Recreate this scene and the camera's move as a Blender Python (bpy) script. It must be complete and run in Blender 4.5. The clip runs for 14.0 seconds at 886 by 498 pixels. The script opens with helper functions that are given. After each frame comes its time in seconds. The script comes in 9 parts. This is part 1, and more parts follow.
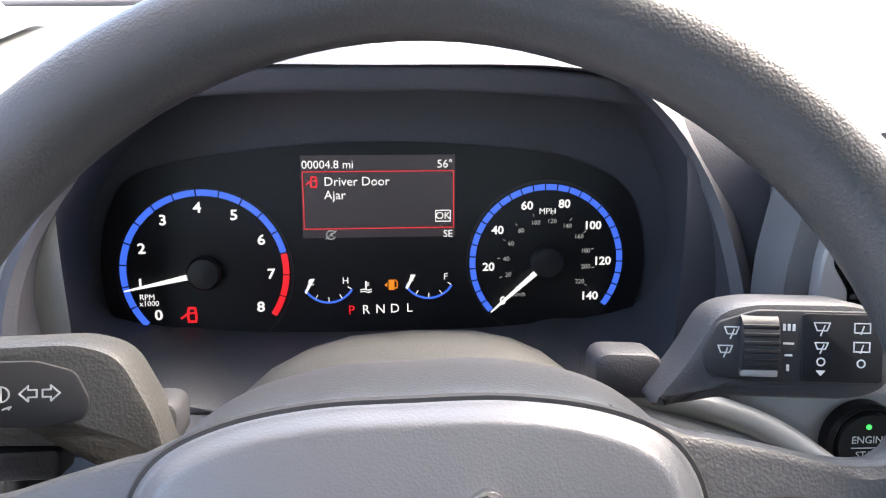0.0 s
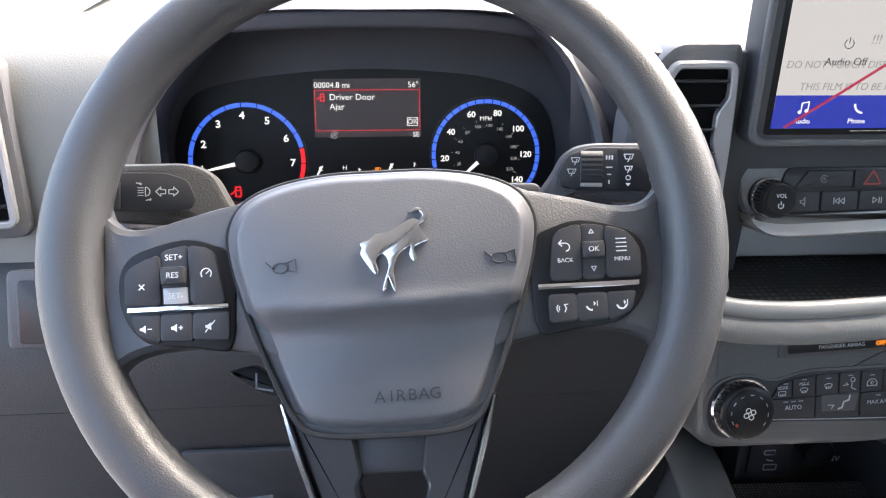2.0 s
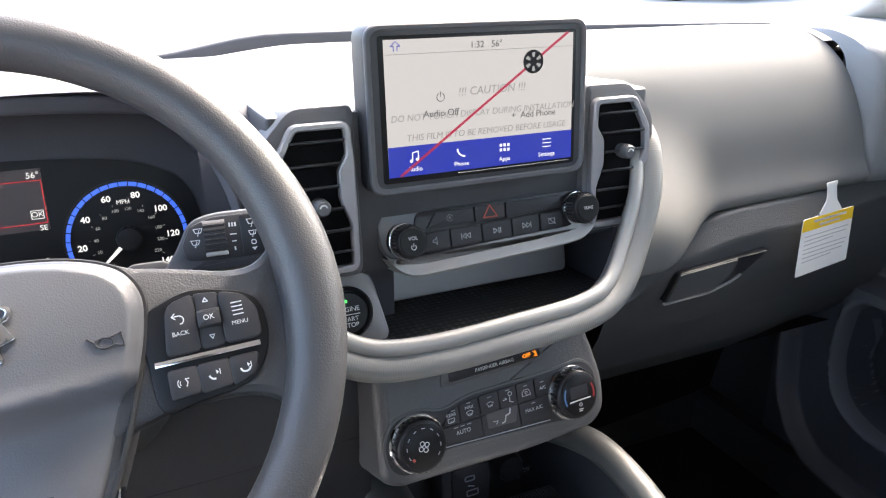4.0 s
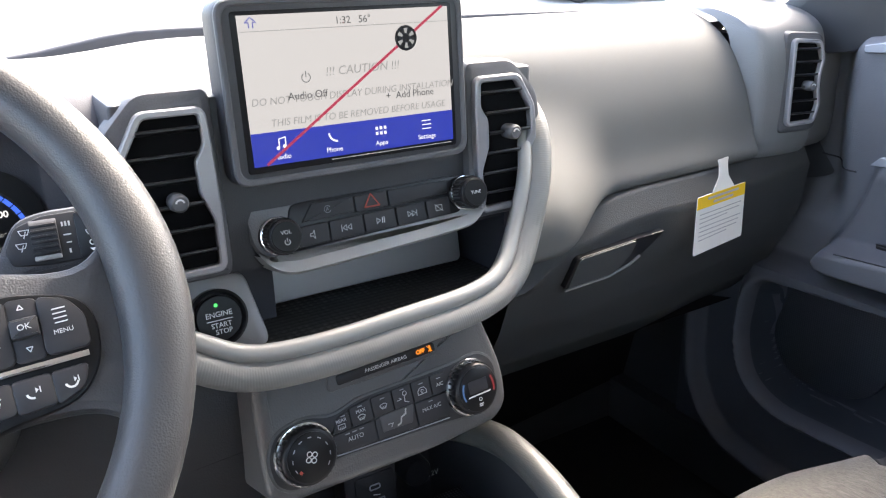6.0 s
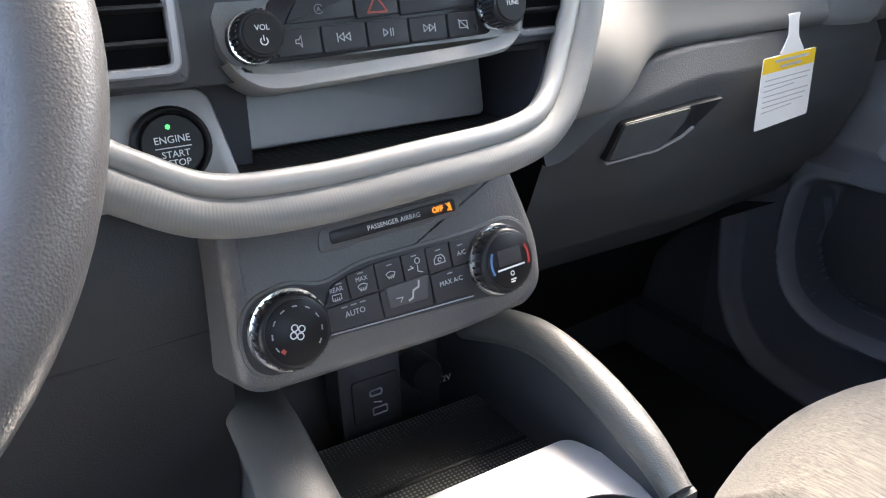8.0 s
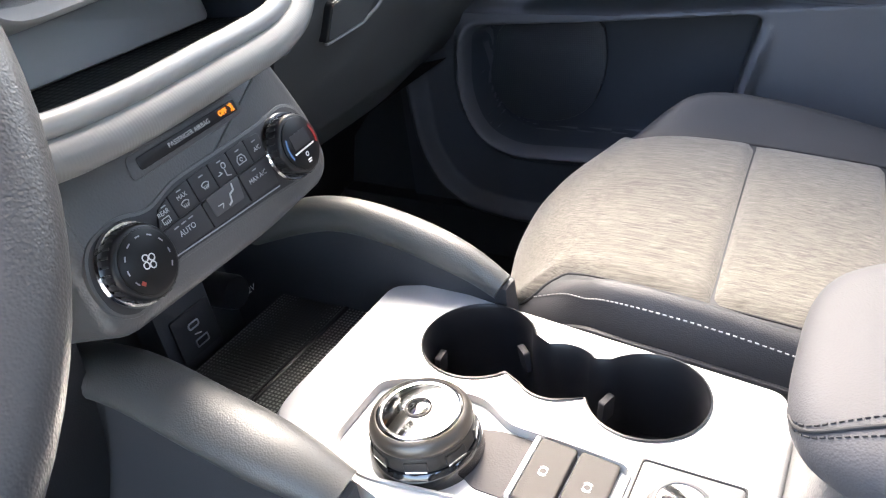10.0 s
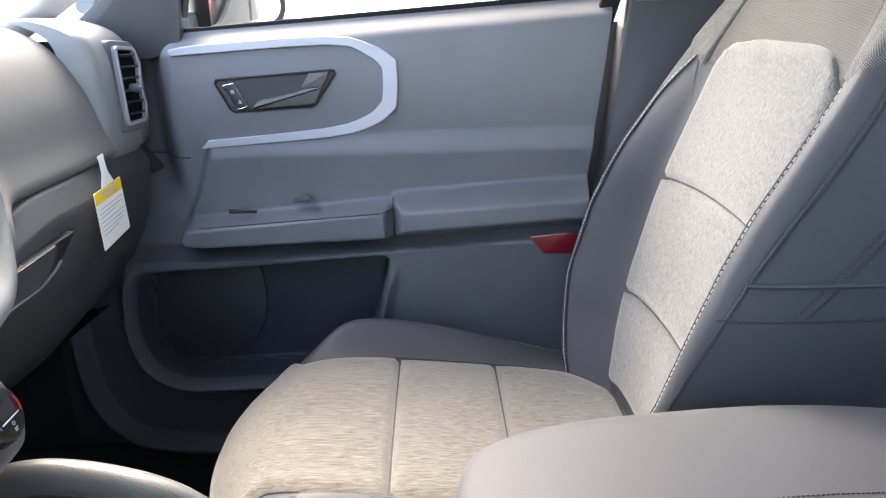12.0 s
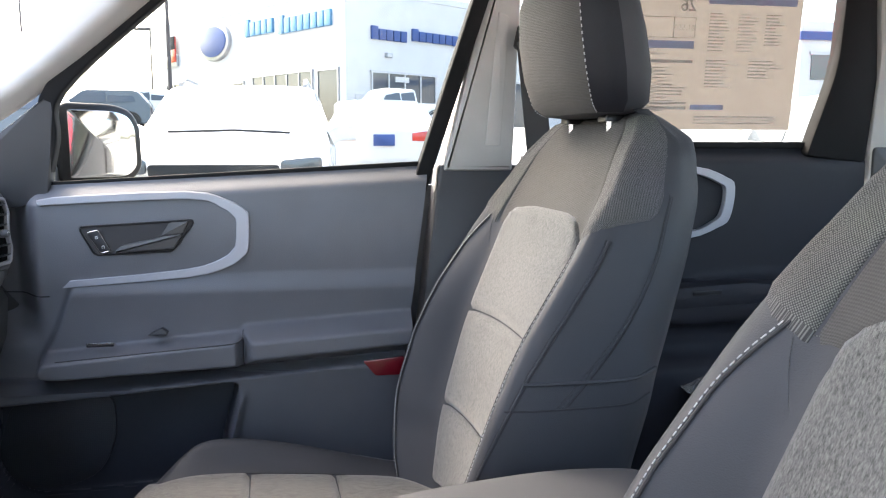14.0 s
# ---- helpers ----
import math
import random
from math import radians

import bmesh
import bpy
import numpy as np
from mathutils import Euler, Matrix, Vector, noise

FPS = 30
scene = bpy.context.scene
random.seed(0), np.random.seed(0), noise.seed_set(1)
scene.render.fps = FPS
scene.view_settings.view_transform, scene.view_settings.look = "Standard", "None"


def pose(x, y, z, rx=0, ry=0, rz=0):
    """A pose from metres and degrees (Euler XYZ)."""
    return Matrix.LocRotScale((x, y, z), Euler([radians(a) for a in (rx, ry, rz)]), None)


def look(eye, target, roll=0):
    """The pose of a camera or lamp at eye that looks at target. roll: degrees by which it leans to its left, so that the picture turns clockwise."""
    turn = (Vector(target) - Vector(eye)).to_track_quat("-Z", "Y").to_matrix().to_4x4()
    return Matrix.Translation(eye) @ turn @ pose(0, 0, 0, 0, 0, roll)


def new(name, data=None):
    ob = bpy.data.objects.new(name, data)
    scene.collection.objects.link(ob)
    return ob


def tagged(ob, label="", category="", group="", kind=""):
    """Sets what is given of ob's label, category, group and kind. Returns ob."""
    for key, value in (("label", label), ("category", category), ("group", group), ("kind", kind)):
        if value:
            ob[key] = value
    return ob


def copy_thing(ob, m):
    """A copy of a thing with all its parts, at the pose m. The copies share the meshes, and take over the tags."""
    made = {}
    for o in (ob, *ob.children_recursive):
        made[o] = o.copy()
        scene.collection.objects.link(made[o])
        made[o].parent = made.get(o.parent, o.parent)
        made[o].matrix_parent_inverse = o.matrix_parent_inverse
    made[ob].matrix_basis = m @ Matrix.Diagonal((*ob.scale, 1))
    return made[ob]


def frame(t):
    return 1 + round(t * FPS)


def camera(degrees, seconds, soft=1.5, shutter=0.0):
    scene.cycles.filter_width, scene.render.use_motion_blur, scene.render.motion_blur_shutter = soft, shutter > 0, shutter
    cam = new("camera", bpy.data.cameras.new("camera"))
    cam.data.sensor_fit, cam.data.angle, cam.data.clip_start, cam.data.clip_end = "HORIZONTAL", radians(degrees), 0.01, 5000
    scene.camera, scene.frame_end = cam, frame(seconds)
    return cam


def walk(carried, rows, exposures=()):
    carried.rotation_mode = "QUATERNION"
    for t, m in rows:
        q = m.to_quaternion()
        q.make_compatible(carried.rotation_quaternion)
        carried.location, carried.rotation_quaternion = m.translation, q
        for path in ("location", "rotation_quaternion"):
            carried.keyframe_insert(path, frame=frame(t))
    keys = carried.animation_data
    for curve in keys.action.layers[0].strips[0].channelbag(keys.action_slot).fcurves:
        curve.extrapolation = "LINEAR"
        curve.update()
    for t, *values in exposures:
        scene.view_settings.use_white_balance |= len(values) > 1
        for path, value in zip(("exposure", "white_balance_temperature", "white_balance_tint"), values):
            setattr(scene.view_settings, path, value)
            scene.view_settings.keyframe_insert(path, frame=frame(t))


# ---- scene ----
# camera path: seconds, eye, target, roll
cam = camera(60.9, 14.0, soft=1.15)
PATH = [
    (0, (-0.0049, 0.0045, 1.0562), (0.0604, 1.8092, 0.1967), 0.54),
    (0.5, (-0.0119, -0.0455, 1.0687), (0.0413, 1.7546, 0.1988), 0.63),
    (1, (-0.0111, -0.1224, 1.0726), (0.0311, 1.6766, 0.1998), 0.61),
    (1.5, (0.0014, -0.1661, 1.0686), (0.0436, 1.6329, 0.1957), 0.51),
    (2, (0.0151, -0.2158, 1.0636), (0.0774, 1.5837, 0.1931), 0.13),
    (2.5, (0.0206, -0.2318, 1.0590), (0.1240, 1.5704, 0.1978), 0.07),
    (3, (0.0306, -0.2344, 1.0569), (0.2195, 1.5790, 0.2349), -0.14),
    (3.5, (0.0597, -0.2354, 1.0584), (0.5378, 1.5497, 0.2936), -0.35),
    (4, (0.0838, -0.2375, 1.0591), (0.8181, 1.4865, 0.3601), -0.89),
    (4.2, (0.0920, -0.2411, 1.0620), (0.8897, 1.4643, 0.3873), -1.22),
    (6.3, (0.1361, -0.2107, 1.0145), (1.0566, 1.4259, 0.3259), -1.99),
    (6.5, (0.1444, -0.1978, 0.9990), (1.0549, 1.4448, 0.3113), -2.1),
    (7, (0.1622, -0.1489, 0.9675), (1.0450, 1.4917, 0.2402), -1.42),
    (7.2, (0.1615, -0.1393, 0.9512), (1.0343, 1.4996, 0.2081), -1.43),
    (9.3, (0.1139, -0.0924, 0.8947), (1.3128, 1.1621, -0.0995), -4.2),
    (9.5, (0.0857, -0.0874, 0.8971), (1.3607, 1.0745, -0.1151), -5.56),
    (10, (0.0519, -0.0915, 0.8997), (1.4760, 0.8430, -0.1484), -8.15),
    (10.5, (0.0246, -0.0824, 0.9049), (1.5512, 0.6747, -0.1422), -9.14),
    (11, (0.0077, -0.0839, 0.9093), (1.6251, 0.5344, -0.0917), -8.69),
    (11.5, (-0.0114, -0.0938, 0.9408), (1.7432, 0.3491, 0.0891), -5.97),
    (12, (-0.0636, -0.1008, 0.9749), (1.8379, 0.0081, 0.3647), -2.1),
    (12.5, (-0.1295, -0.1031, 0.9780), (1.8182, -0.2492, 0.5480), -0.61),
    (13, (-0.1686, -0.0973, 0.9865), (1.7822, -0.3614, 0.6335), -0.28),
    (13.5, (-0.2389, -0.0813, 1.0042), (1.7117, -0.3984, 0.6966), -0.06),
    (14, (-0.2718, -0.0802, 1.0148), (1.6798, -0.4281, 0.7500), 0.04),
]
EXPOSURE = [(0, 3.62, 6900, 10), (1.5, 3.64, 6900, 10), (3, 3.92, 7000, 10), (4, 3.75, 7000, 10), (6.5, 3.86, 7000, 10), (9.5, 4.42, 6900, 10), (10.3, 4.08, 6900, 10), (11.5, 3.94, 6900, 10), (12.5, 4.06, 7200, 10), (13.2, 3.84, 7200, 10), (14, 3.44, 7200, 10)]
walk(cam, [(t, look(eye, target, roll)) for t, eye, target, roll in PATH], EXPOSURE)

from mathutils.bvhtree import BVHTree

PI = math.pi

# ---- world and light ----
world = bpy.data.worlds.new("sky")
scene.world = world
world.use_nodes = True
_wn, _wl = world.node_tree.nodes, world.node_tree.links
sky = _wn.new("ShaderNodeTexSky")
sky.sky_type = "NISHITA"
sky.sun_disc = False
sky.sun_elevation, sky.sun_rotation = radians(50), radians(56)
sky.air_density, sky.dust_density, sky.ozone_density = 1.0, 4.0, 1.0
_wl.new(sky.outputs["Color"], _wn["Background"].inputs["Color"])
_wn["Background"].inputs["Strength"].default_value = 0.15

sun = new("sun", bpy.data.lights.new("sun", "SUN"))
sun.data.energy, sun.data.angle, sun.data.color = 0.9, radians(40), (1.0, 0.97, 0.93)
sun.matrix_world = look((4.5, 3.0, 6.5), (0, 0, 0))
GLOW = 2 ** (2.6 - 3.5)


# ---- materials ----
def mat(name, base, rough=0.5, metal=0.0, var=0.12, scale=6.0, grain=0.0, grain_scale=650.0, coat=0.0, kind="leather", spec=0.5):
    """A Principled surface with soft stains (var), fine grain in colour and relief."""
    m = bpy.data.materials.new(name)
    m.use_nodes = True
    n, l = m.node_tree.nodes, m.node_tree.links
    p = n["Principled BSDF"]
    p.inputs["Roughness"].default_value, p.inputs["Metallic"].default_value = rough, metal
    p.inputs["Coat Weight"].default_value = coat
    p.inputs["Specular IOR Level"].default_value = spec
    tc = n.new("ShaderNodeTexCoord")
    big = n.new("ShaderNodeTexNoise")
    big.inputs["Scale"].default_value, big.inputs["Detail"].default_value = scale, 6
    l.new(tc.outputs["Object"], big.inputs["Vector"])
    ramp = n.new("ShaderNodeMapRange")
    ramp.inputs["From Min"].default_value, ramp.inputs["From Max"].default_value = 0.3, 0.7
    ramp.inputs["To Min"].default_value, ramp.inputs["To Max"].default_value = 1 - var, 1 + var
    l.new(big.outputs["Fac"], ramp.inputs["Value"])
    mul = n.new("ShaderNodeVectorMath")
    mul.operation = "SCALE"
    mul.inputs[0].default_value = base
    l.new(ramp.outputs["Result"], mul.inputs["Scale"])
    l.new(mul.outputs["Vector"], p.inputs["Base Color"])
    rr = n.new("ShaderNodeMapRange")
    rr.inputs["To Min"].default_value, rr.inputs["To Max"].default_value = max(0.02, rough - 0.08), min(1, rough + 0.08)
    l.new(big.outputs["Fac"], rr.inputs["Value"])
    l.new(rr.outputs["Result"], p.inputs["Roughness"])
    if grain > 0:
        if kind == "leather":
            g = n.new("ShaderNodeTexVoronoi")
            g.feature = "SMOOTH_F1"
            g.inputs["Smoothness"].default_value = 0.6
            out = g.outputs["Distance"]
        else:
            g = n.new("ShaderNodeTexNoise")
            g.inputs["Detail"].default_value = 3
            out = g.outputs["Fac"]
        g.inputs["Scale"].default_value = grain_scale
        l.new(tc.outputs["Object"], g.inputs["Vector"])
        b = n.new("ShaderNodeBump")
        b.inputs["Strength"].default_value, b.inputs["Distance"].default_value = grain, 0.0006
        l.new(out, b.inputs["Height"])
        l.new(b.outputs["Normal"], p.inputs["Normal"])
    return m


def fabric(name, light, dark, stretch, rough=0.95):
    """Melange cloth: streaks along one axis, with fine threads."""
    m = bpy.data.materials.new(name)
    m.use_nodes = True
    n, l = m.node_tree.nodes, m.node_tree.links
    p = n["Principled BSDF"]
    p.inputs["Roughness"].default_value = rough
    p.inputs["Sheen Weight"].default_value = 0.25
    tc = n.new("ShaderNodeTexCoord")
    mp = n.new("ShaderNodeMapping")
    mp.inputs["Scale"].default_value = stretch
    l.new(tc.outputs["Object"], mp.inputs["Vector"])
    a = n.new("ShaderNodeTexNoise")
    a.inputs["Scale"].default_value, a.inputs["Detail"].default_value, a.inputs["Roughness"].default_value = 1.0, 5, 0.7
    l.new(mp.outputs["Vector"], a.inputs["Vector"])
    c = n.new("ShaderNodeTexNoise")
    c.inputs["Scale"].default_value, c.inputs["Detail"].default_value = 5, 3
    l.new(tc.outputs["Object"], c.inputs["Vector"])
    add = n.new("ShaderNodeMath")
    add.operation = "MULTIPLY_ADD"
    add.inputs[1].default_value = 0.25
    l.new(c.outputs["Fac"], add.inputs[0])
    l.new(a.outputs["Fac"], add.inputs[2])
    r = n.new("ShaderNodeValToRGB")
    r.color_ramp.elements[0].position, r.color_ramp.elements[1].position = 0.40, 0.84
    r.color_ramp.elements[0].color, r.color_ramp.elements[1].color = (*dark, 1), (*light, 1)
    l.new(add.outputs[0], r.inputs["Fac"])
    l.new(r.outputs["Color"], p.inputs["Base Color"])
    b = n.new("ShaderNodeBump")
    b.inputs["Strength"].default_value, b.inputs["Distance"].default_value = 0.5, 0.0008
    l.new(a.outputs["Fac"], b.inputs["Height"])
    l.new(b.outputs["Normal"], p.inputs["Normal"])
    return m


def dotted(name, base, dot, scale, size=0.3, rough=0.8, depth=0.0008, along=False):
    """A knit or knurled surface: small raised cells in rows; along: laid out over the panel itself."""
    m = bpy.data.materials.new(name)
    m.use_nodes = True
    n, l = m.node_tree.nodes, m.node_tree.links
    p = n["Principled BSDF"]
    p.inputs["Roughness"].default_value = rough
    tc = n.new("ShaderNodeTexCoord")
    v = n.new("ShaderNodeTexVoronoi")
    v.inputs["Scale"].default_value = scale
    v.inputs["Randomness"].default_value = 0.12
    if along:
        v.voronoi_dimensions = "2D"
        mp = n.new("ShaderNodeMapping")
        mp.inputs["Rotation"].default_value = (0, 0, 0.6)
        l.new(tc.outputs["UV"], mp.inputs["Vector"])
        l.new(mp.outputs["Vector"], v.inputs["Vector"])
    else:
        l.new(tc.outputs["Object"], v.inputs["Vector"])
    r = n.new("ShaderNodeValToRGB")
    r.color_ramp.elements[0].position, r.color_ramp.elements[1].position = size, size + 0.2
    r.color_ramp.elements[0].color, r.color_ramp.elements[1].color = (*dot, 1), (*base, 1)
    l.new(v.outputs["Distance"], r.inputs["Fac"])
    big = n.new("ShaderNodeTexNoise")
    big.inputs["Scale"].default_value = 8
    l.new(tc.outputs["Object"], big.inputs["Vector"])
    mx = n.new("ShaderNodeMix")
    mx.data_type, mx.blend_type = "RGBA", "MULTIPLY"
    mx.inputs["Factor"].default_value = 0.35
    l.new(r.outputs["Color"], mx.inputs["A"])
    l.new(big.outputs["Color"], mx.inputs["B"])
    l.new(mx.outputs["Result"], p.inputs["Base Color"])
    b = n.new("ShaderNodeBump")
    b.invert = True
    b.inputs["Strength"].default_value, b.inputs["Distance"].default_value = 0.7, depth
    l.new(v.outputs["Distance"], b.inputs["Height"])
    l.new(b.outputs["Normal"], p.inputs["Normal"])
    return m


def striped(name, base, line, pitch, lean, rough=0.85):
    """A knit with slanting rows of small loops."""
    m = bpy.data.materials.new(name)
    m.use_nodes = True
    n, l = m.node_tree.nodes, m.node_tree.links
    p = n["Principled BSDF"]
    p.inputs["Roughness"].default_value = rough
    tc = n.new("ShaderNodeTexCoord")
    mp = n.new("ShaderNodeMapping")
    mp.inputs["Rotation"].default_value = lean
    l.new(tc.outputs["Object"], mp.inputs["Vector"])
    w = n.new("ShaderNodeTexWave")
    w.bands_direction = "Z"
    w.inputs["Scale"].default_value = 2 * PI / (20 * pitch)
    w.inputs["Distortion"].default_value, w.inputs["Detail"].default_value, w.inputs["Detail Scale"].default_value = 0.5, 2, 3.0
    l.new(mp.outputs["Vector"], w.inputs["Vector"])
    v = n.new("ShaderNodeTexWave")
    v.bands_direction = "DIAGONAL"
    v.inputs["Scale"].default_value = 2 * PI / (20 * pitch) * 1.9
    v.inputs["Distortion"].default_value, v.inputs["Detail"].default_value, v.inputs["Detail Scale"].default_value = 0.6, 2, 3.0
    l.new(mp.outputs["Vector"], v.inputs["Vector"])
    add = n.new("ShaderNodeMath")
    add.operation = "MULTIPLY_ADD"
    add.inputs[1].default_value = 0.55
    l.new(v.outputs["Fac"], add.inputs[0])
    l.new(w.outputs["Fac"], add.inputs[2])
    r = n.new("ShaderNodeValToRGB")
    r.color_ramp.elements[0].position, r.color_ramp.elements[1].position = 0.55, 1.25
    r.color_ramp.elements[0].color, r.color_ramp.elements[1].color = (*base, 1), (*line, 1)
    l.new(add.outputs[0], r.inputs["Fac"])
    l.new(r.outputs["Color"], p.inputs["Base Color"])
    b = n.new("ShaderNodeBump")
    b.inputs["Strength"].default_value, b.inputs["Distance"].default_value = 0.5, 0.0006
    l.new(add.outputs[0], b.inputs["Height"])
    l.new(b.outputs["Normal"], p.inputs["Normal"])
    return m


def glow(name, color, strength):
    m = bpy.data.materials.new(name)
    m.use_nodes = True
    p = m.node_tree.nodes["Principled BSDF"]
    p.inputs["Base Color"].default_value = (0.02, 0.02, 0.02, 1)
    p.inputs["Roughness"].default_value = 0.4
    p.inputs["Emission Color"].default_value = (*color, 1)
    p.inputs["Emission Strength"].default_value = strength * GLOW
    return m


def clear(name, gloss=0.08, tint=(1, 1, 1)):
    """Thin pane: lets light through, with a faint mirror."""
    m = bpy.data.materials.new(name)
    m.use_nodes = True
    n, l = m.node_tree.nodes, m.node_tree.links
    t, g, mix, fr = n.new("ShaderNodeBsdfTransparent"), n.new("ShaderNodeBsdfGlossy"), n.new("ShaderNodeMixShader"), n.new("ShaderNodeFresnel")
    t.inputs["Color"].default_value = (*tint, 1)
    g.inputs["Roughness"].default_value = 0.02
    fr.inputs["IOR"].default_value = 1.0 + gloss * 4
    l.new(fr.outputs["Fac"], mix.inputs["Fac"])
    l.new(t.outputs[0], mix.inputs[1])
    l.new(g.outputs[0], mix.inputs[2])
    l.new(mix.outputs[0], n["Material Output"].inputs["Surface"])
    return m


M_FORK = mat("fork_plastic", (0.050, 0.051, 0.056), 0.24, var=0.06)
M_BADGE = mat("satin_badge", (0.66, 0.66, 0.67), 0.18, metal=1.0, var=0.04)
M_RIM = mat("rim_urethane", (0.047, 0.048, 0.052), 0.42, grain=0.28, grain_scale=950)
M_PAD = mat("airbag_vinyl", (0.096, 0.098, 0.107), 0.37, grain=0.16, grain_scale=1100)
M_LEVER = mat("lever_plastic", (0.078, 0.075, 0.076), 0.5, grain=0.2)
M_CUP = mat("cup_plastic", (0.052, 0.049, 0.051), 0.7, grain=0.2, spec=0.2)
M_STACK = mat("stack_grey_paint", (0.29, 0.288, 0.292), 0.42, metal=0.15, var=0.05)
M_DASH = mat("dash_plastic", (0.175, 0.176, 0.18), 0.5, grain=0.4, grain_scale=700)
M_LOWDASH = mat("shoulder_plastic", (0.085, 0.086, 0.094), 0.6, grain=0.3, grain_scale=800)
M_DARK = mat("dark_plastic", (0.036, 0.037, 0.042), 0.5, grain=0.25, grain_scale=900)
M_HOOD = mat("hood_plastic", (0.035, 0.036, 0.045), 0.6, grain=0.2, grain_scale=900)
M_SOFT = mat("dash_soft_touch", (0.195, 0.196, 0.188), 0.85, var=0.06, grain=0.25, grain_scale=800, spec=0.3)
M_BEAM = mat("ribbed_soft_trim", (0.165, 0.164, 0.158), 0.5, var=0.08)
M_EDGE = mat("satin_silver_edge", (0.27, 0.266, 0.258), 0.44, metal=0.3, var=0.05)
M_PADSOFT = mat("soft_pad", (0.118, 0.119, 0.116), 0.8, var=0.05, grain=0.12, grain_scale=1500, spec=0.2)
M_SHELF = dotted("rubber_mat", (0.018, 0.018, 0.019), (0.10, 0.10, 0.104), 150, 0.3, 0.7, 0.002)
M_TRAY = dotted("tray_mat", (0.022, 0.022, 0.023), (0.22, 0.22, 0.222), 260, 0.2, 0.7, 0.001)
M_BLACK = mat("gloss_black", (0.006, 0.006, 0.007), 0.4, var=0.3, spec=0.25)
M_PIANO = mat("satin_black", (0.014, 0.014, 0.016), 0.35, var=0.2, spec=0.3)
M_BTN = mat("button_plastic", (0.032, 0.032, 0.035), 0.45, spec=0.25, grain=0.1, grain_scale=1500, kind="noise")
M_SILVER = mat("satin_silver", (0.37, 0.362, 0.35), 0.42, metal=0.25, var=0.05, grain=0.1, grain_scale=1200, kind="noise")
M_VENT = mat("vent_silver", (0.30, 0.295, 0.31), 0.35, metal=0.35, var=0.05)
M_FASCIA = mat("fascia_plastic", (0.074, 0.074, 0.076), 0.45, grain=0.35, grain_scale=650)
M_COLUMN = mat("column_plastic", (0.035, 0.035, 0.034), 0.5, grain=0.35, grain_scale=800)
M_GLOVE = mat("glove_box_plastic", (0.056, 0.058, 0.059), 0.5, spec=0.3, grain=0.4, grain_scale=700)
M_SATIN = mat("dark_satin_chrome", (0.125, 0.112, 0.10), 0.40, metal=0.85, var=0.05)
M_GLOSSCAP = mat("mirror_cap", (0.80, 0.79, 0.77), 0.04, metal=1.0, var=0.03)
M_GLOSSBLACK = mat("piano_black", (0.010, 0.010, 0.011), 0.08, var=0.1, coat=1.0)
M_SKIRT = mat("skirt_satin", (0.035, 0.031, 0.028), 0.45, metal=0.3, var=0.08)
M_SWITCH = mat("switch_plastic", (0.056, 0.052, 0.050), 0.7, spec=0.2, grain=0.1, grain_scale=1200)
M_KNEE = mat("knee_plastic", (0.019, 0.019, 0.021), 0.55, grain=0.35, grain_scale=700)
# rear door plastic, its colour darkened for the shade behind tinted glass
M_REARDOOR = mat("rear_door_in_shade", (0.017, 0.018, 0.024), 0.6, grain=0.25, grain_scale=700, spec=0.25)
# door pocket lining, coloured darker to hold the shadow inside the pocket
M_LINER = mat("pocket_shade_lining", (0.036, 0.039, 0.048), 0.42, grain=0.3, grain_scale=600, spec=0.25)
M_KNOB = mat("grey_knob", (0.09, 0.09, 0.095), 0.35)
M_TRIM = mat("grey_trim", (0.33, 0.34, 0.38), 0.42, metal=0.25, var=0.04)
M_CHROME = mat("chrome", (0.75, 0.75, 0.76), 0.12, metal=1.0, var=0.03)
M_CONS = mat("console_silver_paint", (0.52, 0.52, 0.53), 0.38, metal=0.35, var=0.04, grain=0.08, grain_scale=1500, kind="noise")
M_DOOR = mat("door_plastic", (0.108, 0.110, 0.123), 0.5, grain=0.3, grain_scale=600)
M_DOORLOW = mat("door_lower_plastic", (0.068, 0.070, 0.082), 0.55, grain=0.3, grain_scale=600)
M_NIGHT = mat("black_vinyl", (0.013, 0.013, 0.017), 0.6, grain=0.3, grain_scale=900, spec=0.25)
M_VINYL = mat("seat_vinyl", (0.035, 0.036, 0.041), 0.6, grain=0.3, grain_scale=900, spec=0.35)
M_BIN = mat("bin_plastic", (0.075, 0.076, 0.078), 0.55, grain=0.4, grain_scale=700)
M_BOLSTER = mat("bolster_vinyl", (0.075, 0.074, 0.072), 0.42, grain=0.3, grain_scale=800)
M_ARM = mat("armrest_vinyl", (0.055, 0.055, 0.060), 0.66, spec=0.3, grain=0.2, grain_scale=900)
M_CLOTHX = fabric("seat_cloth_cushion", (0.170, 0.158, 0.137), (0.024, 0.021, 0.018), (620, 34, 620))
M_CLOTHZ = fabric("seat_cloth_back", (0.165, 0.163, 0.156), (0.014, 0.0135, 0.013), (620, 620, 26))
M_KNIT = dotted("seat_knit", (0.026, 0.025, 0.026), (0.150, 0.143, 0.139), 600, 0.26, 0.8, 0.0005, along=True)
M_KNITF = striped("seat_fine_knit", (0.048, 0.045, 0.042), (0.062, 0.058, 0.055), 0.0020, (0.25, 0.10, 0))
M_MARK = mat("printed_mark", (0.42, 0.42, 0.43), 0.6)
M_STITCH = mat("stitch_thread", (0.36, 0.36, 0.355), 0.8)
M_SEAM = mat("seam_groove", (0.02, 0.02, 0.022), 0.8)
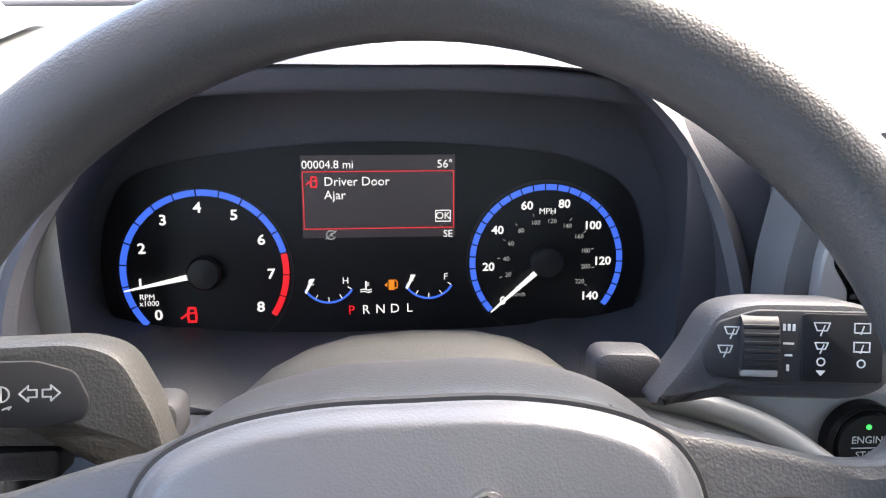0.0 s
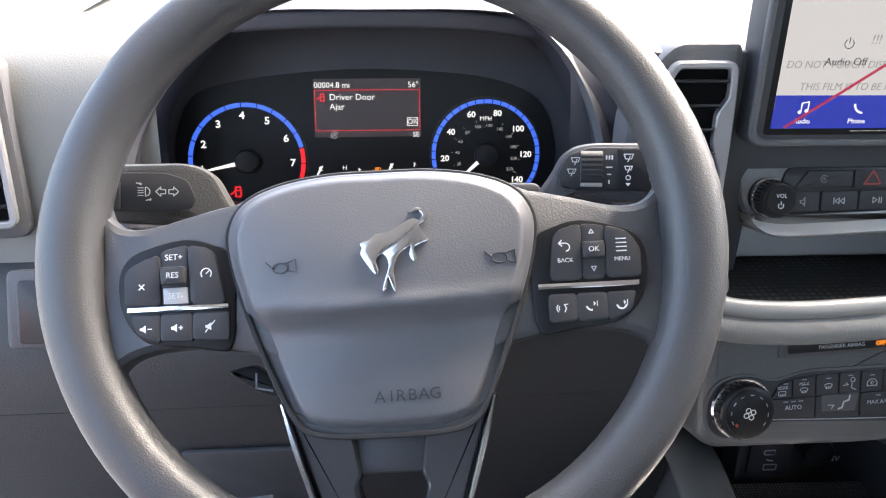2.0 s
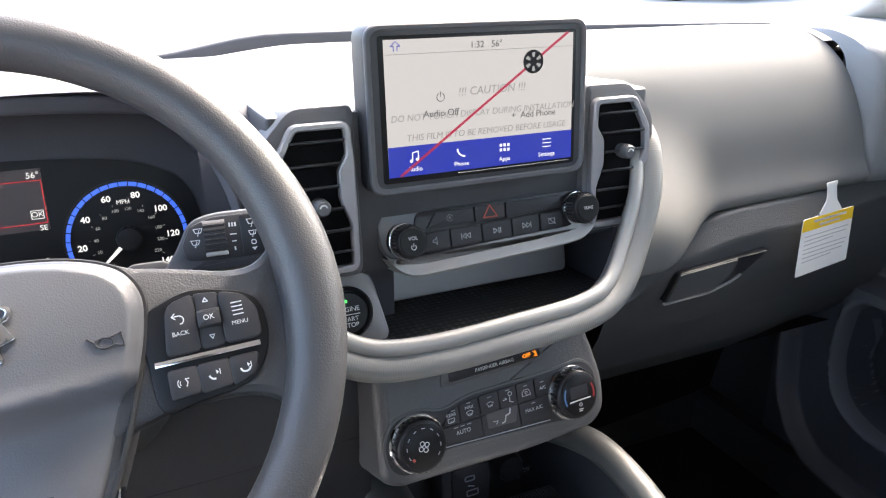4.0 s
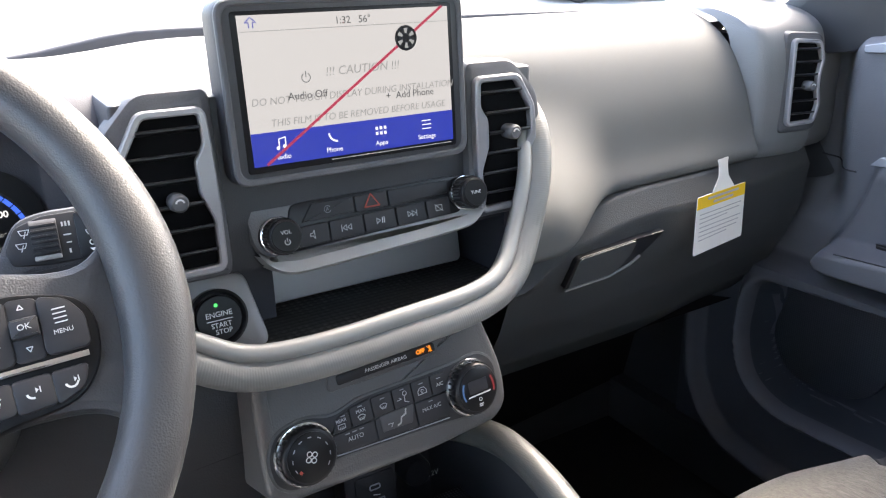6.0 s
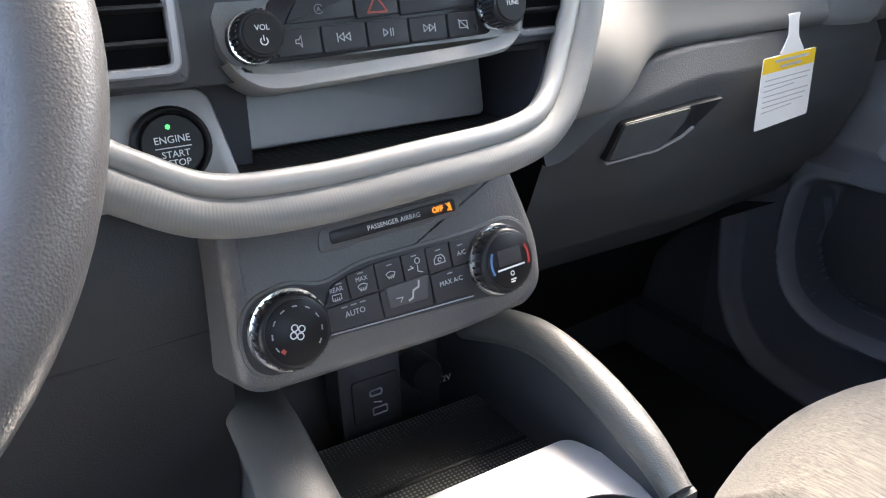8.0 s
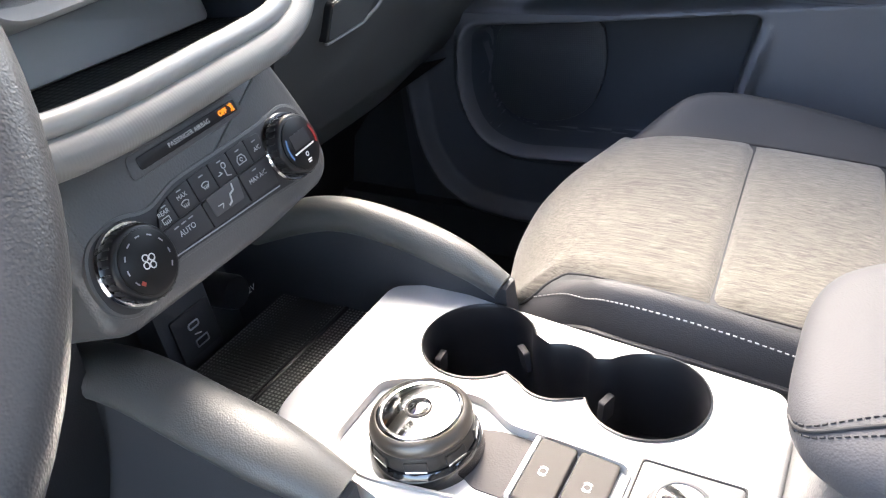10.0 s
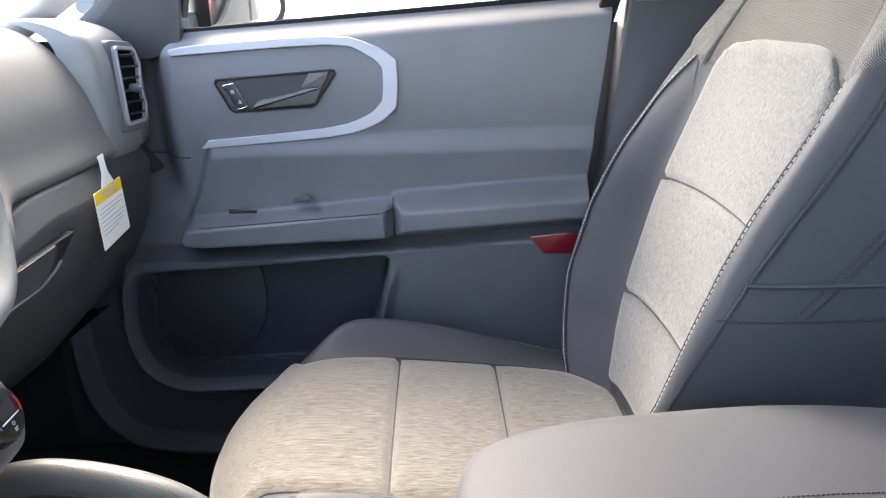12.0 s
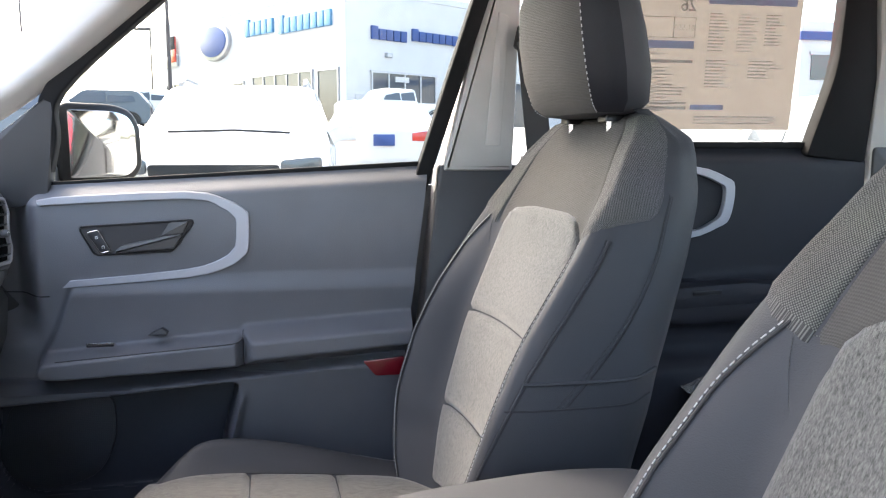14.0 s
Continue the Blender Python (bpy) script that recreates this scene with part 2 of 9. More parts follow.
M_CARPET = mat("carpet", (0.016, 0.016, 0.018), 1.0, grain=1.0, grain_scale=500, kind="noise", spec=0.1)
M_HEAD = mat("headliner", (0.5, 0.49, 0.47), 0.95, grain=0.3, grain_scale=900, kind="noise")
M_PILLAR = mat("pillar_trim", (0.42, 0.41, 0.40), 0.7, grain=0.2, grain_scale=900, kind="noise")
M_RUBBER = mat("rubber_seal", (0.009, 0.009, 0.010), 0.7, spec=0.15)
M_BELT = mat("belt_webbing", (0.03, 0.03, 0.032), 0.7, grain=0.5, grain_scale=900, kind="noise")
M_WHITE = mat("white_print", (0.62, 0.62, 0.62), 0.6, var=0.02)
M_GREYPRINT = mat("grey_print", (0.25, 0.25, 0.27), 0.6, var=0.02)
M_PAPER = mat("paper", (0.8, 0.79, 0.76), 0.8, var=0.03)
M_YELLOW = mat("yellow_print", (0.85, 0.55, 0.02), 0.7, var=0.04)
M_INK = mat("ink", (0.46, 0.46, 0.47), 0.8, var=0.05)
M_REDLENS = mat("red_reflector", (0.16, 0.008, 0.015), 0.2, coat=0.5)
M_REDMARK = mat("hazard_red", (0.35, 0.05, 0.03), 0.4)
M_MIRROR = mat("mirror_glass", (0.9, 0.9, 0.9), 0.02, metal=1.0, var=0.01)


def film(name, low=0.12, high=0.75, rough=0.08, size=38, gleam=0.0):
    """Crumpled clear wrap: see-through, with sharp glints on its folds; the last argument adds pale painted gleam."""
    m = bpy.data.materials.new(name)
    m.use_nodes = True
    n, l = m.node_tree.nodes, m.node_tree.links
    t, g, mix = n.new("ShaderNodeBsdfTransparent"), n.new("ShaderNodeBsdfGlossy"), n.new("ShaderNodeMixShader")
    t.inputs["Color"].default_value, g.inputs["Color"].default_value = (0.85, 0.85, 0.87, 1), (0.95, 0.94, 0.92, 1)
    g.inputs["Roughness"].default_value = rough
    tc, noi, b, rp = n.new("ShaderNodeTexCoord"), n.new("ShaderNodeTexNoise"), n.new("ShaderNodeBump"), n.new("ShaderNodeMapRange")
    noi.inputs["Scale"].default_value, noi.inputs["Detail"].default_value, noi.inputs["Distortion"].default_value = size, 5, 1.5
    l.new(tc.outputs["Object"], noi.inputs["Vector"])
    b.inputs["Strength"].default_value, b.inputs["Distance"].default_value = 1.0, 0.02
    l.new(noi.outputs["Fac"], b.inputs["Height"])
    l.new(b.outputs["Normal"], g.inputs["Normal"])
    rp.inputs["From Min"].default_value, rp.inputs["From Max"].default_value = 0.38, 0.62
    rp.inputs["To Min"].default_value, rp.inputs["To Max"].default_value = low, high
    l.new(noi.outputs["Fac"], rp.inputs["Value"])
    l.new(rp.outputs["Result"], mix.inputs["Fac"])
    l.new(t.outputs[0], mix.inputs[1])
    l.new(g.outputs[0], mix.inputs[2])
    # pale beige diffuse share, painted in for sun and sky reflected by the film
    sky_gleam, both = n.new("ShaderNodeBsdfDiffuse"), n.new("ShaderNodeMixShader")
    sky_gleam.inputs["Color"].default_value = (0.80, 0.76, 0.70, 1)
    both.inputs["Fac"].default_value = gleam
    l.new(b.outputs["Normal"], sky_gleam.inputs["Normal"])
    l.new(mix.outputs[0], both.inputs[1])
    l.new(sky_gleam.outputs[0], both.inputs[2])
    l.new(both.outputs[0], n["Material Output"].inputs["Surface"])
    return m


# top film carries the painted sun gleam, the tight front film none
M_FILM = film("sunlit_film", 0.35, 0.95, 0.22, gleam=0.28)
M_FILMTIGHT = film("tight_film", 0.03, 0.30, 0.06, 9)
M_GLASS = clear("window_glass", tint=(0.66, 0.69, 0.67))
G_BLUE = glow("dial_blue", (0.05, 0.17, 1.0), 0.1560)
G_RED = glow("dial_red", (1.0, 0.01, 0.02), 0.1456)
G_WHITE = glow("dial_white", (0.95, 0.97, 1.0), 0.1664)
G_GREY = glow("dial_grey", (0.75, 0.78, 0.8), 0.0676)
G_AMBER = glow("telltale_amber", (1.0, 0.28, 0.01), 0.1560)
G_GREEN = glow("led_green", (0.05, 1.0, 0.15), 0.2600)
G_DISP = glow("cluster_display", (0.32, 0.20, 0.22), 0.00975)
G_SCREEN = glow("touchscreen_page", (0.86, 0.84, 0.86), 0.105)
G_NAV = glow("touchscreen_bar", (0.01, 0.03, 0.55), 0.1144)
G_SCRTXT = glow("touchscreen_grey_text", (0.56, 0.55, 0.57), 0.080)
G_SCRDARK = glow("touchscreen_dark_text", (0.2, 0.2, 0.22), 0.0520)


# ---- mesh helpers ----
def thing(name, at, label, category, group="", kind=""):
    ob = new(name)
    ob.empty_display_size = 0.02
    ob.location = at
    return tagged(ob, label, category, group, kind)


def origin_of(ob):
    v = Vector(ob.location)
    while ob.parent:
        ob = ob.parent
        v += Vector(ob.location)
    return v


def part(name, bm, material, parent=None, label="", smooth=35):
    """Links a bmesh, in world coordinates, as one mesh object under a thing or part."""
    if parent is not None:
        bmesh.ops.translate(bm, verts=bm.verts, vec=-origin_of(parent))
    bmesh.ops.recalc_face_normals(bm, faces=bm.faces)
    me = bpy.data.meshes.new(name)
    for f in bm.faces:
        f.smooth = smooth > 0
    if smooth > 0:
        for e in bm.edges:
            if len(e.link_faces) == 2 and e.calc_face_angle(0) > radians(smooth):
                e.smooth = False
    bm.to_mesh(me)
    bm.free()
    me.materials.append(material)
    ob = new(name, me)
    if parent is not None:
        ob.parent = parent
    if label:
        ob["label"] = label
    return ob


def structure(name, bm, material, label, category):
    return tagged(part(name, bm, material), label, category, kind="structure")


def plane_at(x, y, z, tilt=0, yaw=0, roll=0):
    """Local x right, local y up, local z towards the driver; the top leans forward by tilt."""
    return Matrix.Translation((x, y, z)) @ Matrix.Rotation(radians(yaw), 4, "Z") @ Matrix.Rotation(radians(90 - tilt), 4, "X") @ Matrix.Rotation(radians(roll), 4, "Z")


def side_at(x, y, z):
    """Local x towards the front of the car, local y up, local z outward to the right; mirrored below for the inner face."""
    return Matrix(((0, 0, -1, x), (-1, 0, 0, y), (0, 1, 0, z), (0, 0, 0, 1)))


def rounded(pts, r, seg=4):
    """A closed 2D outline with its corners rounded."""
    out, n = [], len(pts)
    rs = r if isinstance(r, (list, tuple)) else [r] * n
    for i in range(n):
        p, a, b = Vector(pts[i]), Vector(pts[i - 1]), Vector(pts[(i + 1) % n])
        u, w = a - p, b - p
        k = min(rs[i], u.length * 0.49, w.length * 0.49)
        s, e = p + u.normalized() * k, p + w.normalized() * k
        for j in range(seg + 1):
            t = j / seg
            out.append(tuple((1 - t) ** 2 * s + 2 * t * (1 - t) * p + t * t * e))
    return out


def rect(x0, y0, x1, y1, r=0.0, seg=4):
    pts = [(x0, y0), (x1, y0), (x1, y1), (x0, y1)]
    return rounded(pts, r, seg) if r else pts


def smooth_loop(pts, sub=6, closed=True):
    """Catmull-Rom through 2D or 3D points."""
    n, out = len(pts), []
    P = [Vector(p) for p in pts]
    rng = range(n) if closed else range(n - 1)
    for i in rng:
        if closed:
            a, b, c, d = P[i - 1], P[i], P[(i + 1) % n], P[(i + 2) % n]
        else:
            a, b, c, d = P[max(i - 1, 0)], P[i], P[i + 1], P[min(i + 2, n - 1)]
        for j in range(sub):
            t = j / sub
            out.append(0.5 * ((2 * b) + (c - a) * t + (2 * a - 5 * b + 4 * c - d) * t * t + (3 * b - a - 3 * c + d) * t ** 3))
    if not closed:
        out.append(P[-1])
    return [tuple(v) for v in out]


def area2(pts):
    return sum(pts[i - 1][0] * pts[i][1] - pts[i][0] * pts[i - 1][1] for i in range(len(pts))) / 2


def inset(pts, d):
    """Moves a closed outline inwards by d."""
    s = 1 if area2(pts) > 0 else -1
    n, out = len(pts), []
    for i in range(n):
        a, p, b = Vector(pts[i - 1]), Vector(pts[i]), Vector(pts[(i + 1) % n])
        e1, e2 = (p - a), (b - p)
        if e1.length < 1e-9 or e2.length < 1e-9:
            out.append(tuple(p))
            continue
        n1 = Vector((-e1.y, e1.x)).normalized() * s
        n2 = Vector((-e2.y, e2.x)).normalized() * s
        m = (n1 + n2)
        m = m.normalized() if m.length > 1e-6 else n1
        k = d / max(0.5, m.dot(n1))
        out.append(tuple(p + m * k))
    return out


def loft(rings, closed=True, cap0=True, cap1=True, bm=None):
    """Joins rings of 3D points into a skin."""
    bm = bm or bmesh.new()
    V = [[bm.verts.new(p) for p in r] for r in rings]
    n = len(rings[0])
    for a, b in zip(V, V[1:]):
        for i in range(n if closed else n - 1):
            j = (i + 1) % n
            bm.faces.new((a[i], a[j], b[j], b[i]))
    if closed and cap0:
        bm.faces.new(V[0][::-1])
    if closed and cap1:
        bm.faces.new(V[-1])
    return bm


def slab(pts, z0, z1, bevel, M, bm=None):
    """An extruded outline with a rounded front edge; z1 is the front."""
    rings = [(0, z0), (0, z1 - bevel), (bevel * 0.3, z1 - bevel * 0.3), (bevel, z1)] if bevel else [(0, z0), (0, z1)]
    return loft([[M @ Vector((*p, z)) for p in (inset(pts, d) if d else pts)] for d, z in rings], bm=bm)


def ringplate(outer, inner, z0, z1, M, bevel=0.0008, bm=None):
    """A frame between two outlines with as many points each."""
    bm = bm or bmesh.new()
    rings = [(outer, z0), (outer, z1 - bevel), (inset(outer, bevel), z1), (inset(inner, -bevel), z1), (inner, z1 - bevel), (inner, z0)]
    V = [[bm.verts.new(M @ Vector((*p, z))) for p in r] for r, z in rings]
    n = len(outer)
    for a, b in zip(V, V[1:] + V[:1]):
        for i in range(n):
            j = (i + 1) % n
            bm.faces.new((a[i], a[j], b[j], b[i]))
    return bm


def sweep(path, profile, up=(0, 0, 1), scales=None, closed_path=False, caps=True, bm=None):
    """Sweeps a closed 2D profile (side, up) along a 3D path."""
    P = [Vector(p) for p in path]
    n, rings = len(P), []
    for i, p in enumerate(P):
        t = (P[(i + 1) % n] - P[i - 1]) if closed_path else (P[min(i + 1, n - 1)] - P[max(i - 1, 0)])
        t.normalize()
        s = t.cross(Vector(up)).normalized()
        u = s.cross(t)
        k = scales[i] if scales else 1.0
        rings.append([p + s * a * k + u * b * k for a, b in profile])
    if closed_path:
        rings.append(rings[0])
        b2 = loft(rings, cap0=False, cap1=False, bm=bm)
        bmesh.ops.remove_doubles(b2, verts=b2.verts, dist=1e-6)
        return b2
    return loft(rings, cap0=caps, cap1=caps, bm=bm)


def circle(r, n=16, r2=None):
    return [(r * math.cos(2 * PI * i / n), (r2 or r) * math.sin(2 * PI * i / n)) for i in range(n)]


def lathe(profile, M, n=32, bm=None):
    """Turns (radius, height) pairs about the local z axis."""
    rings = [[M @ Vector((r * math.cos(2 * PI * i / n), r * math.sin(2 * PI * i / n), h)) for i in range(n)] for r, h in profile]
    return loft(rings, bm=bm)


def box(x0, y0, z0, x1, y1, z1, bevel=0.0, M=Matrix(), bm=None):
    return slab(rect(x0, y0, x1, y1, bevel * 1.2, 3) if bevel else rect(x0, y0, x1, y1), z0, z1, bevel, M, bm=bm)


def arc(cx, cy, r0, r1, a0, a1, z0, z1, M, seg=12, bm=None):
    """A piece of a flat ring; degrees counter-clockwise from local x."""
    o = [(cx + r1 * math.cos(radians(a0 + (a1 - a0) * i / seg)), cy + r1 * math.sin(radians(a0 + (a1 - a0) * i / seg))) for i in range(seg + 1)]
    q = [(cx + r0 * math.cos(radians(a0 + (a1 - a0) * i / seg)), cy + r0 * math.sin(radians(a0 + (a1 - a0) * i / seg))) for i in range(seg + 1)]
    bm = bm or bmesh.new()
    for z in (z1,):
        A = [bm.verts.new(M @ Vector((*p, z))) for p in o]
        B = [bm.verts.new(M @ Vector((*p, z))) for p in q]
        C = [bm.verts.new(M @ Vector((*p, z0))) for p in o]
        D = [bm.verts.new(M @ Vector((*p, z0))) for p in q]
        for i in range(seg):
            bm.faces.new((A[i], A[i + 1], B[i + 1], B[i]))
            bm.faces.new((A[i], C[i], C[i + 1], A[i + 1]))
            bm.faces.new((B[i], B[i + 1], D[i + 1], D[i]))
    return bm


def stroke(pts, w, M, z0, z1, bm=None, closed=False):
    """A flat line of width w through 2D points."""
    bm = bm or bmesh.new()
    P = [Vector(p) for p in pts] + ([Vector(pts[0])] if closed else [])
    for a, b in zip(P, P[1:]):
        d = (b - a)
        if d.length < 1e-9:
            continue
        d.normalize()
        s = Vector((-d.y, d.x)) * w / 2
        e = d * w * 0.3
        slab([tuple(a - s - e), tuple(b - s + e), tuple(b + s + e), tuple(a + s - e)], z0, z1, 0, M, bm=bm)
    return bm


def text(body, size, M, material, parent, name="lettering", align="CENTER", thick=0.0001, shear=0.0, stretch=1.0, bold=0.0):
    cu = bpy.data.curves.new(name, "FONT")
    size *= 1.12
    cu.body, cu.size, cu.align_x, cu.align_y = body, size, align, "CENTER"
    cu.extrude, cu.shear, cu.offset = thick, shear, bold
    cu.resolution_u = 3
    cu.materials.append(material)
    ob = new(name, cu)
    ob.parent = parent
    ob.matrix_basis = Matrix.Translation(-origin_of(parent)) @ M @ Matrix.Diagonal((stretch, 1, 1, 1))
    return ob


def off(M, x, y, z=0.0):
    return M @ Matrix.Translation((x, y, z))


def grid(func, u, v, bm=None):
    """A sheet through func(u, v) for the given lists of u and v."""
    bm = bm or bmesh.new()
    V = [[bm.verts.new(func(a, b)) for b in v] for a in u]
    for i in range(len(u) - 1):
        for j in range(len(v) - 1):
            bm.faces.new((V[i][j], V[i + 1][j], V[i + 1][j + 1], V[i][j + 1]))
    return bm


def lin(a, b, n):
    return [a + (b - a) * i / (n - 1) for i in range(n)]


def sstep(a, b, x):
    t = min(1, max(0, (x - a) / (b - a)))
    return t * t * (3 - 2 * t)


def lerp_table(table, x):
    """Smooth interpolation in rows of (x, value)."""
    if x <= table[0][0]:
        return table[0][1]
    n = len(table)
    slope = [(table[min(k + 1, n - 1)][1] - table[max(k - 1, 0)][1]) / (table[min(k + 1, n - 1)][0] - table[max(k - 1, 0)][0]) for k in range(n)]
    for k in range(n - 1):
        (a, p), (b, q) = table[k], table[k + 1]
        if x <= b:
            h, t = b - a, (x - a) / (b - a)
            return p * (1 + 2 * t) * (1 - t) ** 2 + h * slope[k] * t * (1 - t) ** 2 + q * t * t * (3 - 2 * t) + h * slope[k + 1] * t * t * (t - 1)
    return table[-1][1]

# ---- dashboard ----
# The dashboard stands a little askew of the seats: its driver's half and its middle, each as it is set into the car.
DRIVER_SIDE = Matrix(((0.99904, -0.04334, 0.00665, 0.00104), (0.04298, 0.99801, 0.04623, -0.04811), (-0.00865, -0.0459, 0.99891, 0.01936), (0, 0, 0, 1)))
MIDDLE = Matrix(((0.99961, -0.02593, 0.01081, -0.00935), (0.02591, 0.99966, 0.00228, -0.00566), (-0.01087, -0.00199, 0.99994, 0.00445), (0, 0, 0, 1)))


def set_in(ob, m):
    """Sets a finished thing into the car."""
    ob.matrix_basis = m @ ob.matrix_basis
    return ob


def bend_in(ob):
    """Sets the dashboard into the car: its vertices pass smoothly from the driver's side to the middle."""
    at = Matrix.Translation(ob.location)
    for o in ob.children_recursive:
        up = at if o.parent is ob else at @ Matrix.Translation(o.parent.location)
        for v in o.data.vertices:
            p = up @ v.co
            v.co = up.inverted() @ (DRIVER_SIDE @ p).lerp(MIDDLE @ p, sstep(0.14, 0.34, p.x))
    return ob


DX = -0.017  # middle of the instrument cluster


SETBACK = Vector((0.137, -0.198, 0.997))


def set_back(p, k=None):
    """The passenger side of the dash lies a little nearer than the centre stack: a blend towards the right."""
    p = Vector(p)
    if k is None:
        k = 1 - 0.032 * sstep(0.44, 0.54, p.x)
    return SETBACK + (p - SETBACK) * k


def set_back_matrix(M, k=0.968, centre=SETBACK):
    return Matrix.Translation(centre) @ Matrix.Scale(k, 4) @ Matrix.Translation(-centre) @ M


def dashboard():
    d = thing("dashboard", (0.4, 0.5, 0.5), "charcoal grey plastic dashboard with soft-touch passenger pad", "dashboard")
    # upper deck, from the windscreen to the driver's edge
    def deck(x, s):
        y0 = 0.40 + 0.068 * sstep(0.115, 0.165, x) + 0.068 * sstep(-0.15, -0.20, x) + 0.09 * sstep(0.50, 0.58, x)
        y = y0 + s * (0.95 - y0)
        hump = 0.012 * math.exp(-((x - DX) / 0.19) ** 4)
        z = 0.966 + hump + 0.02 * math.sin(s * PI) * 0.5 - 0.02 * sstep(0.6, 1.0, s) - 0.006 * sstep(0.115, 0.165, x) - 0.006 * sstep(-0.15, -0.20, x)
        return (x, y, z)
    bm = grid(deck, lin(-0.42, 1.16, 80), lin(0, 1, 24))
    part("upper_deck", bm, M_SOFT, d, "soft-touch dash top")
    part("stack_deck", loft([[(x, y, z) for y, z in ((0.480, 0.9592), (0.462, 0.9592), (0.44, 0.9588), (0.405, 0.9565))] for x in lin(0.292, 0.52, 5)], closed=False), M_SOFT, d)
    lip = [deck(x, 0.0) for x in lin(-0.215, -0.150, 16)]
    part("deck_lip", loft([[(x, y + 0.004, z + 0.0002), (x, y, z), (x, y - 0.001, z - 0.008 - 0.02 * sstep(-0.168, -0.185, x))] for x, y, z in lip], closed=False), M_SOFT, d)
    # raised lip along the windscreen
    part("windscreen_strip", sweep([(x, 0.935 - 0.18 * ((x - 0.38) / 0.8) ** 2, 0.962) for x in lin(-0.4, 1.16, 40)], rect(-0.012, -0.02, 0.012, 0.012, 0.006)), M_DARK, d)
    # cluster hood: tunnel from its opening back to the lens
    rim = [(-0.098, 0.974), (-0.135, 0.955), (-0.165, 0.922), (-0.186, 0.885), (-0.19, 0.845), (-0.178, 0.812), (-0.10, 0.800), (DX, 0.798), (0.07, 0.800), (0.146, 0.812), (0.164, 0.845), (0.162, 0.885), (0.15, 0.922), (0.126, 0.955), (0.090, 0.974), (DX, 0.976)]
    rim = smooth_loop(rim, 4)
    def depth(z):
        return 0.325 + 0.06 * sstep(0.82, 0.975, z)
    back = [(DX + (x - DX) * 1.0, 0.872 + (z - 0.872) * 0.88) for x, z in rim]
    def plane_y(z):
        return 0.439 + (z - 0.868) * math.tan(radians(12))
    outer = [(DX + (x - DX) * 1.10, 0.885 + (z - 0.885) * 1.045) for x, z in rim]
    rings = [[(x, depth(z) + 0.05, z) for x, z in outer],
             [(x, depth(z) + 0.008, z) for x, z in [(DX + (x - DX) * 1.075, 0.885 + (z - 0.885) * 1.035) for x, z in rim]],
             [(x, depth(z), z) for x, z in [(DX + (x - DX) * 1.03, 0.885 + (z - 0.885) * 1.015) for x, z in rim]],
             [(x, depth(z) + 0.004, z) for x, z in rim],
             [(0.5 * (x + a), 0.5 * (depth(z) + plane_y(b)), 0.5 * (z + b)) for (x, z), (a, b) in zip(rim, back)],
             [(a, plane_y(b) + 0.004, b) for a, b in back]]
    part("cluster_hood", loft(rings, cap0=False, cap1=False), M_HOOD, d, "dark hood round the instruments")
    # front face strip of the hood under the deck edge
    part("hood_brow", sweep([(x, 0.398 + 0.03 * abs((x - DX) / 0.2) ** 3, 0.973 - 0.03 * abs((x - DX) / 0.2) ** 3) for x in lin(DX - 0.152, DX + 0.2, 22)], rect(-0.018, -0.01, 0.012, 0.004, 0.004)), M_HOOD, d)
    # lower edge of the hood, towards the column
    part("hood_sill", slab(rounded([(-0.19, 0.775), (0.16, 0.775), (0.165, 0.81), (0.09, 0.812), (0.06, 0.804), (-0.10, 0.804), (-0.13, 0.812), (-0.195, 0.81)], 0.008), -0.09, 0.0, 0.006, plane_at(0, 0.345, 0, 0)), M_DARK, d)
    # shoulders left and right of the hood
    for x0, x1, nm in ((-0.42, -0.175, "left_shoulder"), (0.145, 0.30, "right_shoulder")):
        prof = [(0.46, 0.968), (0.415, 0.964), (0.385, 0.945), (0.368, 0.91), (0.36, 0.85), (0.358, 0.79), (0.362, 0.70)]
        prof = smooth_loop(prof, 4, closed=False)
        part(nm, loft([[(x, y, z) for y, z in prof] for x in lin(x0, x1, 6)], closed=False), M_SOFT if x0 < 0 else M_HOOD, d)
    part("shoulder_edge", loft([[(x, y, z - 0.0003) for y, z in ((0.47, 0.9682), (0.46, 0.968), (0.438, 0.9665), (0.415, 0.964), (0.402, 0.958))] for x in (-0.178, -0.170, -0.162)], closed=False), M_SOFT, d)
    # knee panel and lower column cover
    prof = smooth_loop([(0.362, 0.79), (0.335, 0.76), (0.315, 0.70), (0.318, 0.62), (0.345, 0.52), (0.40, 0.42)], 4, closed=False)
    part("knee_panel", loft([[(x, y, z) for y, z in prof] for x in lin(-0.42, 0.255, 12)], closed=False), M_KNEE, d, "dark lower dash panel")
    part("knee_panel_hatch", slab(rounded([(-0.055, -0.03), (0.055, -0.03), (0.05, 0.03), (-0.05, 0.03)], 0.008), 0, 0.004, 0.002, plane_at(-0.13, 0.319, 0.60, -8)), M_DARK, d)
    part("hatch_latch", stroke([(-0.022, -0.026), (0.0, -0.028), (0.022, -0.025)], 0.002, plane_at(-0.13, 0.319, 0.60, -8), 0.004, 0.006), M_DASH, d)
    part("knee_panel_joint", sweep([(x, 0.3145, 0.672) for x in lin(-0.41, 0.25, 8)], circle(0.0014, 6)), M_SEAM, d)
    part("left_switch_panel", slab(rect(-0.045, -0.03, 0.045, 0.03, 0.006), -0.01, 0.006, 0.002, plane_at(-0.245, 0.318, 0.765, 22)), M_DARK, d)
    LS = plane_at(-0.245, 0.318, 0.765, 22)
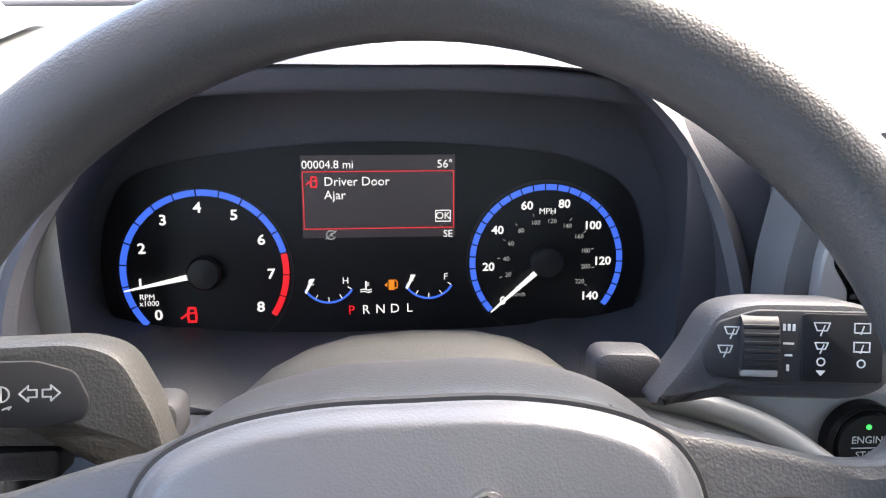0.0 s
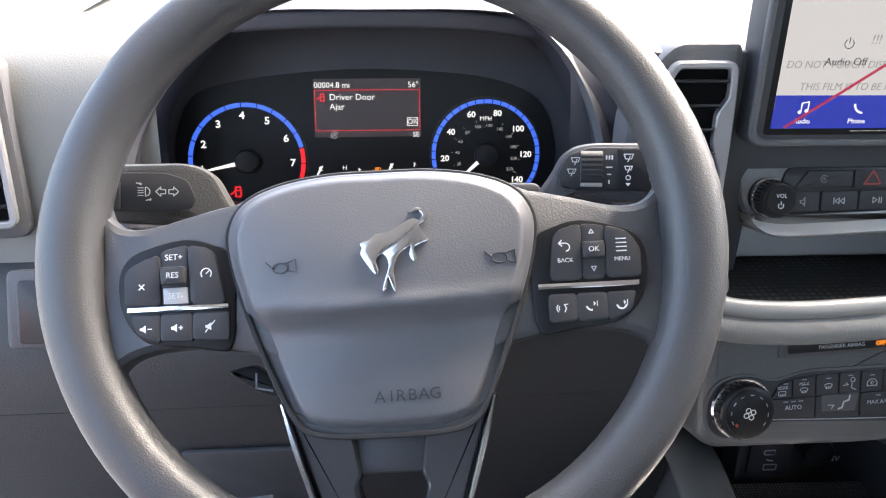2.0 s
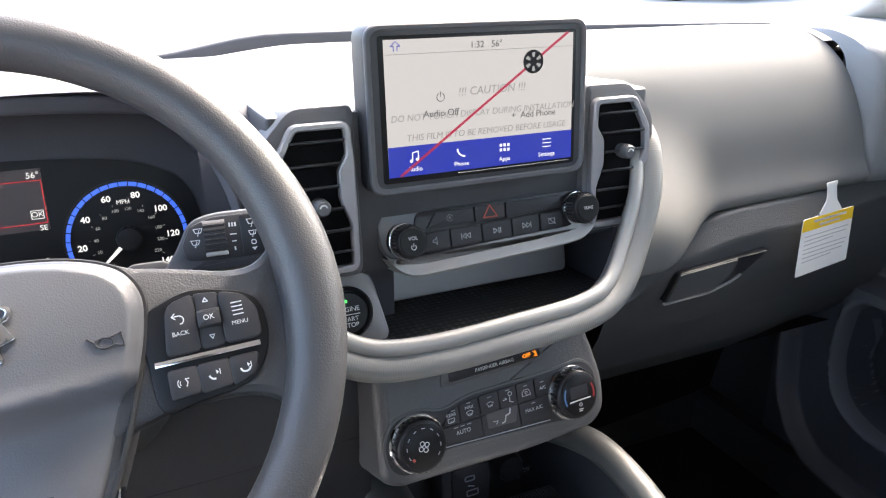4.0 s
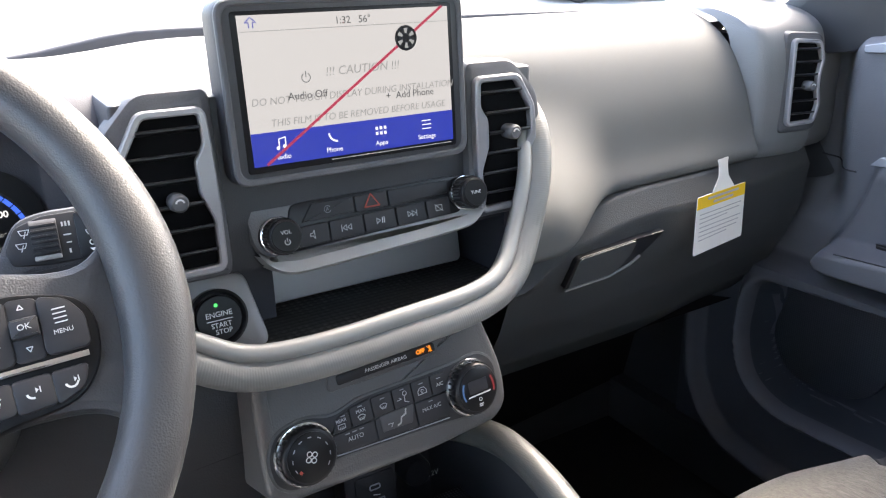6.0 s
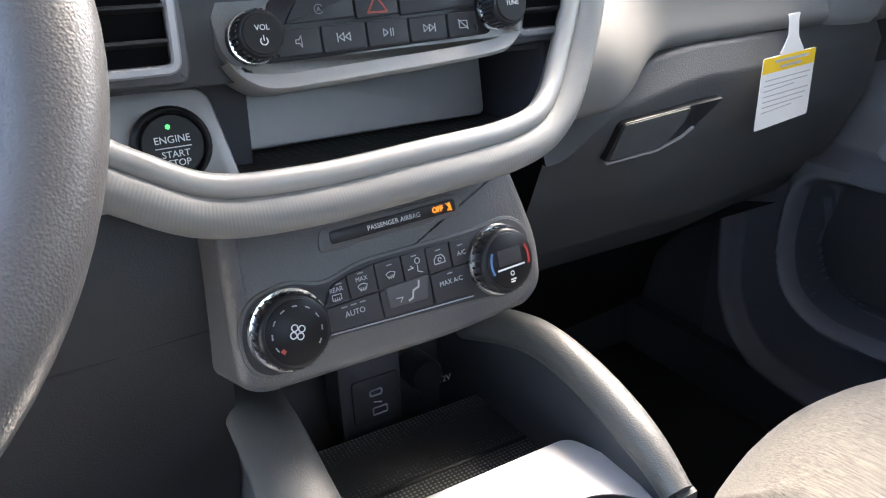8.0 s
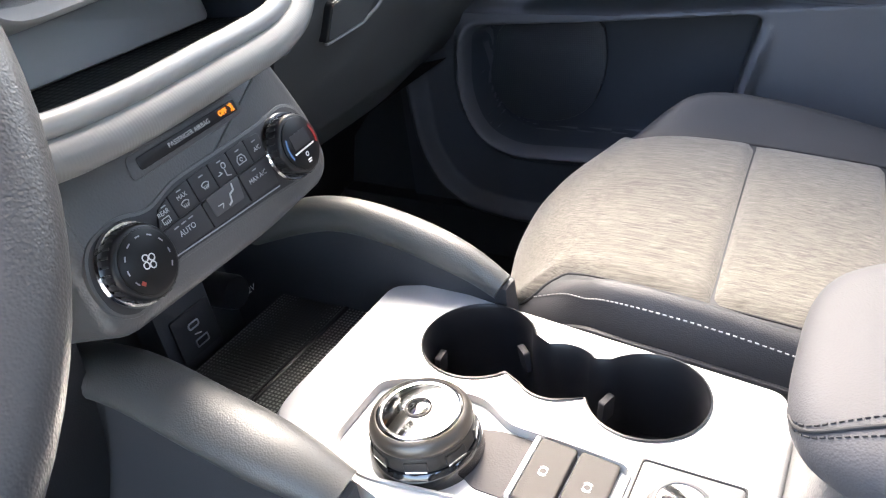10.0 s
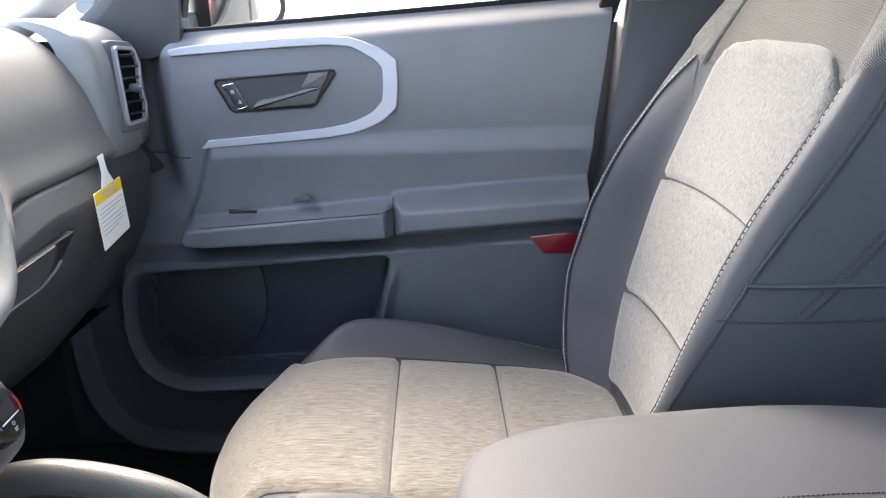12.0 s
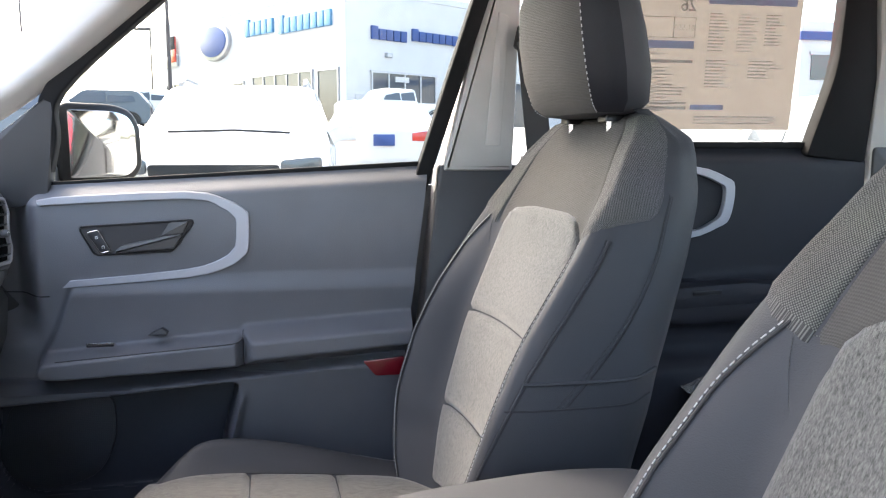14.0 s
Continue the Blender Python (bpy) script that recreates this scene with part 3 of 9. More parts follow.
    sw = part("lamp_switch", slab(rect(-0.036, -0.026, 0.006, 0.022, 0.004), 0.004, 0.009, 0.0015, LS), M_PIANO, d, "black lamp switch with amber mark")
    bm = arc(-0.008, 0.012, 0.0024, 0.0031, 0, 359, 0.009, 0.0093, LS, 14)
    for q in (0.002, -0.008):
        arc(-0.006, q, 0.0018, 0.0025, -90, 90, 0.009, 0.0093, LS, 8, bm=bm)
        for k in (-0.0016, 0, 0.0016):
            stroke([(-0.0125, q + k), (-0.0085, q + k)], 0.0006, LS, 0.009, 0.0093, bm=bm)
    part("lamp_symbols", bm, M_WHITE, sw)
    part("amber_mark", slab(rect(-0.018, -0.0095, -0.0145, -0.0075), 0.009, 0.0094, 0, LS), G_AMBER, sw, "amber lit mark")
    for q in (0.0, 1.0):
        k = part("dimmer_key", slab(rect(0.011 + 0.017 * q, -0.006, 0.026 + 0.017 * q, 0.020, 0.002), 0.004, 0.009, 0.0012, LS), M_BTN, d)
        part("key_symbol", stroke([(0.015 + 0.017 * q, 0.004), (0.022 + 0.017 * q, 0.010)], 0.0008, LS, 0.009, 0.0093), M_WHITE, k)
    # passenger pad: one long rounded form
    def pad(x, s):
        e = sstep(0.60, 0.74, x)
        low_z, low_y = 0.752 + 0.03 * e + 0.027 * (x - 0.7), 0.345 + 0.06 * e
        P = [(0.70, 0.955), (0.61, 0.982), (0.535, 0.978), (0.475, 0.945), (0.437, 0.888), (low_y + 0.012, 0.5 * (low_z + 0.87)), (low_y, low_z + 0.012), (low_y + 0.012, low_z)]
        n = len(P) - 1
        k = min(int(s * n), n - 1)
        t = s * n - k
        a, b, c, dd = [Vector(P[min(max(i, 0), n)]) for i in (k - 1, k, k + 1, k + 2)]
        q = 0.5 * ((2 * b) + (c - a) * t + (2 * a - 5 * b + 4 * c - dd) * t * t + (3 * b - a - 3 * c + dd) * t ** 3)
        return set_back((x, q.x, q.y))
    part("passenger_pad", grid(pad, lin(0.548, 0.990, 56), lin(0, 1, 40)), M_PADSOFT, d, "finely ribbed soft-touch pad")
    # end of the dash that carries the outer vent
    prof = smooth_loop([(0.62, 0.99), (0.52, 0.985), (0.46, 0.965), (0.44, 0.93), (0.437, 0.86), (0.44, 0.80), (0.455, 0.78)], 4, closed=False)
    part("dash_end", loft([[set_back((x, y + dy, z)) for y, z in prof] for x, dy in ((0.990, 0.025), (0.994, -0.010), (1.0, -0.019), (1.01, -0.023), (1.112, -0.023), (1.118, -0.01), (1.2, 0.0))], closed=False), M_DASH, d)
    prof = smooth_loop([(0.62, 0.975), (0.50, 0.968), (0.42, 0.95), (0.385, 0.90), (0.375, 0.84), (0.38, 0.78)], 4, closed=False)
    part("left_dash_end", loft([[(x, y, z) for y, z in prof] for x in (-0.26, -0.268, -0.30, -0.44)], closed=False), M_DASH, d)
    # shadow gap and glove box
    part("pad_gap", loft([[set_back((x, y, z)) for y, z in ((0.42, 0.80), (0.44, 0.78), (0.43, 0.74))] for x in lin(0.6, 1.12, 12)], closed=False), M_DARK, d)
    def lid(x, s):
        lean = 0.03 * sstep(0.85, 1.1, x)
        top = 0.772 + 0.04 * sstep(0.60, 0.78, x) * 0.6 + 0.02 * (x - 0.7) - 0.03 * sstep(0.66, 0.58, x)
        P = [(0.445, top), (0.404, top - 0.010), (0.388, top - 0.04), (0.394, 0.70), (0.415, 0.645), (0.45, 0.58), (0.50, 0.53)]
        n = len(P) - 1
        k = min(int(s * n), n - 1)
        t = s * n - k
        a, b = Vector(P[k]), Vector(P[k + 1])
        q = a.lerp(b, t)
        return set_back((x, q.x + lean, q.y))
    gb = part("glove_box", grid(lid, lin(0.575, 1.13, 40), lin(0, 1, 43)), M_GLOVE, d, "charcoal glove box lid", smooth=60)
    GH = set_back_matrix(plane_at(0.70, 0.383, 0.730, -8, 0))
    part("latch_recess", slab(rounded([(-0.054, -0.039), (0.012, -0.036), (0.058, -0.024), (0.098, 0.007), (0.050, 0.004), (-0.04, -0.002)], [0.004, 0.012, 0.02, 0.004, 0, 0.006]), -0.01, 0.0010, 0.001, GH), M_PIANO, gb, smooth=12)
    part("latch_handle", slab(rounded([(-0.051, -0.037), (0.018, -0.034), (0.042, -0.014), (0.050, 0.003), (-0.038, -0.003)], [0.003, 0.008, 0.008, 0.004, 0.004]), 0, 0.0030, 0.0004, GH), M_GLOVE, gb, "glove box latch", smooth=12)
    part("latch_edge", stroke([(-0.054, -0.039), (0.012, -0.036), (0.044, -0.027), (0.058, -0.019)], 0.0022, GH, 0.0, 0.0036), M_STACK, gb)
    part("under_glove_panel", loft([[(x, y, z) for y, z in ((0.50, 0.53), (0.62, 0.50), (0.75, 0.35), (0.80, 0.15))] for x in (0.52, 1.15)], closed=False), M_CARPET, d)
    part("driver_footwell_panel", loft([[(x, y, z) for y, z in ((0.40, 0.42), (0.60, 0.40), (0.75, 0.35), (0.80, 0.15))] for x in (-0.42, 0.28)], closed=False), M_CARPET, d)
    return d


bend_in(dashboard())


# ---- instrument cluster ----
def cluster():
    c = thing("instrument_cluster", (DX, 0.44, 0.86), "black instrument cluster with lit blue dials and message display", "instrument cluster")
    M = plane_at(0, 0.437, 0.868, 12)
    k = 1 / math.cos(radians(12))
    def L(x, z):
        return (x, (z - 0.868) * k)
    lens = smooth_loop([L(*p) for p in ((-0.184, 0.85), (-0.178, 0.88), (-0.162, 0.903), (-0.12, 0.914), (-0.065, 0.920), (DX, 0.922), (0.035, 0.920), (0.09, 0.914), (0.128, 0.900), (0.144, 0.88), (0.150, 0.85), (0.146, 0.822), (0.132, 0.808), (0.06, 0.803), (-0.09, 0.802), (-0.163, 0.803), (-0.18, 0.82))], 4)
    part("backplate", slab(inset(lens, -0.055), -0.02, -0.002, 0, M), M_HOOD, c)
    face = part("dial_face", slab(lens, -0.002, 0.0, 0, M), M_BLACK, c, "gloss black dial face")
    z0, z1 = 0.0004, 0.0010

    def dial(cx, cz, R, a0, a1, segs, red_from, parent):
        x, y = L(cx, cz)
        for i in range(segs):
            b0, b1 = a0 + (a1 - a0) * i / segs, a0 + (a1 - a0) * (i + 1) / segs
            g = 0.5 if a1 > a0 else -0.5
            part("dial_segment", arc(x, y, R * 0.925, R, b0 + g, b1 - g, z0, z1, M, 6), G_RED if i >= red_from else G_BLUE, parent)
        return x, y

    tach = part("tachometer", arc(*L(-0.1225, 0.844), 0.0515, 0.053, 0, 359.9, 0, z0, M, 60), M_PIANO, c)
    x, y = dial(-0.1225, 0.8455, 0.0505, 222, -35, 16, 13, tach)
    for i in range(9):
        a = radians(222 - 257 * i / 8)
        text(str(i), 0.0078, off(M, x + 0.0395 * math.cos(a), y + 0.0395 * math.sin(a), z1), G_WHITE, tach, stretch=1.1, bold=0.0002)
    text("RPM", 0.0044, off(M, x - 0.0355, y - 0.0150, z1), G_WHITE, tach)
    text("x1000", 0.0042, off(M, x - 0.0345, y - 0.0190, z1), G_WHITE, tach)
    def needle(cx, cy, ang, r0, r1, parent):
        a = radians(ang)
        d, s = Vector((math.cos(a), math.sin(a))), Vector((-math.sin(a), math.cos(a)))
        p = Vector((cx, cy))
        part("needle", slab([tuple(p + d * r0 + s * 0.0017), tuple(p + d * r1 + s * 0.0004), tuple(p + d * r1 - s * 0.0004), tuple(p + d * r0 - s * 0.0017)], 0.004, 0.0055, 0.0003, M), G_WHITE, parent, "lit white needle")
        part("needle_hub", lathe([(0.0105, 0), (0.0105, 0.005), (0.009, 0.007), (0.0, 0.0075)], off(M, cx, cy), 24), M_PIANO, parent)
    needle(x, y, 192, 0.010, 0.0485, tach)
    speed = part("speedometer", arc(*L(0.0875, 0.849), 0.049, 0.0505, 0, 359.9, 0, z0, M, 60), M_PIANO, c)
    x, y = dial(0.0875, 0.8485, 0.0485, 222, -38, 28, 99, speed)
    for i in range(8):
        a = radians(222 - 260 * i / 7)
        text(str(i * 20), 0.0064, off(M, x + 0.0375 * math.cos(a) * (0.98 if i < 5 else 0.95), y + 0.0375 * math.sin(a), z1), G_WHITE, speed, stretch=1.05, bold=0.00018)
    text("MPH", 0.0048, off(M, x, y + 0.0315, z1), G_WHITE, speed)
    for i in range(12):
        a = radians(222 - 260 * (i * 20 / 1.609) / 140)
        text(str(i * 20), 0.0036, off(M, x + 0.0255 * math.cos(a), y + 0.0255 * math.sin(a), z1), G_GREY, speed)
        part("tick", stroke([(x + 0.0295 * math.cos(a), y + 0.0295 * math.sin(a)), (x + 0.031 * math.cos(a), y + 0.031 * math.sin(a))], 0.0004, M, z0, z1), G_GREY, speed)
    text("km/h", 0.0036, off(M, x - 0.017, y - 0.021, z1), G_GREY, speed)
    needle(x, y, 221.5, 0.008, 0.047, speed)
    # message display
    xa, ya = L(-0.063, 0.865)
    xb, yb = L(0.030, 0.914)
    disp = part("message_display", slab(rect(xa, ya, xb, yb), 0, 0.0004, 0, M), G_DISP, c, "lit message display")
    part("message_frame", stroke([L(-0.062, 0.9045), L(0.029, 0.9045), L(0.029, 0.8705), L(-0.062, 0.8705)], 0.0005, M, z0, z1, closed=True), G_RED, disp)
    text("00004.8 mi", 0.0062, off(M, *L(-0.0625, 0.9085), z1), G_WHITE, disp, align="LEFT")
    text("56°", 0.0062, off(M, *L(0.0285, 0.9085), z1), G_WHITE, disp, align="RIGHT")
    text("Driver Door", 0.0068, off(M, *L(-0.0495, 0.8985), z1), G_WHITE, disp, align="LEFT")
    text("Ajar", 0.0068, off(M, *L(-0.0495, 0.8905), z1), G_WHITE, disp, align="LEFT")
    text("OK", 0.0056, off(M, *L(0.0225, 0.8775), z1), G_WHITE, disp)
    part("ok_frame", stroke([L(0.0180, 0.8742), L(0.0270, 0.8742), L(0.0270, 0.8808), L(0.0180, 0.8808)], 0.0005, M, z0, z1, closed=True), G_WHITE, disp)
    text("SE", 0.0056, off(M, *L(0.0255, 0.8665), z1), G_WHITE, disp)
    def door_icon(px, pz, s, parent, g):
        cx, cy = L(px, pz)
        bm = stroke([(cx - 0.25 * s, cy - 0.5 * s), (cx + 0.25 * s, cy - 0.5 * s), (cx + 0.3 * s, cy), (cx + 0.22 * s, cy + 0.5 * s), (cx - 0.22 * s, cy + 0.5 * s), (cx - 0.3 * s, cy)], 0.16 * s, M, z0, z1, closed=True)
        stroke([(cx - 0.3 * s, cy + 0.1 * s), (cx - 0.75 * s, cy - 0.25 * s)], 0.16 * s, M, z0, z1, bm=bm)
        stroke([(cx - 0.2 * s, cy + 0.12 * s), (cx + 0.2 * s, cy + 0.12 * s)], 0.12 * s, M, z0, z1, bm=bm)
        part("door_warning", bm, g, parent, "red door-ajar lamp")
    door_icon(-0.0555, 0.8985, 0.006, disp, G_RED)
    door_icon(-0.1320, 0.8195, 0.0085, c, G_RED)
    cx, cy = L(-0.046, 0.8668)
    bm = arc(cx, cy, 0.0024, 0.0030, 20, 340, z0, z1, M, 18)
    stroke([(cx - 0.0034, cy - 0.0026), (cx + 0.0034, cy + 0.0026)], 0.0005, M, z0, z1, bm=bm)
    text("A", 0.0036, off(M, cx, cy, z1), G_GREY, disp)
    part("start_stop_symbol", bm, G_GREY, disp)
    # small gauges
    for gx, gz, left, right, nang, nm in ((-0.0485, 0.8415, "C", "H", 150, "temperature_gauge"), (0.0135, 0.8430, "E", "F", 132, "fuel_gauge")):
        cx, cy = L(gx, gz)
        ga = part(nm, arc(cx, cy, 0.0160, 0.0172, 210, 330, z0, z1, M, 18), G_BLUE, c, "small lit gauge")
        bm = bmesh.new()
        for i in range(5):
            a = radians(210 + 30 * i)
            stroke([(cx + 0.0135 * math.cos(a), cy + 0.0135 * math.sin(a)), (cx + 0.016 * math.cos(a), cy + 0.016 * math.sin(a))], 0.0005, M, z0, z1, bm=bm)
        part("tick_marks", bm, G_WHITE, ga)
        text(left, 0.0052, off(M, cx - 0.0105, cy - 0.0035, z1), G_WHITE, ga)
        text(right, 0.0052, off(M, cx + 0.0105, cy - 0.0030, z1), G_WHITE, ga)
        part("needle", slab([(cx - 0.0145, cy - 0.0095), (cx - 0.0135, cy - 0.0102), (cx - 0.0082, cy - 0.0012), (cx - 0.0108, cy - 0.0012)], 0.002, 0.003, 0, M), G_WHITE, ga)
    cx, cy = L(-0.0255, 0.8345)
    bm = stroke([(cx, cy - 0.0015), (cx, cy + 0.0035)], 0.0010, M, z0, z1)
    for q in (0.0012, 0.0025):
        stroke([(cx, cy + q), (cx + 0.0018, cy + q)], 0.0005, M, z0, z1, bm=bm)
    for q in (-0.0018, -0.0032):
        stroke([(cx - 0.0034, cy + q), (cx - 0.0012, cy + q + 0.0005), (cx + 0.0012, cy + q - 0.0003), (cx + 0.0034, cy + q + 0.0003)], 0.0005, M, z0, z1, bm=bm)
    part("coolant_symbol", bm, G_WHITE, c)
    cx, cy = L(-0.0095, 0.8355)
    bm = slab(rect(cx - 0.0020, cy - 0.0032, cx + 0.0016, cy + 0.0032), z0, z1, 0, M)
    stroke([(cx + 0.0018, cy - 0.002), (cx + 0.0032, cy - 0.002), (cx + 0.0034, cy + 0.0016), (cx + 0.0022, cy + 0.003)], 0.0006, M, z0, z1, bm=bm)
    slab([(cx - 0.0046, cy), (cx - 0.0028, cy - 0.0014), (cx - 0.0028, cy + 0.0014)], z0, z1, 0, M, bm=bm)
    part("low_fuel_lamp", bm, G_AMBER, c, "amber low-fuel lamp")
    for i, ch in enumerate("PRNDL"):
        text(ch, 0.0072, off(M, *L(-0.0348 + 0.0090 * i, 0.8200 + 0.0002 * i), z1), G_RED if ch == "P" else G_WHITE, c)
    return c


set_in(cluster(), DRIVER_SIDE)


# ---- steering wheel ----
WHEEL_C = Vector((-0.0103, 0.1838, 0.8684)) + Vector((0.99604, -0.08889, 0)) * 0.0055


def wheel_frame():
    U, V, N = Vector((0.99604107, -0.0888943, 0)), Vector((0.04644714, 0.52043003, 0.85264016)), Vector((-0.07579485, -0.84926462, 0.52249856))
    R = Matrix((U, V, N)).transposed().to_4x4()
    return Matrix.Translation(WHEEL_C) @ R @ Matrix.Rotation(radians(3.6), 4, "Z")


def steering_wheel():
    w = thing("steering_wheel", WHEEL_C, "dark grey grained steering wheel with airbag cover and switches", "steering wheel")
    W = wheel_frame()
    def S(p, z=0.0):
        return W @ Vector((p[0], p[1], z))
    R = 0.1778
    prof = [(0.0176 * math.cos(a) * (1.0 - 0.06 * math.cos(2 * a)), 0.0165 * math.sin(a)) for a in [2 * PI * i / 24 for i in range(24)]]
    rings = []
    for i in range(96):
        a = 2 * PI * i / 96
        # thicker grips near a quarter to three
        g = 1 + 0.12 * math.exp(-((math.sin(a) - 0.02) / 0.33) ** 2)
        rings.append([S(((R + p * g) * math.cos(a), (R + p * g) * math.sin(a)), q * g) for p, q in prof])
    rings.append(rings[0])
    bm = loft(rings, cap0=False, cap1=False)
    bmesh.ops.remove_doubles(bm, verts=bm.verts, dist=1e-6)
    part("rim", bm, M_RIM, w, "grained urethane rim")
    # spokes with flared roots
    for s in (1, -1):
        o = [(0.055, 0.030), (0.085, 0.0275), (0.110, 0.022), (0.132, 0.0165), (0.148, 0.017), (0.160, 0.027), (0.167, 0.045), (0.178, 0.040), (0.181, 0.0), (0.178, -0.045), (0.163, -0.085), (0.157, -0.079), (0.150, -0.066), (0.138, -0.058), (0.120, -0.055), (0.095, -0.055), (0.072, -0.060), (0.055, -0.060)]
        o = smooth_loop([(s * x, y) for x, y in o], 3)
        if s < 0:
            o = o[::-1]
        rings = []
        for d, z in ((0.002, -0.018), (0.0, -0.010), (0.0, -0.003), (0.0015, 0.0015), (0.005, 0.004)):
            rings.append([S(p, z - 0.010 * sstep(0.150, 0.180, abs(p[0]))) for p in inset(o, d)])
        spoke = part("spoke", loft(rings), M_RIM, w, "charcoal spoke with switches")
        # dark switch bed
        bed = smooth_loop([(s * x, y) for x, y in ((0.084, -0.004), (0.098, 0.0045), (0.112, 0.0075), (0.128, 0.0045), (0.142, -0.001), (0.1485, -0.012), (0.1475, -0.030), (0.140, -0.044), (0.128, -0.0515), (0.105, -0.054), (0.086, -0.055), (0.083, -0.030))], 4)
        bed = bed if area2(bed) > 0 else bed[::-1]
        part("switch_bed", slab(bed, -0.004, 0.0058, 0.0015, W), M_BLACK, spoke)
        def btn(name, pts, h=0.0085, r=0.003):
            q = [(s * x, y) for x, y in pts]
            q = q if area2(q) > 0 else q[::-1]
            return part(name, slab(inset(rounded(q, r, 3), -0.0007), 0.003, h, 0.001, W), M_BTN, spoke)
        if s < 0:
            btn("cancel_button", ((0.1255, -0.0015), (0.1375, -0.006), (0.1440, -0.011), (0.1435, -0.0285), (0.1245, -0.0295)))
            btn("cruise_button", ((0.0885, -0.0295), (0.1065, -0.0295), (0.1085, 0.003), (0.098, 0.001), (0.094, -0.003)))
            btn("rocker_switch", ((0.1075, -0.0295), (0.1235, -0.0295), (0.1245, 0.0005), (0.1095, 0.0035)), 0.0070)
            part("rocker_cap", slab(rounded([(-0.1233, -0.0185), (-0.1095, -0.0185), (-0.1100, -0.0085), (-0.1238, -0.0085)], 0.0012), 0.004, 0.0112, 0.0012, W), M_BTN, spoke)
            part("rocker_lower", slab(rounded([(-0.1225, -0.0290), (-0.1085, -0.0290), (-0.1092, -0.0200), (-0.1230, -0.0200)], 0.0008), 0.006, 0.0076, 0.0004, W), M_SILVER, spoke)
            for body, x, y, sz in (("SET+", -0.1170, -0.0030, 0.0042), ("RES", -0.1165, -0.0135, 0.0041), ("SET-", -0.1158, -0.0247, 0.0040)):
                text(body, sz, off(W, x, y, 0.0114 if body == "RES" else 0.0078), M_WHITE, spoke)
            text("×", 0.0075, off(W, -0.1345, -0.0195, 0.0087), M_WHITE, spoke)
            bm = arc(-0.0985, -0.0130, 0.0026, 0.0032, -40, 220, 0.0085, 0.0087, W, 14)
            stroke([(-0.0985, -0.0130), (-0.0963, -0.0110)], 0.0006, W, 0.0085, 0.0087, bm=bm)
            part("cruise_symbol", bm, M_WHITE, spoke)
            low = (("volume_down_button", 0.1245, 0.1400, 0), ("volume_up_button", 0.1065, 0.1235, 1), ("mute_button", 0.0865, 0.1055, 2))
        else:
            btn("back_button", ((0.0935, -0.0265), (0.1105, -0.0265), (0.1115, 0.0042), (0.1000, 0.0012), (0.0965, -0.003)))
            btn("menu_button", ((0.1260, 0.0025), (0.1380, -0.0015), (0.1440, -0.0105), (0.1437, -0.0260), (0.1250, -0.0260)))
            btn("rocker_switch", ((0.1115, -0.0262), (0.1242, -0.0262), (0.1252, 0.0028), (0.1122, 0.0042)), 0.0070)
            part("rocker_cap", slab(rounded([(0.1118, -0.0155), (0.1242, -0.0155), (0.1245, -0.0060), (0.1120, -0.0060)], 0.0012), 0.004, 0.0112, 0.0012, W), M_BTN, spoke)
            text("OK", 0.0037, off(W, 0.1181, -0.0107, 0.0114), M_WHITE, spoke)
            part("up_arrow", stroke([(0.1168, -0.0010), (0.1194, -0.0010), (0.1181, 0.0012)], 0.0005, W, 0.0070, 0.0072, closed=True), M_WHITE, spoke)
            part("down_arrow", stroke([(0.1168, -0.0200), (0.1194, -0.0200), (0.1181, -0.0222)], 0.0005, W, 0.0070, 0.0072, closed=True), M_WHITE, spoke)
            text("BACK", 0.0031, off(W, 0.1022, -0.0160, 0.0087), M_WHITE, spoke)
            text("MENU", 0.0029, off(W, 0.1340, -0.0165, 0.0087), M_WHITE, spoke)
            bm = bmesh.new()
            for q in (-0.0120, -0.0097, -0.0074, -0.0051):
                stroke([(0.1312, q), (0.1368, q)], 0.0006, W, 0.0085, 0.0087, bm=bm)
            part("menu_symbol", bm, M_WHITE, spoke)
            bm = arc(0.1028, -0.0085, 0.0020, 0.0026, -90, 90, 0.0085, 0.0087, W, 10)
            stroke([(0.1028, -0.0062), (0.0995, -0.0062)], 0.0006, W, 0.0085, 0.0087, bm=bm)
            stroke([(0.1008, -0.0046), (0.0992, -0.0062), (0.1008, -0.0078)], 0.0006, W, 0.0085, 0.0087, bm=bm)
            part("back_symbol", bm, M_WHITE, spoke)
            low = (("voice_button", 0.0920, 0.1065, 3), ("call_button", 0.1075, 0.1235, 4), ("hangup_button", 0.1245, 0.1400, 5))
        for nm, x0, x1, icon in low:
            btn(nm, ((x0, -0.0350), (x1, -0.0350), (x1 - (0.0035 if x1 > 0.139 else 0), -0.0490 + (0.004 if x1 > 0.139 else 0)), (x0 + 0.0, -0.0500)), 0.0085, 0.002)
            cx, cy = s * (x0 + x1) / 2, -0.0425
            bm = bmesh.new()
            if icon < 3:
                slab([(cx - 0.0030, cy - 0.0008), (cx - 0.0018, cy - 0.0008), (cx + 0.0002, cy - 0.0022), (cx + 0.0002, cy + 0.0022), (cx - 0.0018, cy + 0.0008), (cx - 0.0030, cy + 0.0008)], 0.0085, 0.0087, 0, W, bm=bm)
                if icon < 2:
                    stroke([(cx + 0.0014, cy), (cx + 0.0034, cy)], 0.0006, W, 0.0085, 0.0087, bm=bm)
                if icon == 1:
                    stroke([(cx + 0.0024, cy - 0.001), (cx + 0.0024, cy + 0.001)], 0.0006, W, 0.0085, 0.0087, bm=bm)
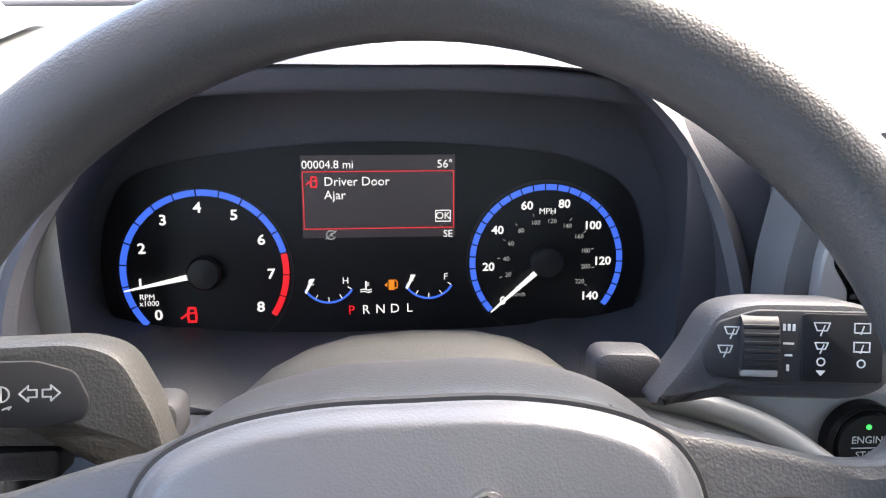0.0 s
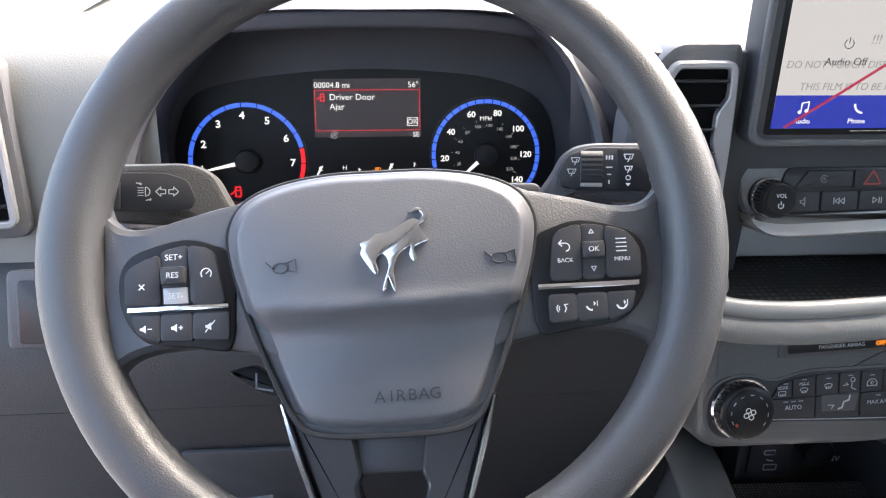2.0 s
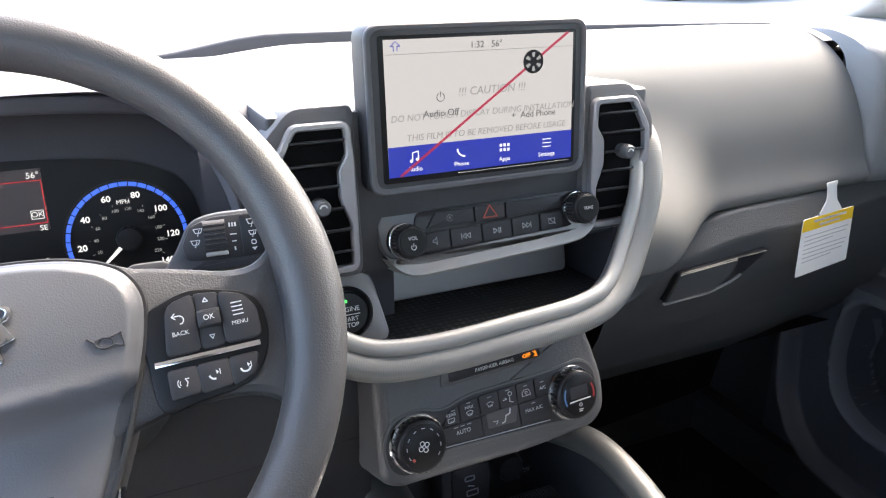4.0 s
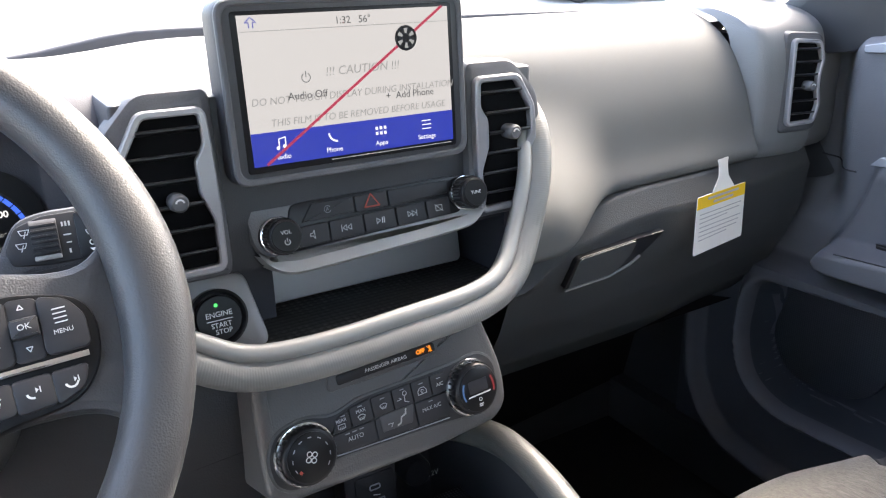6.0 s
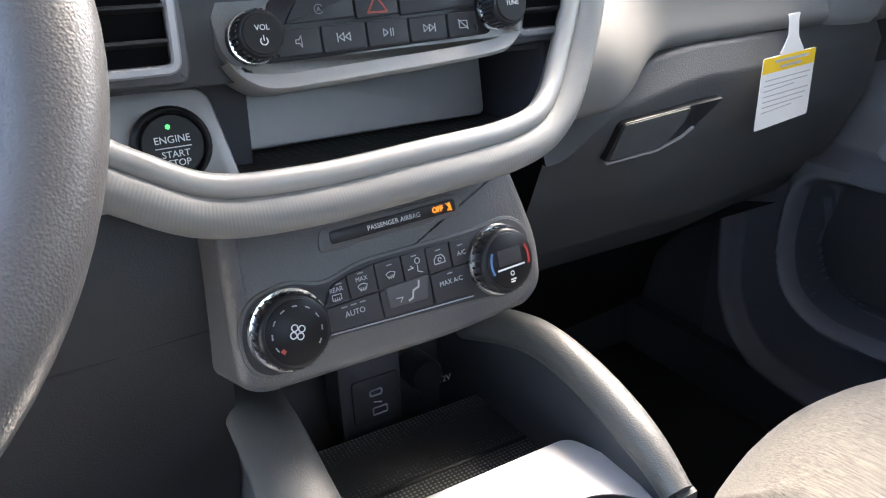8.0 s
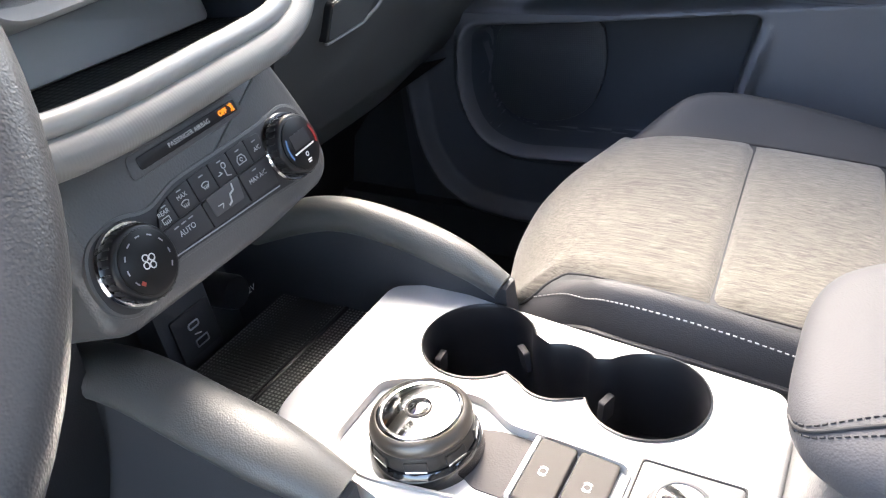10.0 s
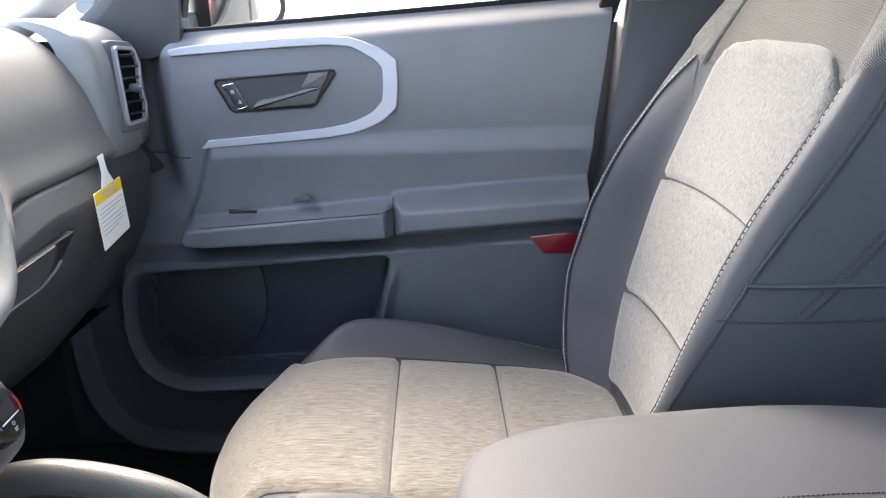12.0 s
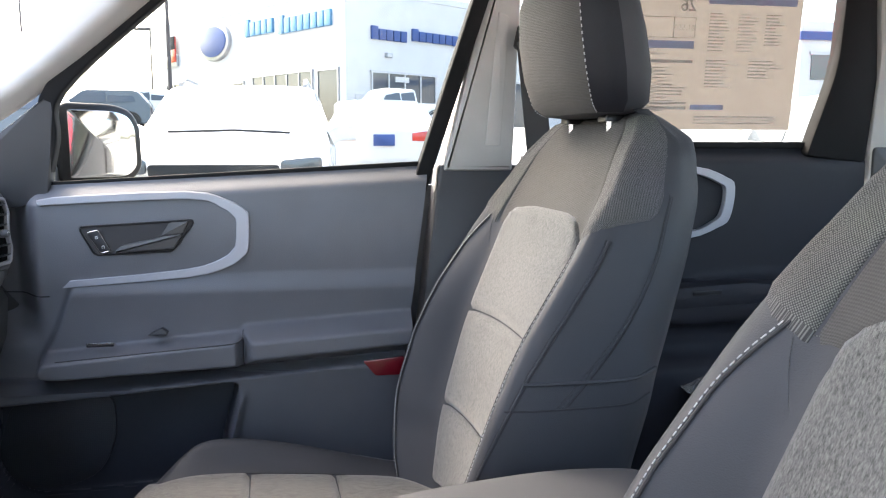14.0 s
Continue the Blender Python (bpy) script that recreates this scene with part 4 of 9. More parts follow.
                if icon == 2:
                    stroke([(cx - 0.003, cy - 0.003), (cx + 0.0022, cy + 0.003)], 0.0006, W, 0.0085, 0.0087, bm=bm)
            elif icon == 3:
                for q in (0.0012, 0.0024):
                    arc(cx - 0.001, cy, q, q + 0.0005, 130, 230, 0.0085, 0.0087, W, 5, bm=bm)
                stroke([(cx + 0.0008, cy - 0.002), (cx + 0.0016, cy), (cx + 0.0006, cy + 0.002), (cx + 0.0024, cy + 0.002)], 0.0006, W, 0.0085, 0.0087, bm=bm)
            else:
                arc(cx - 0.0006, cy + 0.001, 0.0022, 0.0032, 190, 280 if icon == 4 else 350, 0.0085, 0.0087, W, 8, bm=bm)
                slab([(cx + 0.0006, cy + 0.0005), (cx + 0.0020, cy + 0.0018), (cx + 0.0006, cy + 0.0030)], 0.0085, 0.0087, 0, W, bm=bm)
                stroke([(cx + 0.0026, cy + 0.0004), (cx + 0.0026, cy + 0.0030)], 0.0005, W, 0.0085, 0.0087, bm=bm)
            part("button_symbol", bm, M_WHITE, spoke)
        q0, q1 = (0.086, 0.1425)
        vy0, vy1 = (-0.0330, -0.0302) if s < 0 else (-0.0318, -0.0285)
        strip = [(s * q0, vy0), (s * q1, vy0), (s * q1, vy1), (s * q0, vy1)]
        part("switch_strip", slab(strip if s > 0 else strip[::-1], 0.003, 0.0092, 0.0008, W), M_CHROME, spoke, "bright metal strip")
    # airbag cover: a shallow dome with a fold across its lower part
    half = [(0, 0.0405), (0.030, 0.0400), (0.058, 0.0355), (0.078, 0.0265), (0.087, 0.012), (0.0865, -0.005), (0.080, -0.029), (0.068, -0.062), (0.058, -0.085), (0.051, -0.098), (0.042, -0.1045), (0.025, -0.107)]
    full = half + [(0, -0.1075)] + [(-x, y) for x, y in half[:0:-1]]
    o = [(x * 0.985, y * 0.985) for x, y in smooth_loop(full, 5)]
    cx, cy = 0.0, -0.025
    rings = []
    for f in [1.0, 1.0, 0.985, 0.965] + lin(0.945, 0.03, 56):
        ring = []
        for x, y in o:
            px, py = cx + (x - cx) * f, cy + (y - cy) * f
            r = f
            dome = 0.0215 - 0.0085 * r ** 2 - 0.006 * sstep(0.9, 1.0, r)
            fold_y = -0.0375 + 0.018 * px
            drop = 0.003 + 0.014 * max(0.0, 1 - (px / 0.080) ** 2)
            q = max(0.0, min(1.0, (fold_y - py) / drop))
            fold = -0.0105 * (1 - (1 - q) ** 2) * (1 - 0.3 * sstep(-0.06, -0.105, py)) + 0.0012 * math.exp(-((py - fold_y - 0.003) / 0.004) ** 2)
            z = dome + fold
            ring.append(S((px, py), -0.012 if (f == 1.0 and not rings) else z))
        rings.append(ring)
    pad = part("airbag_cover", loft(rings, cap0=False), M_PAD, w, "grained grey airbag cover", smooth=70)
    part("pad_gap", sweep([S((x * 1.008, y * 1.008 + 0.0002), 0.0045) for x, y in o + o[:1]], circle(0.0017, 6), up=W.to_3x3() @ Vector((0, 0, 1))), M_SEAM, pad)
    skin = BVHTree.FromPolygons([v.co[:] for v in pad.data.vertices], [tuple(p.vertices) for p in pad.data.polygons])
    out = W.to_3x3() @ Vector((0, 0, 1))
    def on_pad(x, y, lift=0.0005):
        """The point of the cover's face over a place of the wheel's plane, and the way it faces."""
        hit, nrm = skin.ray_cast(W @ Vector((x, y, 0.08)) - WHEEL_C, -out)[:2]
        return hit + WHEEL_C + out * lift, (nrm if nrm.dot(out) > 0 else -nrm)
    for i, ch in enumerate("AIRBAG"):
        p, nrm = on_pad(-0.0040 + 0.0063 * i - (0.0012 if i > 1 else 0.0), -0.0860 + 0.0002 * i, 0.0)
        text(ch, 0.0080, Matrix.Translation(p) @ out.rotation_difference(nrm).to_matrix().to_4x4() @ W.to_3x3().to_4x4(), M_DARK, pad, name="embossed_letter", thick=0.0005, stretch=1.05)
    for s in (1, -1):
        q = s * 0.0600 + 0.005
        line = [(q - 0.0080, -0.0098), (q - 0.0060, -0.0115), (q - 0.0042, -0.0130)] + [(q + 0.0042 * math.cos(t), -0.0135 + 0.0028 * math.sin(t)) for t in lin(3.3, 9.4, 20)]
        line += [(q - 0.0010, -0.0106), (q + 0.0030, -0.0110), (q + 0.0086, -0.0090), (q + 0.0092, -0.0165), (q + 0.0045, -0.0150)]
        bm = sweep([on_pad(x, y)[0] for x, y in line], circle(0.0005, 6), up=W.to_3x3() @ Vector((0, 0, 1)))
        part("horn_symbol", bm, M_DARK, pad)
    # bright emblem, a plain bent shape
    em = [(0.016, 0.0129), (0.0202, 0.0158), (0.0252, 0.0145), (0.0267, 0.0108), (0.024, 0.0068), (0.022, 0.0057), (0.0256, -0.0013), (0.0263, -0.003), (0.0196, -0.0057), (0.019, -0.0082), (0.0202, -0.0123), (0.0182, -0.0142), (0.0159, -0.01), (0.0169, -0.0053), (0.0112, -0.0092), (0.0089, -0.013), (0.0073, -0.0189), (0.0086, -0.0279), (0.0069, -0.0297), (0.0042, -0.0215), (0.0034, -0.0279), (0.0007, -0.0292), (0.0029, -0.0214), (0.0047, -0.0155), (0.0032, -0.0105), (0.0003, -0.0093), (-0.002, -0.0131), (-0.0006, -0.018), (-0.0026, -0.0204), (-0.0062, -0.0159), (-0.0104, -0.0089), (-0.0095, -0.0056), (-0.0105, -0.0028), (-0.0055, -0.0011), (-0.0018, 0.0023), (0.0037, 0.0024), (0.0088, 0.0049), (0.015, 0.0083), (0.0194, 0.0097), (0.0221, 0.0085), (0.0239, 0.0112), (0.0223, 0.013), (0.0196, 0.0128)]
    em = em[::-1] if area2(em) < 0 else em
    part("emblem", slab(smooth_loop(em, 2), 0.012, 0.0240, 0.0005, W), M_BADGE, pad, "satin metal emblem")
    # lower fork
    for s in (1, -1):
        leg = [(0.020, -0.104), (0.056, -0.088), (0.050, -0.110), (0.041, -0.140), (0.034, -0.168), (0.013, -0.172), (0.016, -0.150), (0.020, -0.135), (0.016, -0.128)]
        o2 = [(s * x, y) for x, y in leg]
        o2 = o2 if area2(o2) > 0 else o2[::-1]
        rings = [[S(p, z - 0.012 * sstep(-0.09, -0.165, p[1])) for p in inset(rounded(o2, 0.004, 3), d)] for d, z in ((0, -0.018), (0, 0.001), (0.002, 0.004))]
        fork = part("lower_spoke", loft(rings), M_FORK, w, "glossy charcoal lower spoke")
        st = [(0.0575, -0.0865), (0.0600, -0.0865), (0.0540, -0.112), (0.0450, -0.142), (0.0385, -0.168), (0.0345, -0.168), (0.0420, -0.140), (0.0505, -0.110)]
        st = [(s * x, y) for x, y in st]
        st = st if area2(st) > 0 else st[::-1]
        rings = [[S(p, z - 0.010 * sstep(-0.09, -0.165, p[1])) for p in inset(st, d)] for d, z in ((0, -0.010), (0, 0.005), (0.0008, 0.0065))]
        part("chrome_strip", loft(rings), M_CHROME, fork, "chrome strip")
    rings = []
    for up, side, n in ((1.34, 1.00, -0.060), (1.32, 1.03, -0.046), (1.26, 1.035, -0.034), (1.12, 1.03, -0.012), (1.04, 1.015, -0.001), (0.985, 0.985, 0.003)):
        rings.append([S((x * (side if y > -0.06 else 1.0), y * up if y > 0 else y), n) for x, y in o])
    part("hub_collar", loft(rings), M_RIM, w, "grained collar round the airbag cover", smooth=70)
    part("hub_back", slab(rounded([(-0.06, -0.09), (0.06, -0.09), (0.075, 0.025), (-0.075, 0.025)], 0.03), -0.045, -0.012, 0.006, W), M_DARK, w)
    part("lower_bridge", slab(rounded([(-0.022, -0.128), (0.022, -0.128), (0.03, -0.10), (-0.03, -0.10)], 0.005), -0.022, -0.004, 0.003, W), M_DARK, w)
    return w


set_in(steering_wheel(), DRIVER_SIDE)


def column():
    c = thing("steering_column", (DX, 0.29, 0.80), "grey grained steering column shroud", "steering column")
    W = wheel_frame()
    rings = []
    for n, a, top in ((-0.055, 0.060, 0.050), (-0.065, 0.080, 0.064), (-0.09, 0.092, 0.072), (-0.12, 0.098, 0.078), (-0.165, 0.102, 0.082), (-0.22, 0.095, 0.076)):
        ring = []
        for i in range(32):
            t = 2 * PI * i / 32
            x, y = a * math.copysign(abs(math.cos(t)) ** 0.7, math.cos(t)), math.sin(t)
            y = top * y if y > 0 else 0.062 * y
            ring.append(W @ Vector((x - 0.006, y - 0.012, n)))
        rings.append(ring)
    part("shroud", loft(rings), M_COLUMN, c, "grained column shroud")
    part("tilt_lever", slab(rounded([(-0.105, -0.068), (-0.088, -0.064), (-0.066, -0.078), (-0.070, -0.086), (-0.088, -0.080)], 0.004), -0.062, -0.050, 0.003, W), M_PIANO, c, "black tilt lever")
    part("lever_mark", stroke([(-0.086, -0.070), (-0.086, -0.079), (-0.076, -0.081)], 0.0012, W, -0.050, -0.0497), M_GREYPRINT, c)
    return c


set_in(column(), DRIVER_SIDE)


def stalk(s):
    name = "wiper_stalk" if s > 0 else "light_stalk"
    lab = "black wiper stalk with thumbwheel and white symbols" if s > 0 else "black headlamp and indicator stalk with white symbols"
    at = (0.13, 0.30, 0.875) if s > 0 else (-0.165, 0.285, 0.865)
    t = thing(name, at, lab, "control stalk")
    if s > 0:
        M = set_back_matrix(plane_at(0.142, 0.294, 0.878, 20, -8, 1), 0.938, Vector((0.014, -0.238, 1.029)))
        o = [(-0.045, -0.030), (-0.030, -0.028), (-0.012, -0.024), (0.045, -0.024), (0.058, -0.018), (0.058, 0.010), (0.045, 0.018), (0.0, 0.018), (-0.016, 0.014), (-0.028, -0.008)]
        face = [(-0.0225, -0.004), (-0.016, 0.009), (0.0, 0.0145), (0.048, 0.0145), (0.054, 0.010), (0.052, -0.0155), (0.0, -0.0165), (-0.020, -0.014)]
    else:
        M = set_back_matrix(plane_at(-0.165, 0.275, 0.872, 22, 6, -3), 0.96, Vector((0.014, -0.238, 1.029)))
        o = [(0.07, -0.050), (0.052, -0.026), (0.04, -0.023), (-0.028, -0.020), (-0.036, -0.012), (-0.036, 0.012), (-0.028, 0.018), (0.03, 0.0195), (0.046, 0.014), (0.06, -0.012)]
        face = [(0.0355, -0.004), (0.030, 0.008), (0.016, 0.0125), (-0.028, 0.0125), (-0.033, 0.0), (-0.028, -0.0125), (0.02, -0.0135), (0.033, -0.011)]
    o = o if area2(o) > 0 else o[::-1]
    body = part("lever", slab(rounded(o, 0.008), -0.026, 0.004, 0.005, M), M_DARK if s > 0 else M_COLUMN, t)
    face = face if area2(face) > 0 else face[::-1]
    part("symbol_plate", slab(rounded(face, 0.003), 0.002, 0.0055, 0.001, M), M_BTN, body)
    part("lever_root", slab(rounded([(-0.016, -0.012), (0.016, -0.012), (0.016, 0.010), (-0.016, 0.010)], 0.008), -0.05, -0.020, 0.004, off(M, -0.048 * s, -0.020)), M_DARK, t)
    z0, z1 = 0.0054, 0.0058
    if s > 0:
        wheel = part("thumbwheel", sweep([M @ Vector((x, -0.001, 0.0045)) for x in (-0.0070, 0.0082)], circle(0.0125, 18, 0.0055), up=M.to_3x3() @ Vector((0, 0, 1))), M_BTN, body)
        bm = bmesh.new()
        for i in range(6):
            box(-0.0068, -0.0010, 0.0, 0.0080, 0.0010, 0.0014, 0.0004, off(M, 0, -0.0083 + 0.0034 * i - 0.001, 0.0040 + 0.0055 * math.sqrt(1 - ((0.0034 * i - 0.0083) / 0.0125) ** 2)), bm=bm)
        part("thumbwheel_rib", bm, M_PIANO, wheel)
        part("thumbwheel_rest", box(-0.0070, -0.0135, 0.004, 0.0082, -0.0098, 0.0085, 0.0006, M), M_SILVER, wheel)
        def wiper(cx, cy, k, bm):
            stroke([(cx - 0.003 * k, cy + 0.002 * k), (cx + 0.003 * k, cy + 0.002 * k), (cx + 0.0018 * k, cy - 0.001 * k), (cx - 0.0018 * k, cy - 0.001 * k)], 0.0005, M, z0, z1, bm=bm, closed=True)
            stroke([(cx - 0.0005 * k, cy - 0.003 * k), (cx + 0.001 * k, cy + 0.001 * k)], 0.0005, M, z0, z1, bm=bm)
        def panel(x0, x1):
            part("symbol_plate", slab(rect(x0, -0.0155, x1, 0.0135, 0.002), 0.005, 0.0062, 0.0004, M), M_PIANO, body)
        bm = bmesh.new()
        wiper(-0.0105, 0.005, 1, bm), wiper(-0.013, -0.003, 1, bm)
        for i in range(3):
            stroke([(0.0112 + 0.0020 * i, 0.0085), (0.0112 + 0.0020 * i, 0.0062)], 0.0011, M, z0, z1, bm=bm)
        stroke([(0.0112, 0.0005), (0.0152, 0.0005)], 0.0008, M, z0, z1, bm=bm)
        stroke([(0.0120, -0.0045), (0.0146, -0.0045)], 0.0008, M, z0, z1, bm=bm)
        stroke([(0.0132, -0.0108), (0.0132, -0.0088)], 0.0011, M, z0, z1, bm=bm)
        tagged(part("wiper_symbol", bm, M_WHITE, body), kind="stuff")
        panel(0.0185, 0.052)
        z0, z1 = 0.0061, 0.0064
        bm = bmesh.new()
        wiper(0.0265, 0.0075, 1.1, bm), wiper(0.0265, -0.0005, 0.9, bm)
        for cy in (0.0078, -0.0002):
            stroke([(0.0398, cy - 0.0020), (0.0462, cy - 0.0020), (0.0462, cy + 0.0020), (0.0398, cy + 0.0020)], 0.0005, M, z0, z1, bm=bm, closed=True)
            stroke([(0.0425, cy - 0.0026), (0.0436, cy + 0.0008)], 0.0005, M, z0, z1, bm=bm)
        arc(0.0265, -0.0068, 0.0013, 0.0019, 0, 359, z0, z1, M, 12, bm=bm)
        arc(0.0430, -0.0072, 0.0013, 0.0019, 0, 359, z0, z1, M, 12, bm=bm)
        slab([(0.0245, -0.0105), (0.0265, -0.0128), (0.0285, -0.0105)], z0, z1, 0, M, bm=bm)
        tagged(part("wiper_symbol", bm, M_WHITE, body), kind="stuff")
    else:
        part("knurled_collar", slab(rect(-0.035, -0.0125, -0.012, 0.0125, 0.002), 0.004, 0.0068, 0.001, M), M_BTN, body)
        bm = bmesh.new()
        stroke([(0.010, 0.0), (0.0132, 0.0030), (0.0132, 0.0014), (0.0162, 0.0014), (0.0162, -0.0014), (0.0132, -0.0014), (0.0132, -0.0030)], 0.0006, M, z0, z1, bm=bm, closed=True)
        stroke([(0.0245, 0.0), (0.0213, -0.0030), (0.0213, -0.0014), (0.0183, -0.0014), (0.0183, 0.0014), (0.0213, 0.0014), (0.0213, 0.0030)], 0.0006, M, z0, z1, bm=bm, closed=True)
        part("indicator_symbol", bm, M_WHITE, body)
        bm = arc(0.0035, 0.0, 0.0026, 0.0032, -90, 90, z0, z1, M, 10)
        stroke([(0.0035, 0.0030), (0.0035, -0.0030)], 0.0006, M, z0, z1, bm=bm)
        for q in (-0.0025, -0.0008, 0.0008, 0.0025):
            stroke([(0.0022, q), (-0.0012, q)], 0.0005, M, z0, z1, bm=bm)
        for q in (1, -1):
            stroke([(0.0010 - 0.003 * q, 0.0058 * q), (0.0040 - 0.003 * q, 0.0048 * q), (0.0032 - 0.003 * q, 0.0058 * q)], 0.0007, M, z0, z1, bm=bm)
        part("beam_symbol", bm, M_WHITE, body)
        bm = bmesh.new()
        for i in range(8):
            a = i * PI / 4
            stroke([(-0.0195 + 0.003 * math.cos(a), 0.003 * math.sin(a)), (-0.0195 + 0.0045 * math.cos(a), 0.0045 * math.sin(a))], 0.0007, M, 0.0067, 0.0070, bm=bm)
        arc(-0.0195, 0, 0.0016, 0.0023, 0, 359, 0.0067, 0.0070, M, 10, bm=bm)
        part("lamp_symbol", bm, M_WHITE, body)
        part("lower_ribbed_collar", slab(rect(-0.034, -0.036, 0.022, -0.024, 0.003), -0.02, -0.002, 0.002, M), M_DARK, body)
    return t


set_in(stalk(1), DRIVER_SIDE)
set_in(stalk(-1), DRIVER_SIDE)

# ---- centre stack ----
def touchscreen():
    t = thing("touchscreen", (0.363, 0.31, 0.95), "tilted touchscreen with protective film and blue menu bar", "touchscreen")
    M = plane_at(0.3625, 0.311, 0.955, 3)
    part("bezel", slab(rect(-0.100, -0.066, 0.100, 0.066, 0.014, 6), -0.022, 0.004, 0.005, M), M_DARK, t, "black rounded bezel")
    part("bezel_edge", ringplate(rect(-0.099, -0.065, 0.099, 0.065, 0.013, 6), rect(-0.094, -0.060, 0.094, 0.060, 0.010, 6), 0.0, 0.0055, M, 0.0012), M_LOWDASH, t)
    part("glass", slab(rect(-0.0885, -0.0565, 0.0885, 0.0565, 0.003), 0.002, 0.0046, 0.0004, M), M_BLACK, t, "gloss black screen surround")
    page = part("screen_page", slab(rect(-0.084, -0.0375, 0.085, 0.0535), 0.0046, 0.0050, 0, M), G_SCREEN, t, "lit white audio page")
    bar = part("menu_bar", slab(rect(-0.084, -0.0515, 0.085, -0.0275), 0.0046, 0.0053, 0, M), G_NAV, t, "lit blue menu bar")
    z = 0.0056
    for i, (lab, x) in enumerate((("Audio", -0.062), ("Phone", -0.021), ("Apps", 0.019), ("Settings", 0.060))):
        text(lab, 0.0047, off(M, x, -0.0462, z), G_WHITE, bar)
        bm = bmesh.new()
        cx, cy = x, -0.0365
        if i == 0:
            stroke([(cx - 0.002, cy - 0.003), (cx - 0.002, cy + 0.0035), (cx + 0.003, cy + 0.0045), (cx + 0.003, cy - 0.002)], 0.0008, M, z, z + 0.0002, bm=bm)
            arc(cx - 0.0030, cy - 0.003, 0, 0.0014, 0, 359, z, z + 0.0002, M, 8, bm=bm)
            arc(cx + 0.0020, cy - 0.002, 0, 0.0014, 0, 359, z, z + 0.0002, M, 8, bm=bm)
        elif i == 1:
            arc(cx + 0.003, cy + 0.003, 0.0058, 0.0072, 180, 270, z, z + 0.0002, M, 10, bm=bm)
        elif i == 2:
            for a in (-0.0036, 0, 0.0036):
                for b in (-0.002, 0.002):
                    part("menu_square", slab(rect(cx + a - 0.0011, cy + b - 0.0012, cx + a + 0.0011, cy + b + 0.0012), z, z + 0.0002, 0, M), G_WHITE, bar)
        else:
            for b in (-0.0032, 0, 0.0032):
                part("menu_line", stroke([(cx - 0.0040, cy + b), (cx + 0.0040, cy + b)], 0.0007, M, z, z + 0.0002), G_WHITE, bar)
        if i < 2:
            part("menu_symbol", bm, G_WHITE, bar)
    text("!!! CAUTION !!!", 0.0082, off(M, 0.008, 0.0115, 0.0053) @ Matrix.Rotation(radians(0.5), 4, "Z"), G_SCRTXT, page, shear=0.15)
    text("DO NOT TOUCH DISPLAY DURING INSTALLATION", 0.0066, off(M, 0.003, -0.006, 0.0053), G_SCRTXT, page, shear=0.15, stretch=0.98)
    text("THIS FILM IS TO BE REMOVED BEFORE USAGE", 0.0066, off(M, 0.005, -0.0215, 0.0053), G_SCRTXT, page, shear=0.15, stretch=0.98)
    text("Audio Off", 0.0068, off(M, -0.038, -0.004, 0.0055), G_SCRDARK, page)
    text("+  Add Phone", 0.0068, off(M, 0.047, -0.011, 0.0055), G_SCRDARK, page)
    text("1:32   56°", 0.0066, off(M, 0.003, 0.0470, 0.0053), G_SCRDARK, page)
    part("page_rule", stroke([(-0.083, 0.0425), (0.084, 0.0425)], 0.0005, M, 0.0050, 0.0052), G_SCRTXT, page)
    part("home_symbol", stroke([(-0.076, 0.045), (-0.076, 0.0485), (-0.0785, 0.0485), (-0.0745, 0.0520), (-0.0705, 0.0485), (-0.073, 0.0485), (-0.073, 0.045)], 0.0006, M, 0.0050, 0.0052), G_NAV, page)
    bm = arc(-0.038, 0.0085, 0.0030, 0.0036, 120, 420, 0.0050, 0.0052, M, 14)
    stroke([(-0.038, 0.0090), (-0.038, 0.0130)], 0.0006, M, 0.0050, 0.0052, bm=bm)
    part("power_symbol", bm, G_SCRDARK, page)
    film = part("film_stripe", stroke([(-0.074, -0.0505), (0.079, 0.0535)], 0.0020, M, 0.0056, 0.0058), glow("film_red", (0.75, 0.03, 0.11), 0.0884), t, "red diagonal film stripe")
    roundel = part("film_roundel", slab(circle(0.0095, 28), 0.0058, 0.0061, 0, off(M, 0.046, 0.0315)), M_PIANO, t, "round black film mark")
    bm = bmesh.new()
    for i in range(6):
        a = i * PI / 3 + 0.3
        arc(0.046, 0.0315, 0.0035, 0.0075, math.degrees(a), math.degrees(a) + 26, 0.0061, 0.0063, M, 4, bm=bm)
    part("roundel_marks", bm, G_GREY, roundel)
    bm = stroke([(-0.024, -0.0535), (0.083, -0.0535)], 0.0008, M, 0.0046, 0.0049)
    part("film_edge", bm, M_CHROME, t)
    return t


set_in(touchscreen(), MIDDLE)


# near-black colour stands in for the shade deep inside a vent
M_VENTSHADE = mat("vent_shade", (0.004, 0.004, 0.0045), 0.9, spec=0.1)
M_KEYPLATE = mat("grey_key", (0.055, 0.055, 0.058), 0.35)


